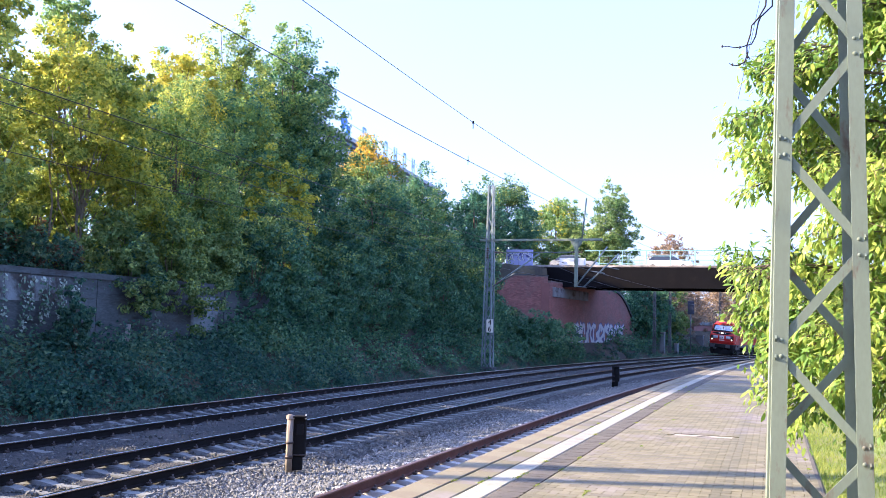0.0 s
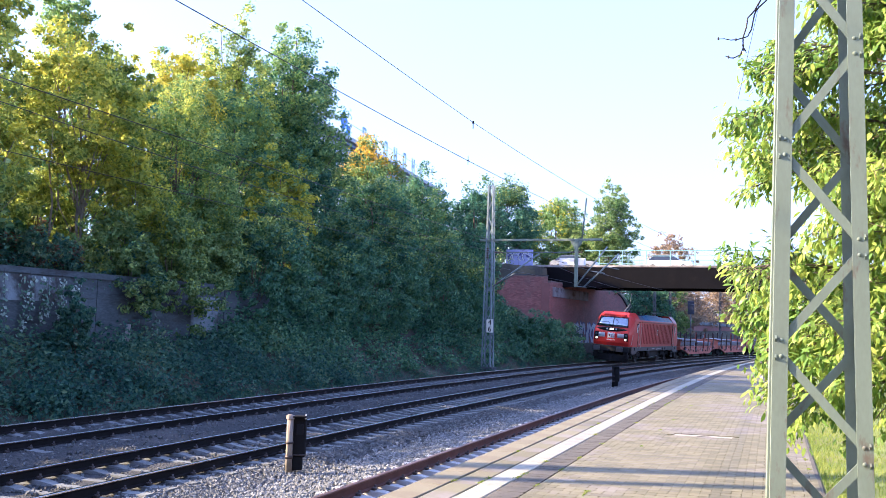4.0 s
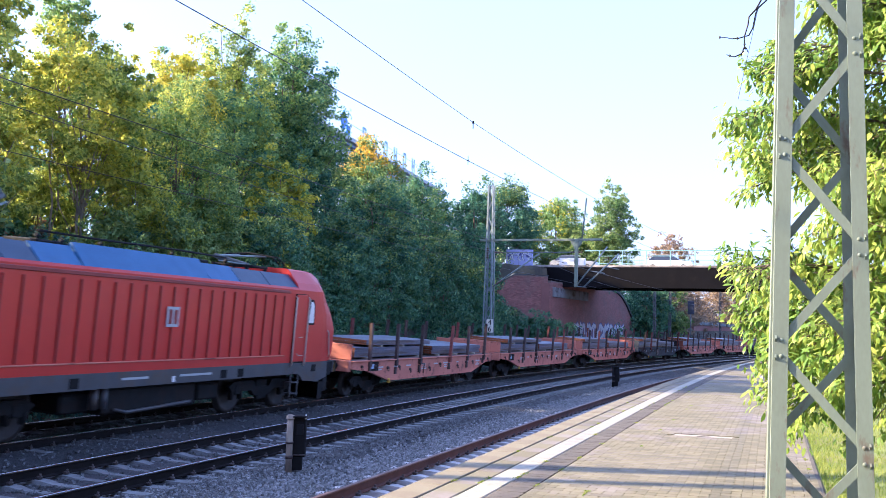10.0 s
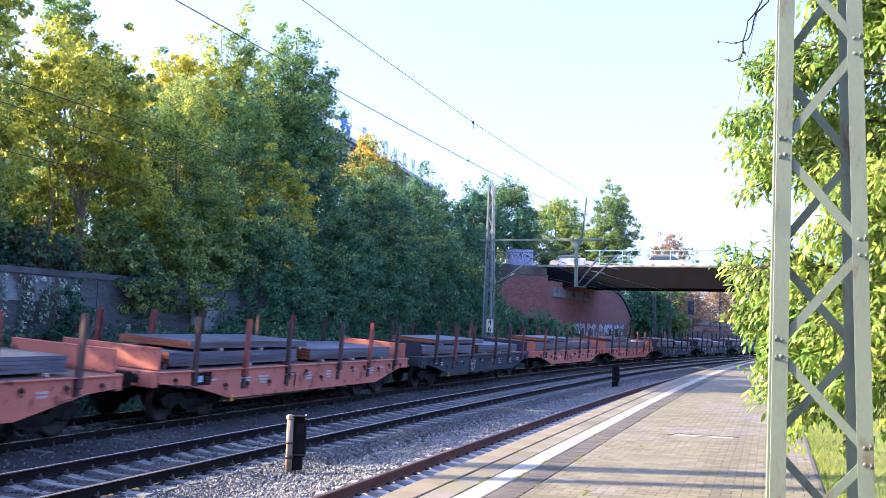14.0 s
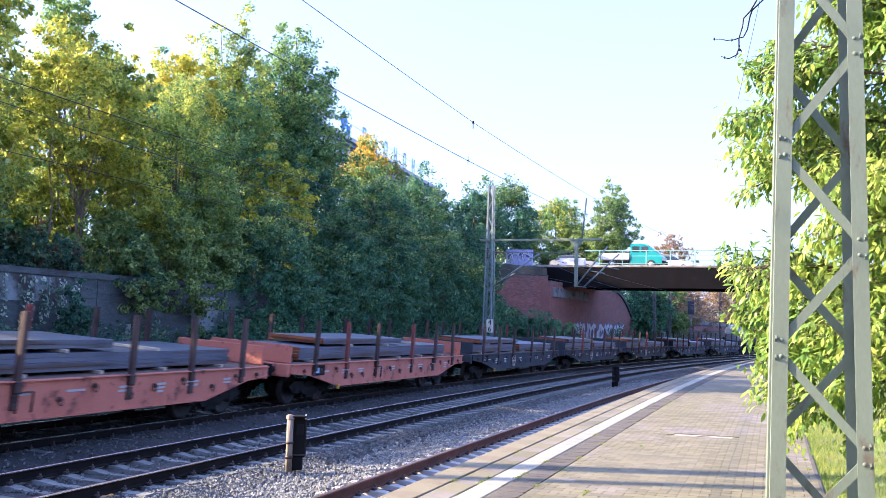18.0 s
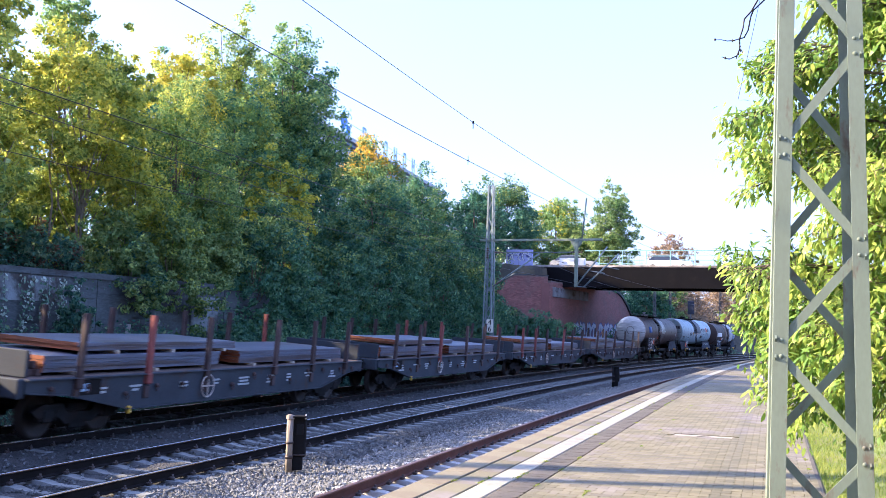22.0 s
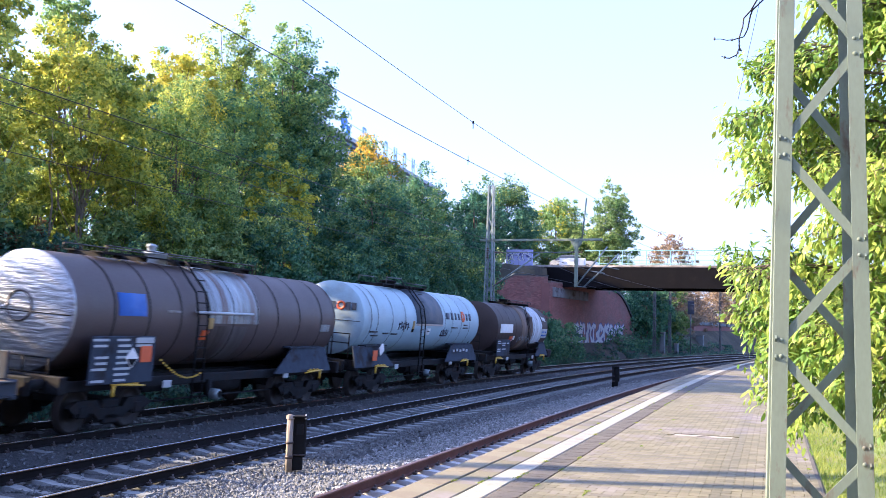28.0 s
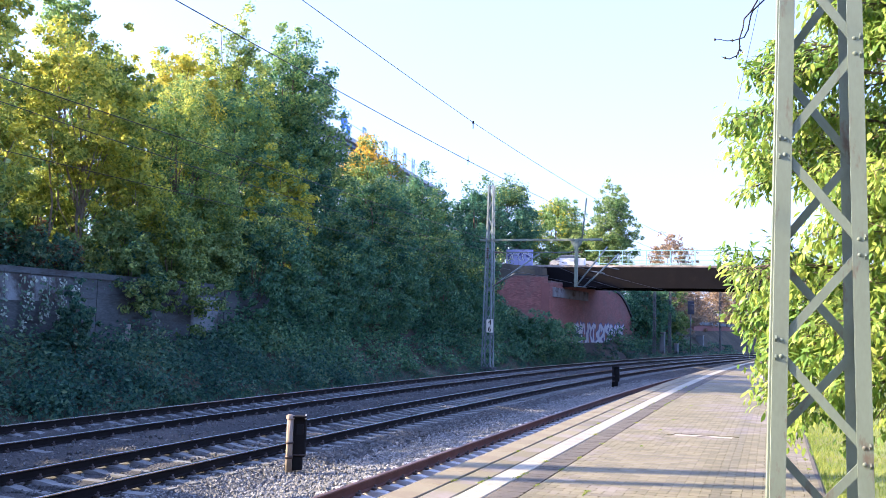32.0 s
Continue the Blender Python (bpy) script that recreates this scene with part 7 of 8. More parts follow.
    for y in (-1, 1):
        k = Kit()
        if kind != 3:
            for e in (-.2, .2):
                k.tube([(lx + e, y * 1.34, .55), (lx + e, y * 1.34, zc), (lx + e, y * 1.2, zc + .6), (lx + e, y * .55, zt + .12)], .024, 6)
            for i in range(12):
                z = .7 + i * .26
                yy = 1.34 if z < zc else 1.34 - .32 * ((z - zc) / 1.2) ** 1.7
                k.tube([(lx - .2, y * yy, z), (lx + .2, y * yy, z)], .016, 5)
        else:
            for e in (-.35, -.1):
                k.tube([(lx + e, y * 1.3, 1.0), (lx + e, y * 1.3, zc), (lx + e, y * .9, zt)], .02, 6)
        part("ladder", k, M["under"], t, "dark side ladder")
    w0, w1 = {1: (X(207.9), X(201.6)), 2: (X(221.3), X(217.0)), 3: (X(236.7), X(232.4))}[kind]
    k = Kit()
    for y in (-.35, .35):
        k.box(((w0 + w1) / 2, y, zt + .1), (w1 - w0, .28, .03))
    for x in np.linspace(w0 + .1, w1 - .1, 5):
        k.box((x, 0, zt + .04), (.05, .9, .1))
    part("walkway", k, M["under"], t, "roof walkway grating")
    k = Kit()
    for y in (-.55, .55):
        if kind == 2:
            k.tube([(w1 - .1, y, zt + .1), (w1 - .15, y, zt + .34), (w1 - 1.5, y, zt + .34), (w1 - 1.9, y, zt + .1)], .022, 6)
            k.tube([(w0 + .1, y, zt + .1), (w0 + .15, y, zt + .2), (w1 - 2.0, y, zt + .22)], .02, 6)
        else:
            k.tube([(w0 + .05, y, zt + .1), (w0 + .05, y, zt + .22), (w1 - .05, y, zt + .24), (w1 - .05, y, zt + .1)], .016, 6)
            for x in np.linspace(w0 + .6, w1 - .6, 4):
                k.tube([(x, y, zt + .1), (x, y, zt + .22)], .014, 5)
    part("walkway_rail", k, M["fastening"] if kind != 2 else M["loco_grey"], t, "folding walkway rail")
    mx = X({1: 204.2, 2: 218.6, 3: 233.6}[kind])
    part("manhole", Kit().lathe([(.26, zt - .05), (.26, zt + .2), (.3, zt + .21), (.3, zt + .25), (.1, zt + .28), (0, zt + .29)], 2, 18, None, (mx, 0, 0)), M["pale_grey"] if kind == 1 else M["under"], t)
    if kind == 1:
        part("valve", Kit().lathe([(.1, zt + .26), (.1, zt + .36), (.12, zt + .37), (.12, zt + .43), (.0, zt + .45)], 2, 14, None, (mx + .2, 0, 0)), M["pale_grey"], t, "pale steel valve")
    u = Kit()
    u.tube([(-1.6, .4, .72), (.2, .4, .72)], .2, 14)
    u.tube([(lx - .9, 1.1, .95), (lx - .9, 1.1, .6), (lx - .9, 1.25, .52)], .07, 8)
    u.tube([(.6, .9, 1.0), (.6, .95, .55)], .05, 8)
    u.box((1.2, -.4, .7), (.9, .5, .35), None, .04)
    u.tube([(-half + 1, .8, .5), (half - 1, .8, .5)], .025, 6)
    part("air_reservoir", u, M["under"], t)
    part("outlet_valve", Kit().lathe([(.09, -.12), (.13, -.1), (.13, .1), (.09, .12)], 1, 12, None, (lx - .9, 1.3, .62)), M["mast_grey"], t, "blue-grey outlet valve")
    if kind == 1:
        ch = Kit()
        for i in range(16):
            f2 = i / 15
            ch.box((X(202.75) - 1.6 * f2, 1.42, 1.5 - .42 * math.sin(f2 * 2.2)), (.065, .02, .035))
        part("chain", ch, M["yellow"], t, "yellow and black chain")
    if kind == 3:
        for y in (-.8, .8):
            part("tail_board", Kit().box((-L / 2 + .35, y, 1.72), (.03, .2, .2), None, .004), M["white_paint"], t, "small white tail board")
        part("end_beam", Kit().box((-L / 2 + .4, 0, 1.1), (.9, 2.5, .4), None, .03), M["under"], t)
    return t


# ================= motion of the train =================
SPEED, FRONT0 = 10.748, 106.16        # metres a second; s of the front buffers at the start
VEHICLES = []                         # (thing, distance of its middle behind the front, half the pivot distance, own offset pose)


def build_train():
    loco = build_loco()
    VEHICLES.append((loco, 9.45, 5.22, None))
    reds = (1, 1, 1, 0, 1, 1, 0, 0, 0, 0, 0)
    for i, red in enumerate(reds):
        mid = 18.9 + WAGON * (i + .5)
        w = build_flat(bool(red), 40 + i)
        VEHICLES.append((w, mid, 5.55, None))
        for ob, m in load_for(70 + i, i in (4, 5)):
            VEHICLES.append((ob, mid, 5.55, m))
    for kind in (1, 2, 3):
        VEHICLES.append((build_tank(kind), TANKS[kind][1], TANKS[kind][2], None))


def vehicle_pose(s_mid, half):
    """Rigid vehicle standing with its two pivots on the far track."""
    a, b = on(s_mid - half, FAR), on(s_mid + half, FAR)
    c = (a + b) / 2
    d = a - b
    yaw = math.degrees(math.atan2(d.y, d.x))
    return pose(c.x, c.y, CANT_FAR / 2, 0, 0, yaw) @ pose(0, 0, 0, -math.degrees(math.atan2(CANT_FAR, 1.505)), 0, 0)


def train_rows(mid, half, own, times):
    rows = []
    for t in times:
        m = vehicle_pose(FRONT0 + mid - SPEED * t, half)
        rows.append((t, m @ own if own is not None else m))
    return rows
# ================= plants =================
def leaf_cloud(centres, normals, size, rng, aspect=0.5, spread=0.6, droop=0.0):
    """Folded leaves of four points each, as arrays."""
    n = len(centres)
    up = normals + rng.normal(0, spread, (n, 3))
    up /= np.linalg.norm(up, axis=1)[:, None] + 1e-9
    d = rng.normal(0, 1, (n, 3))
    d[:, 2] -= droop
    d -= up * np.sum(d * up, 1)[:, None]
    d /= np.linalg.norm(d, axis=1)[:, None] + 1e-9
    w = np.cross(up, d)
    L = (size * (0.65 + 0.7 * rng.random(n)))[:, None]
    v = np.stack([centres - d * L * .5, centres + w * L * aspect * .5 + up * L * .07, centres + d * L * .5 - up * L * .05, centres - w * L * aspect * .5 + up * L * .07], 1)
    f = np.arange(4 * n).reshape(n, 4)
    return v.reshape(-1, 3), np.concatenate([f[:, [0, 1, 2]], f[:, [0, 2, 3]]])


def crown_points(rng, n_clump, per, r, h, lean=(0, 0), shell=0.55, clump=0.13, bottom=0.25, lobes=5):
    """Points of an uneven crown, gathered in clumps, and their outward directions."""
    c = rng.normal(0, 1, (n_clump, 3))
    c /= np.linalg.norm(c, axis=1)[:, None]
    c[:, 2] = np.where(c[:, 2] < 0, c[:, 2] * (0.5 + bottom), c[:, 2])
    rad = shell + (1 - shell) * rng.random(n_clump) ** 0.6
    ph = rng.random(lobes) * 6.283
    th = np.arctan2(c[:, 1], c[:, 0])
    lump = 1 + sum(0.085 * np.sin((k + 2) * th + ph[k] + 3.1 * c[:, 2]) for k in range(lobes)) + rng.normal(0, .06, n_clump)
    taper = 1 - 0.25 * np.clip(c[:, 2], 0, 1)
    p = c * (rad * lump)[:, None] * np.array([r, r, h / 2])
    p[:, :2] *= taper[:, None]
    p[:, 2] += h / 2
    p[:, 0] += lean[0] * p[:, 2]
    p[:, 1] += lean[1] * p[:, 2]
    size = clump * r * (0.6 + 0.8 * rng.random(n_clump))
    e = rng.normal(0, 1, (n_clump * per, 3))
    e *= (.35 + .65 * rng.random((n_clump * per, 1))) * 1.5 / np.linalg.norm(e, axis=1)[:, None]
    q = np.repeat(p, per, 0) + e * np.repeat(size, per)[:, None] * np.array([1, 1, .7])
    nrm = np.repeat(c, per, 0) * .3 + e * .75 + np.array([0, 0, .45])
    return p, q, nrm


def tree(name, label, xy, z0, z1, r, leaf, seed, clumps=130, per=90, size=0.19, trunk=0.16, crown_from=0.3, bark="bark", lean=(0, 0), stems=1, shell=.55, aspect=.55, droop=.2, spread=.7, group="", extra=None, clump=.135):
    rng = np.random.default_rng(seed)
    t = thing(name, label, "tree" if "tree" in name else "bush", pose(xy[0], xy[1], z0), group)
    H = z1 - z0
    cz, ch = H * crown_from, H * (1 - crown_from)
    clumps2, per, clump = clumps * 2, per // 2, clump * .76      # many small sprays
    p, q, nrm = crown_points(rng, clumps2, per, r, ch, lean, shell, clump)
    p, q = p + np.array([0, 0, cz]), q + np.array([0, 0, cz])
    v, f = leaf_cloud(q, nrm, np.full(len(q), size), rng, aspect, spread, droop)
    cr = part("crown", fast_mesh("crown", v, f), LEAF[leaf], t)
    if extra:
        # a second tone on part of the crown
        leaf2, share, top = extra
        m = int(len(p) * share)
        sel = np.argsort(-p[:, 2] if top else rng.random(len(p)))[:m]
        q2 = np.repeat(p[sel], per, 0) + np.clip(rng.normal(0, 1, (m * per, 3)), -1.5, 1.5) * clump * r * .9 + np.array([0, 0, .08])
        v, f = leaf_cloud(q2, np.tile([0, 0, 1.0], (len(q2), 1)), np.full(len(q2), size), rng, aspect, spread, droop)
        part("tip_foliage", fast_mesh("tip_foliage", v, f), LEAF[leaf2], t, "yellowing leaves")
    # trunk and limbs
    for k in range(stems):
        a = rng.random() * 6.283
        b = Vector((math.cos(a), math.sin(a), 0)) * (.25 * (stems > 1)) * trunk * 8
        top = Vector((lean[0] * H * .8 + b.x * 2.2, lean[1] * H * .8 + b.y * 2.2, H * .8))
        pts = [b + (top - b) * f + Vector((rng.normal(0, .04 * H * .3), rng.normal(0, .04 * H * .3), 0)) * (f > 0) for f in np.linspace(0, 1, 7)]
        pts[0].z -= .4
        part("trunk", Kit().tube(pts, trunk, 8, None, True, trunk * .2), M[bark], t)
        kit = Kit()
        for i in range(max(5, clumps // (9 * stems))):
            e = Vector(p[int(rng.integers(len(p)))])
            f = min(max((e.z / H) * .62, .16 + .55 * max(crown_from, 0)), .78)
            o = pts[0] + (top - pts[0]) * f
            o = pts[int(f * 6)]
            mid = o + (e - o) * .55 + Vector((0, 0, .08 * (e - o).length))
            kit.tube([o, mid, e], trunk * .36, 5, None, False, trunk * .07)
        part("branchwork", kit, M[bark], t)
    return t


def leaf_field(name, label, pts, nrm, size, leaf, seed, aspect=.6, spread=.6, category="undergrowth"):
    rng = np.random.default_rng(seed)
    v, f = leaf_cloud(pts, nrm, size, rng, aspect, spread, .1)
    return solo(name, fast_mesh(name, v, f), LEAF[leaf], label, category, "stuff")


def hummocks(seed, n, s_rng, off_rng, per, r, lift):
    """Leaf points gathered in low bushy mounds over the bank."""
    rng = np.random.default_rng(seed)
    s = s_rng[0] + (s_rng[1] - s_rng[0]) * rng.random(n)
    o = off_rng[0] + (off_rng[1] - off_rng[0]) * rng.random(n)
    z = ground_height(s, o)
    x, y = ons(s, o)
    rr = r * (.5 + rng.random(n))
    d = rng.normal(0, 1, (n * per, 3))
    d /= np.linalg.norm(d, axis=1)[:, None]
    d[:, 2] = np.abs(d[:, 2])
    rad = (0.55 + .5 * rng.random(n * per))[:, None]
    c = np.repeat(np.stack([x, y, z], 1), per, 0)
    p = c + d * rad * np.repeat(rr, per)[:, None] * np.array([1, 1, lift])
    return p, d * .8 + np.array([0, 0, .4])


def build_plants():
    P = lambda s, off: tuple(on(s, off).to_2d())
    T = tree
    # --- bank above the wall, from near to far ---
    T("tree", "tall yellow-green ash-like tree above the old wall", P(13.1, 19.0), 3.4, 15.2, 2.7, "golden", 21, 230, 80, .19, .1, .24, stems=4, bark="bark_pale", extra=("yellow", .35, False), clump=.11)
    T("tree", "low spreading golden-green tree with thin pale stems", P(13.0, 17.2), 3.4, 9.0, 1.9, "golden", 71, 60, 70, .17, .05, .15, stems=5, bark="bark_pale", shell=.2, clump=.11)
    T("tree", "thin-crowned young ash with sparse green leaves", P(18.0, 18.4), 3.4, 14.2, 1.25, "fresh", 63, 26, 70, .17, .05, .76, stems=2, bark="bark_pale", shell=.1, clump=.2)
    T("tree", "light yellow-green tree with thin pale stems", P(18.2, 17.6), 3.4, 12.6, 2.9, "golden", 22, 250, 105, .165, .06, .3, stems=5, bark="bark_pale", shell=.42, extra=("yellow", .22, False), clump=.1)
    T("tree", "yellowing maple above the old wall", P(11.9, 15.8), 3.4, 8.8, 1.45, "golden", 23, 80, 80, .15, .07, .12, stems=3, bark="bark_pale", extra=("yellow", .3, False))
    T("tree", "broad olive-green tree hanging over the wall", P(22.6, 16.4), 2.6, 11.8, 2.45, "fresh", 24, 270, 130, .115, .13, -.02, stems=2, extra=("mixed", .45, False), clump=.115)
    T("tree", "yellow-crowned tree behind the others", P(29.5, 22.0), 4.5, 15.5, 2.5, "yellow", 25, 170, 90, .2, .15, .3)
    T("tree", "slender tall green poplar-like tree", P(34.5, 22.0), 4.5, 18.3, 2.5, "mixed", 26, 260, 90, .18, .17, .2, shell=.15, extra=("fresh", .3, False))
    T("tree", "tall dense dark green tree on the bank", P(39.1, 21.3), 4.6, 19.0, 3.55, "fresh", 27, 330, 90, .2, .22, .1, shell=.3, extra=("dark", .5, False), clump=.115)
    T("tree", "tall green tree beside the dark one", P(31.5, 20.0), 4.5, 13.6, 2.6, "fresh", 28, 120, 80, .2, .16, .15, extra=("dark", .3, False))
    T("tree", "small yellow-green maple on the slope", P(30.6, 16.6), 3.9, 10.4, 1.75, "yellow", 29, 110, 80, .18, .1, .05, extra=("fresh", .3, False), shell=.35)
    T("tree", "dark green tree with an orange top", P(48.4, 21.0), 4.6, 13.9, 3.4, "olive", 30, 210, 90, .22, .18, .02, extra=("orange", .1, True))
    T("tree", "dark ivy-covered tree on the slope", P(44.5, 18.5), 3.8, 11.4, 3.0, "dark", 31, 190, 90, .19, .16, -.05, extra=("olive", .2, False))
    T("tree", "dark green tree on the slope", P(54.0, 19.5), 4.0, 12.8, 3.3, "dark", 32, 170, 90, .2, .16, -.05, extra=("olive", .3, False))
    T("tree", "low dark green tree beside the mast", P(57.0, 17.2), 3.4, 10.2, 2.8, "dark", 33, 150, 80, .2, .14, -.08)
    # added below the treeline to cast shade on the bridge girder
    T("tree", "tall dark tree beside the road, added to shade the bridge", (-3.5, 83.5), 7.0, 14.2, 3.8, "dark", 59, 170, 80, .28, .2, .05)
    T("tree", "dark tree at the head of the bridge", (2.6, 85.5), 7.0, 14.0, 3.2, "dark", 57, 150, 80, .26, .2, .02)
    T("tree", "tall dark tree behind the mast", P(80.5, 24.0), 7.4, 16.6, 4.2, "dark", 34, 190, 80, .26, .2, .1, extra=("olive", .2, True))
    # stands outside the view, added to shade the cutting
    T("tree", "unseen olive tree at the edge of the cutting, added for shade", P(6.0, 19.5), 3.4, 7.4, 2.2, "mixed", 35, 90, 60, .2, .14, .12)
    T("tree", "green tree high on the bank", P(22.5, 21.5), 4.4, 13.4, 2.8, "fresh", 36, 120, 80, .2, .15, .1, extra=("yellow", .2, True))
    T("tree", "dark tree at the foot of the bank", P(36.5, 18.3), 3.6, 10.8, 2.6, "dark", 37, 150, 90, .18, .14, -.05)
    T("tree", "dark tree high on the bank", P(27.5, 21.4), 4.6, 13.0, 3.0, "dark", 41, 80, 50, .22, .16, .0)
    T("tree", "dark tree far up the bank", P(44.0, 25.0), 4.6, 12.4, 3.6, "dark", 42, 120, 70, .24, .16, .0)
    # also outside the view, only there for its shadow
    T("tree", "unseen dark tree above the old wall, added for shade", P(9.0, 23.0), 4.4, 8.6, 2.6, "dark", 43, 80, 60, .24, .16, .1)
    # ivy-clad mass along the slope
    rr = random.Random(6)
    for i, (s, off, z0, z1, r, lf) in enumerate(((25.2, 14.6, 1.2, 6.4, 1.9, "dark"), (28.0, 15.2, 1.4, 7.2, 2.2, "dark"), (31.2, 14.6, 1.0, 6.0, 2.0, "dark"), (34.4, 15.2, 1.2, 7.6, 2.3, "dark"),
                                                   (37.8, 14.8, .8, 6.6, 2.2, "dark"), (41.0, 15.4, 1.0, 8.2, 2.5, "dark"), (44.6, 14.8, .6, 6.4, 2.3, "dark"), (48.2, 15.2, .8, 7.4, 2.5, "dark"),
                                                   (52.0, 14.8, .6, 6.2, 2.3, "dark"), (55.0, 15.2, .8, 6.0, 2.2, "dark"), (23.0, 15.4, 3.0, 7.4, 1.7, "olive"), (59.5, 15.6, .8, 3.9, 1.9, "dark"))):
        T("ivy_thicket", "dark ivy and shrub thicket on the slope", P(s, off), z0, z1, r, lf, 300 + i, 130, 85, .17, .07, -.12, extra=("olive", .1, True), group="thickets on the slope")
    T("tree", "leafy tree at the top of the bank", P(15.4, 21.6), 4.6, 9.4, 1.9, "mixed", 45, 90, 70, .22, .15, .0)
    # this tree and the next are unseen and only shade the cutting
    T("tree", "unseen yellowing tree at the top of the bank, added for shade", P(12.0, 30.5), 5.0, 10.6, 3.0, "mixed", 46, 100, 60, .26, .15, .02)
    T("tree", "unseen green tree at the top of the bank, added for shade", P(21.0, 32.0), 5.0, 15.0, 3.6, "olive", 47, 100, 60, .26, .15, .02)
    for i, (s, off, z1, r) in enumerate(((14.5, 18.6, 5.6, 1.5), (17.0, 20.0, 5.7, 1.6), (19.6, 21.6, 6.0, 1.7), (22.6, 23.0, 6.4, 1.8), (12.6, 17.8, 5.4, 1.4), (26.0, 30.0, 10.6, 2.6), (29.5, 31.0, 11.0, 2.8), (22.0, 30.5, 10.4, 2.6), (18.5, 30.5, 10.2, 2.6))):
        T("bush", "dense dark shrub under the trees", P(s, off), 3.6, z1, r, "dark", 340 + i, 100, 70, .2, .05, -.1, group="shrubs under the trees")
    T("tree", "bright yellow-green maple with layered leaves", P(18.7, 15.6), 3.4, 8.0, 1.45, "golden", 56, 60, 80, .15, .05, .2, stems=3, bark="bark_pale", shell=.2, extra=("yellow", .4, False), clump=.13)
    T("bush", "dark green and brown bush on top of the wall", P(14.5, 15.9), 3.4, 5.1, 1.3, "weeds", 48, 80, 80, .12, .04, -.1, stems=3, extra=("brown", .2, False))
    T("bush", "olive bush on top of the wall", P(17.6, 15.4), 3.2, 6.0, 1.5, "olive", 49, 80, 80, .15, .04, -.1, stems=3)
    T("tree", "dark tree beside the bridge ramp", P(60.0, 19.6), 4.5, 9.6, 2.0, "dark", 58, 130, 80, .2, .12, -.05)
    T("bush", "hanging leafy bush over the wall", P(19.4, 14.5), 1.9, 6.6, 1.7, "olive", 50, 130, 90, .14, .04, -.1, stems=2, extra=("mixed", .2, False))
    T("bush", "yellow-green bush among the pale stems", P(18.6, 19.6), 3.6, 7.6, 1.9, "golden", 65, 110, 80, .18, .05, -.1)
    T("bush", "dense green bush beside the hanging tree", P(22.2, 15.2), 2.8, 7.2, 1.3, "olive", 66, 100, 80, .14, .04, -.1)
    T("bush", "leafy bush hanging over the wall edge", P(17.2, 14.4), 2.4, 5.0, 1.25, "olive", 64, 90, 90, .13, .03, -.15, stems=2, extra=("weeds", .3, False))
    # shrubs added left of the view; heights set which tracks lie in shade
    for i, (s, off, z1) in enumerate(((-14, 16.5, 7.0), (-10.5, 17.5, 6.4), (-7, 16.3, 6.9), (-3.2, 17.6, 6.2), (-.3, 16.9, 5.4), (3.5, 17.3, 8.8), (5.6, 16.7, 8.9), (7.6, 16.7, 8.7), (9.4, 17.3, 8.8), (11.0, 16.6, 7.6))):
        T("bush", "out-of-view green shrub on the wall, added to shape the sunlight", P(s, off), 3.3, z1, 2.1, "olive", 320 + i, 80, 60, .22, .06, -.1, group="shrubs on the wall")
    # --- beyond the bridge ---
    T("tree", "bright green tree behind the bridge", (14.8, 131.0), 6.0, 19.6, 4.9, "fresh", 51, 220, 90, .32, .22, .2, extra=("yellow", .2, False))
    T("tree", "tall birch with hanging twigs behind the bridge", (20.6, 121.0), 6.0, 20.3, 3.1, "olive", 52, 190, 90, .26, .16, .15, shell=.25, droop=1.5, extra=("fresh", .3, False))
    T("tree", "green tree beside the birch", (17.6, 126.0), 6.0, 15.4, 3.4, "olive", 53, 130, 80, .32, .18, .15)
    T("tree", "distant tree in brown autumn leaf", (39.3, 171.0), 5.0, 19.6, 4.4, "rust", 54, 120, 50, .4, .2, .25)
    for i, (x, y, h, r, lf) in enumerate(((24, 118, 7.5, 4, "dark"), (29, 128, 8.5, 4, "rust"), (33, 138, 9, 4.5, "rust"), (36, 147, 8, 4, "rust"), (42, 158, 11, 5, "rust"), (49, 160, 11, 5, "olive"),
                                         (26, 140, 10, 5, "dark"), (56, 166, 12, 5, "dark"), (20, 108, 6, 3, "dark"), (63, 158, 11, 5, "olive"), (70, 150, 10, 5, "dark"), (34, 168, 12, 5, "dark"), (43, 154, 9.5, 4, "rust"), (50, 163, 10.5, 4.5, "rust"), (58, 172, 10.5, 4.5, "dark"))):
        T("tree", "shaded tree beyond the bridge", (x, y), .5, h, r, lf, 60 + i, 90, 50, .38, .16, .02, group="trees beyond the bridge")
    # row added to keep sun off the train; tops hidden by the bridge
    for i, (s, off, z1, r) in enumerate(((96.5, 13.8, 8.6, 2.4), (101.0, 14.6, 9.2, 2.7), (105.5, 13.9, 8.8, 2.5), (110.0, 14.8, 9.4, 2.8), (115.0, 16.6, 9.6, 2.6), (120.5, 18.6, 10.2, 2.8), (126.5, 18.6, 10.2, 2.8))):
        T("tree", "lineside tree beyond the bridge, added to shade the train", P(s, off), .3, z1, r, ("dark", "dark", "olive", "rust", "rust", "olive", "rust")[i], 130 + i, 70, 60, .3, .12, .04, group="lineside trees beyond the bridge")
    # --- bushes ---
    T("ivy_bush", "rounded dark ivy bush by the abutment", P(59.5, 12.6), .2, 3.5, 2.3, "dark", 80, 110, 80, .17, .06, -.2)
    T("ivy_bush", "dark ivy bush under the wing wall", P(64.0, 12.6), .2, 3.1, 2.4, "dark", 81, 100, 80, .17, .06, -.2)
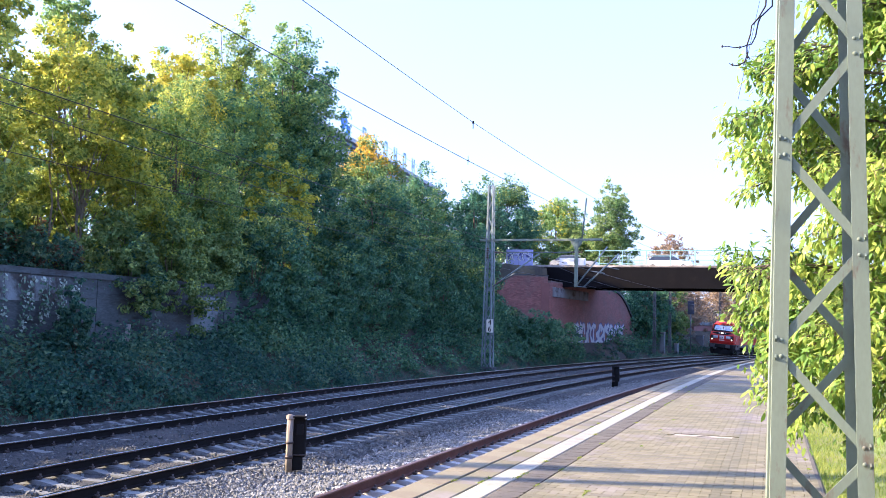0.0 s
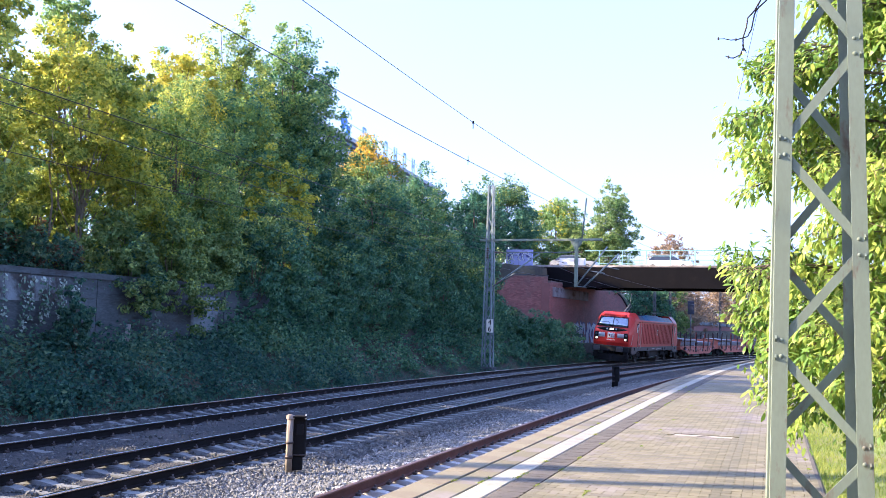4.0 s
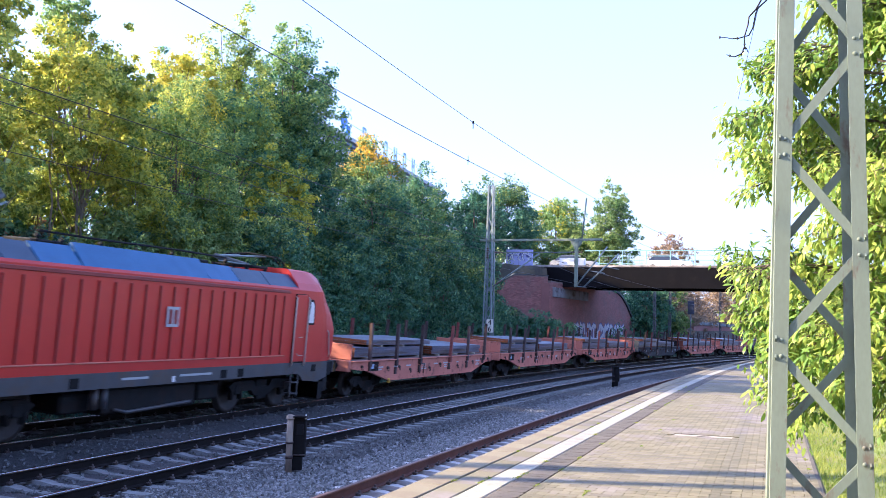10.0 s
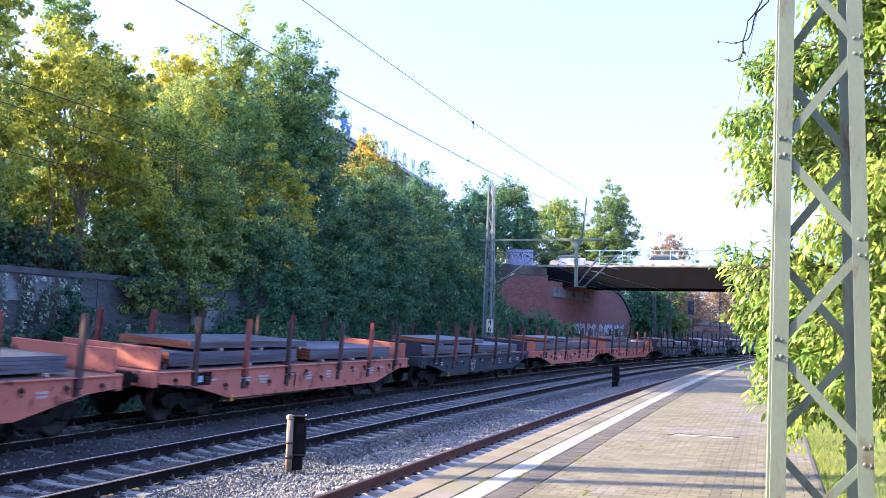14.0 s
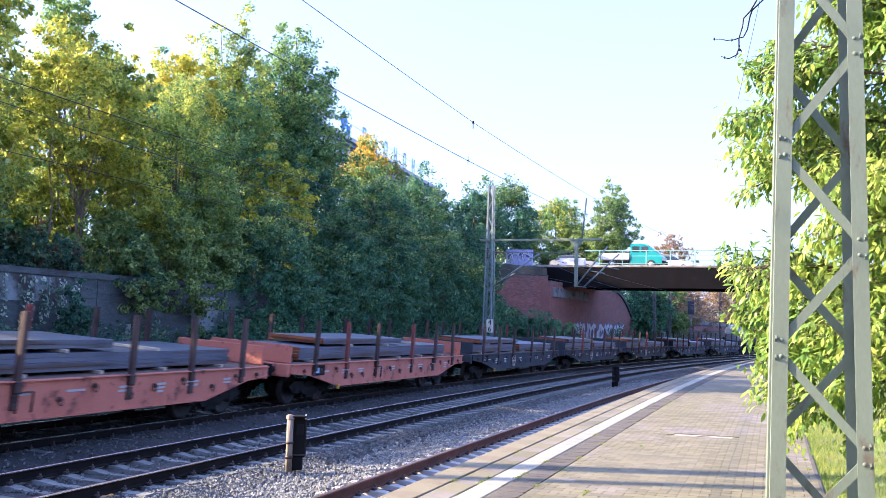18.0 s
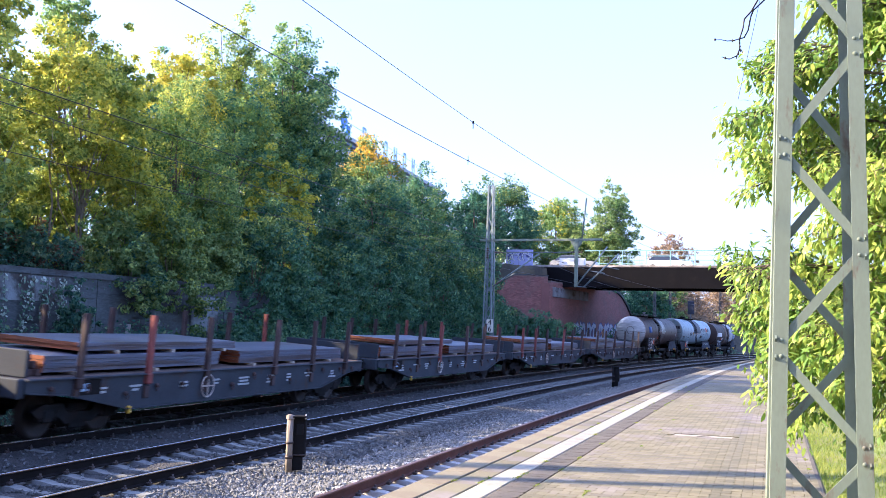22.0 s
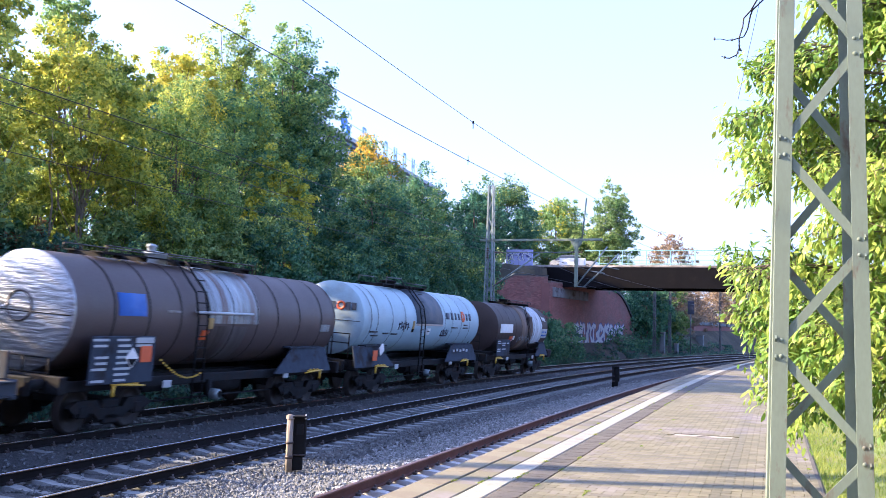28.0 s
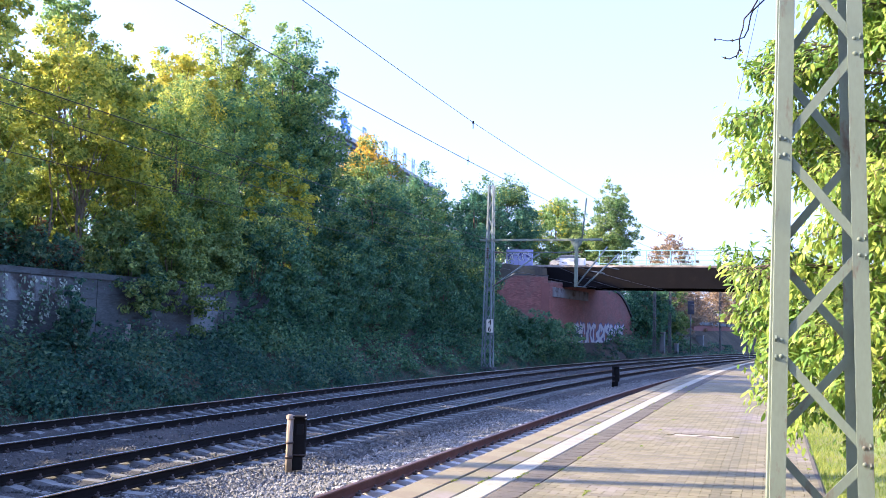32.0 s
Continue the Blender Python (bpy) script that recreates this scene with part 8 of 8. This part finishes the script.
    T("elder_bush", "tall blue-green weeds before the wall", P(12.9, 13.0), .9, 3.3, .8, "weeds", 82, 50, 70, .12, .02, .02, stems=4, shell=.2)
    # leaf masses over the bank, as one cover each
    p, n = hummocks(90, 260, (26, 64), (12.0, 17.5), 150, 1.0, 1.0)
    leaf_field("ivy_cover", "dense dark ivy and bramble on the slope", p, n, np.full(len(p), .17), "dark", 91)
    p, n = hummocks(92, 420, (0, 30), (11.0, 14.1), 100, .55, 1.35)
    leaf_field("weed_cover", "low green and brown weeds before the wall", p, n, np.full(len(p), .13), "weeds", 93)
    p, n = hummocks(94, 520, (-2, 75), (10.4, 12.6), 80, .36, 1.2)
    leaf_field("verge_weeds", "low weeds and dry grass beside the far track", p, n, np.full(len(p), .1), "weeds", 95, .3)
    p, n = hummocks(96, 170, (0, 26), (14.8, 17.0), 110, .75, 1.1)
    leaf_field("bramble_cover", "dark bramble along the top of the wall", p, n, np.full(len(p), .12), "weeds", 97)
    p, n = hummocks(98, 160, (22, 30), (13.2, 15.5), 110, .8, 1.5)
    leaf_field("creeper_cover", "dark creeper over the end of the wall", p, n, np.full(len(p), .14), "dark", 99)
    p, n = hummocks(100, 200, (66, 130), (10.6, 13.6), 50, .6, .7)
    leaf_field("far_verge", "dim green verge beyond the bridge", p, n, np.full(len(p), .2), "weeds", 101)
    p, n = hummocks(106, 110, (84, 110), (12.4, 19), 60, 1.2, 1.1)
    leaf_field("far_thicket", "dark thicket on the bank beyond the bridge", p, n, np.full(len(p), .28), "dark", 107)
    p, n = hummocks(102, 90, (30, 66), (17.5, 24), 120, 1.3, 1.0)
    leaf_field("upper_scrub", "green scrub along the top of the bank", p, n, np.full(len(p), .2), "olive", 103)
    p, n = hummocks(104, 150, (-4, 30), (17.0, 23.4), 120, 1.1, 1.0)
    leaf_field("bank_scrub", "dark scrub under the trees above the wall", p, n, np.full(len(p), .2), "dark", 105)
    p, n = hummocks(108, 90, (58, 62), (15.5, 19), 80, .7, .6)
    leaf_field("dam_scrub", "green scrub on the bridge embankment", p, n, np.full(len(p), .2), "dark", 109)
    p, n = hummocks(110, 130, (6, 60), (28.5, 36), 130, 2.4, 2.9)
    leaf_field("back_hedge", "dark dense hedge behind the trees", p, n, np.full(len(p), .32), "dark", 111)
    # hanging vines on the wall
    rng = np.random.default_rng(7)
    for s in (11.3, 12.0, 12.3, 12.75, 13.0, 13.45, 13.6, 14.1, 14.2, 18.2):
        h = rng.uniform(1.1, 2.1)
        q = on(s, 14.12)
        z = 3.45 - rng.random(60) ** .9 * h
        pts = np.stack([q.x + rng.normal(0, .06, 60) + .05, q.y + rng.normal(0, .08, 60), z], 1)
        v, f = leaf_cloud(pts, np.tile([.9, -.3, .3], (60, 1)), np.full(60, .11), rng, .7, .4)
        t = thing("hanging_vine", "hanging ivy strand on the old wall", "vine", None, "ivy strands")
        part("leaves", fast_mesh("leaves", v, f), LEAF["ivy"], t)
        part("strand", Kit().tube([(q.x, q.y, 3.6), (q.x + .05, q.y, 3.6 - h / 2), (q.x, q.y, 3.5 - h)], .004, 5), M["twig"], t)
    near_tree()


def near_tree():
    """Cherry tree beside the platform: long drooping leaves on thin twigs."""
    rng = np.random.default_rng(12)
    base = Vector((4.8, 9.3, PLAT))
    t = thing("cherry_tree", "cherry tree with long drooping yellow-green leaves", "tree", pose(*base))
    part("trunk", Kit().tube([(0, 0, -.1), (.05, .05, 1.2), (-.05, .1, 2.4), (.0, .1, 4.6), (.1, .1, 6.6)], .13, 10, None, True, .05), M["bark"], t)
    tips, ways = [], []
    limbs = Kit()

    def outside(q):
        lim = np.interp(q.z, [.9, 1.3, 2.1, 3.0, 3.6, 4.2, 4.9, 7.0], [1.7, 1.95, 2.12, 2.25, 2.15, 1.88, 1.55, .9])
        a = math.atan2(q.y, q.x)
        return math.hypot(q.x, q.y) > lim * (1 + .05 * math.sin(5 * a + 4 * q.z) + .05 * math.sin(9.0 * q.z + 2 * a))

    def twig(o, d, ln, r, depth):
        pts = [Vector(o)]
        dd = Vector(d).normalized()
        n = 5
        for i in range(n):
            dd = (dd + Vector((rng.normal(0, .1), rng.normal(0, .1), -.07 * (i / n) + rng.normal(0, .05)))).normalized()
            nxt = pts[-1] + dd * ln / n
            if outside(nxt):
                break
            pts.append(nxt)
        n = len(pts) - 1
        if n < 1:
            return
        limbs.tube(pts if depth else pts[::2] + pts[-1:], r, 5 if depth else 3, None, False, r * .35)
        if depth:
            for i in range(1, n + 1):
                for _ in range(2 if depth > 1 else 3):
                    a = Vector((rng.normal(0, .7), rng.normal(0, .7), rng.normal(-.05, .42)))
                    twig(pts[i], dd + a, ln * rng.uniform(.26, .42), r * .45, depth - 1)
        if depth <= 1:
            for i in range(1, n + 1):
                tips.append(pts[i])
                ways.append(dd)

    for i in range(58):
        z = 1.15 + 5.9 * (i + rng.random()) / 58
        a = math.pi + (rng.random() - .5) * 3.6 + .35
        reach = 2.1 - .45 * min(max(z - 3.3, 0), 1.7) + .2 * math.sin(z * 3.3 + 1.0)
        twig((rng.normal(0, .03), .08, z), (math.cos(a), math.sin(a), rng.uniform(-.12, .3)), reach * rng.uniform(.78, 1.0), .02, 2)
    for i in range(34):
        z = 1.3 + 5.6 * (i + rng.random()) / 34
        a = rng.random() * 6.283
        twig((rng.normal(0, .03), .08, z), (math.cos(a), math.sin(a), rng.uniform(-.1, .35)), rng.uniform(1.0, 1.6), .018, 2)
    part("branchwork", limbs, M["bark"], t)
    T_, W_ = np.array([tuple(p) for p in tips]), np.array([tuple(p) for p in ways])
    pick = rng.integers(0, len(T_), 98000)
    c, w = T_[pick], W_[pick]
    n = len(c)
    d = w * .5 + rng.normal(0, .42, (n, 3)) + np.array([-.12, 0, -.5])
    d /= np.linalg.norm(d, axis=1)[:, None]
    up = np.array([-.35, -.2, 1.0]) + rng.normal(0, .4, (n, 3))
    up -= d * np.sum(up * d, 1)[:, None]
    up /= np.linalg.norm(up, axis=1)[:, None]
    sd = np.cross(up, d)
    L = (.068 + .05 * rng.random(n))[:, None]
    o = c + rng.normal(0, .055, (n, 3))
    wd = L * .175
    q1, q2, tip = o + d * L * .28 + up * L * .03, o + d * L * .64 + up * L * .01, o + d * L - up * L * .12
    v = np.stack([o, q1 + sd * wd * .85, q1 - sd * wd * .85, q2 + sd * wd, q2 - sd * wd, tip], 1).reshape(-1, 3)
    f0 = 6 * np.arange(n)[:, None]
    f = np.concatenate([f0 + np.array([c]) for c in ((0, 1, 2), (1, 3, 2), (2, 3, 4), (3, 5, 4))])
    part("leaves", fast_mesh("leaves", v, f), LEAF["cherry"], t)


# ================= build =================
build_ground()
build_ballast()
build_track("railway_track", 0.0 - .7525, 0.0, "platform track with brown rails on pale sleepers", (-8, 62), True, False, "rail_brown")
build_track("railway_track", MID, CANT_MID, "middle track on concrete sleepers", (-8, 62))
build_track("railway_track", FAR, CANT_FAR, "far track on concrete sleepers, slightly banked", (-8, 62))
build_wall()
build_station_wall()
build_bridge()
build_masts()
build_wires()
build_signals()
build_house()
twig_thing = build_twig()
build_plants()
build_platform()
build_train()
truck_thing = build_truck(BRIDGE)
white_car = build_car("white_car", "white car waiting on the bridge", "car_white", BRIDGE @ pose(8.75, 7.4, TOP + .08))
build_car("silver_car", "silver car standing at the end of the bridge", "car_silver", BRIDGE @ pose(.2, 7.4, TOP + .08))
bank_lorry = build_lorry(at_line(-6.0, 26.2, 5.5, 90))
solo("concrete_post", Kit().tube([on(22.0, 22.6, 4.6), on(22.0, 22.6, 6.4), on(22.0, 22.6, 8.3)], .11, 10, None, True, .08), M["cover_pale"], "pale concrete post among the trees", "post")


def motions():
    times = [0.5 * i for i in range(65)]
    for ob, mid, half, own in VEHICLES:
        walk(ob, train_rows(mid, half, own, times))
    # wheels roll with the train
    for w, x, y, r in WHEELS:
        step = 1 / 15
        n = round(32 / step)
        walk(w, [(t, pose(x, y, r, 0, math.degrees(SPEED * t / r) % 360, 0)) for t in [32.0 * i / n for i in range(n + 1)]])
    # road traffic over the bridge: local x along the deck
    def road(x, y):
        return BRIDGE @ pose(x, y, TOP + .08)
    walk(truck_thing, [(t, road(x, 3.6)) for t, x in ((0.0, -78.0), (8.0, -42.0), (14.0, -14.4), (15.5, -7.8), (16.6, -2.65), (17.0, -.63), (17.5, 2.14), (18.0, 5.0), (18.5, 7.83), (19.0, 10.95), (20.0, 17.3), (21.0, 23.7), (26.0, 55.5), (32.0, 93.0))])
    walk(white_car, [(0.0, road(8.75, 7.4)), (23.4, road(8.75, 7.4)), (24.2, road(9.7, 7.4)), (25.2, road(13.6, 7.4)), (26.5, road(21.2, 7.4)), (28.0, road(31.0, 7.4)), (32.0, road(57.0, 7.4))])
    walk(bank_lorry, [(t, at_line(s, 26.2, 5.5, 90)) for t, s in ((0.0, -6.0), (21.0, -2.0), (23.0, 11.5), (24.5, 20.95), (25.0, 23.5), (25.4, 25.2), (26.0, 28.6), (27.0, 34.2), (27.6, 36.0), (32.0, 36.6))])
    base = twig_thing.matrix_basis.copy()
    sway = ((0, .018, -.037), (1, .0, -.014), (2, .0, 0), (3, -.014, .011), (5.5, .008, .008), (6, .004, .011), (7, .0, .016), (8, -.014, .037), (9, -.05, .044), (10, .002, .018), (12, -.02, .008), (14, -.006, -.01),
            (17, -.034, .011), (20, -.024, -.004), (24, -.03, .011), (28, -.03, .008), (32, -.028, .004))
    walk(twig_thing, [(t, base @ pose(x, 0, z)) for t, x, z in sway])


motions()
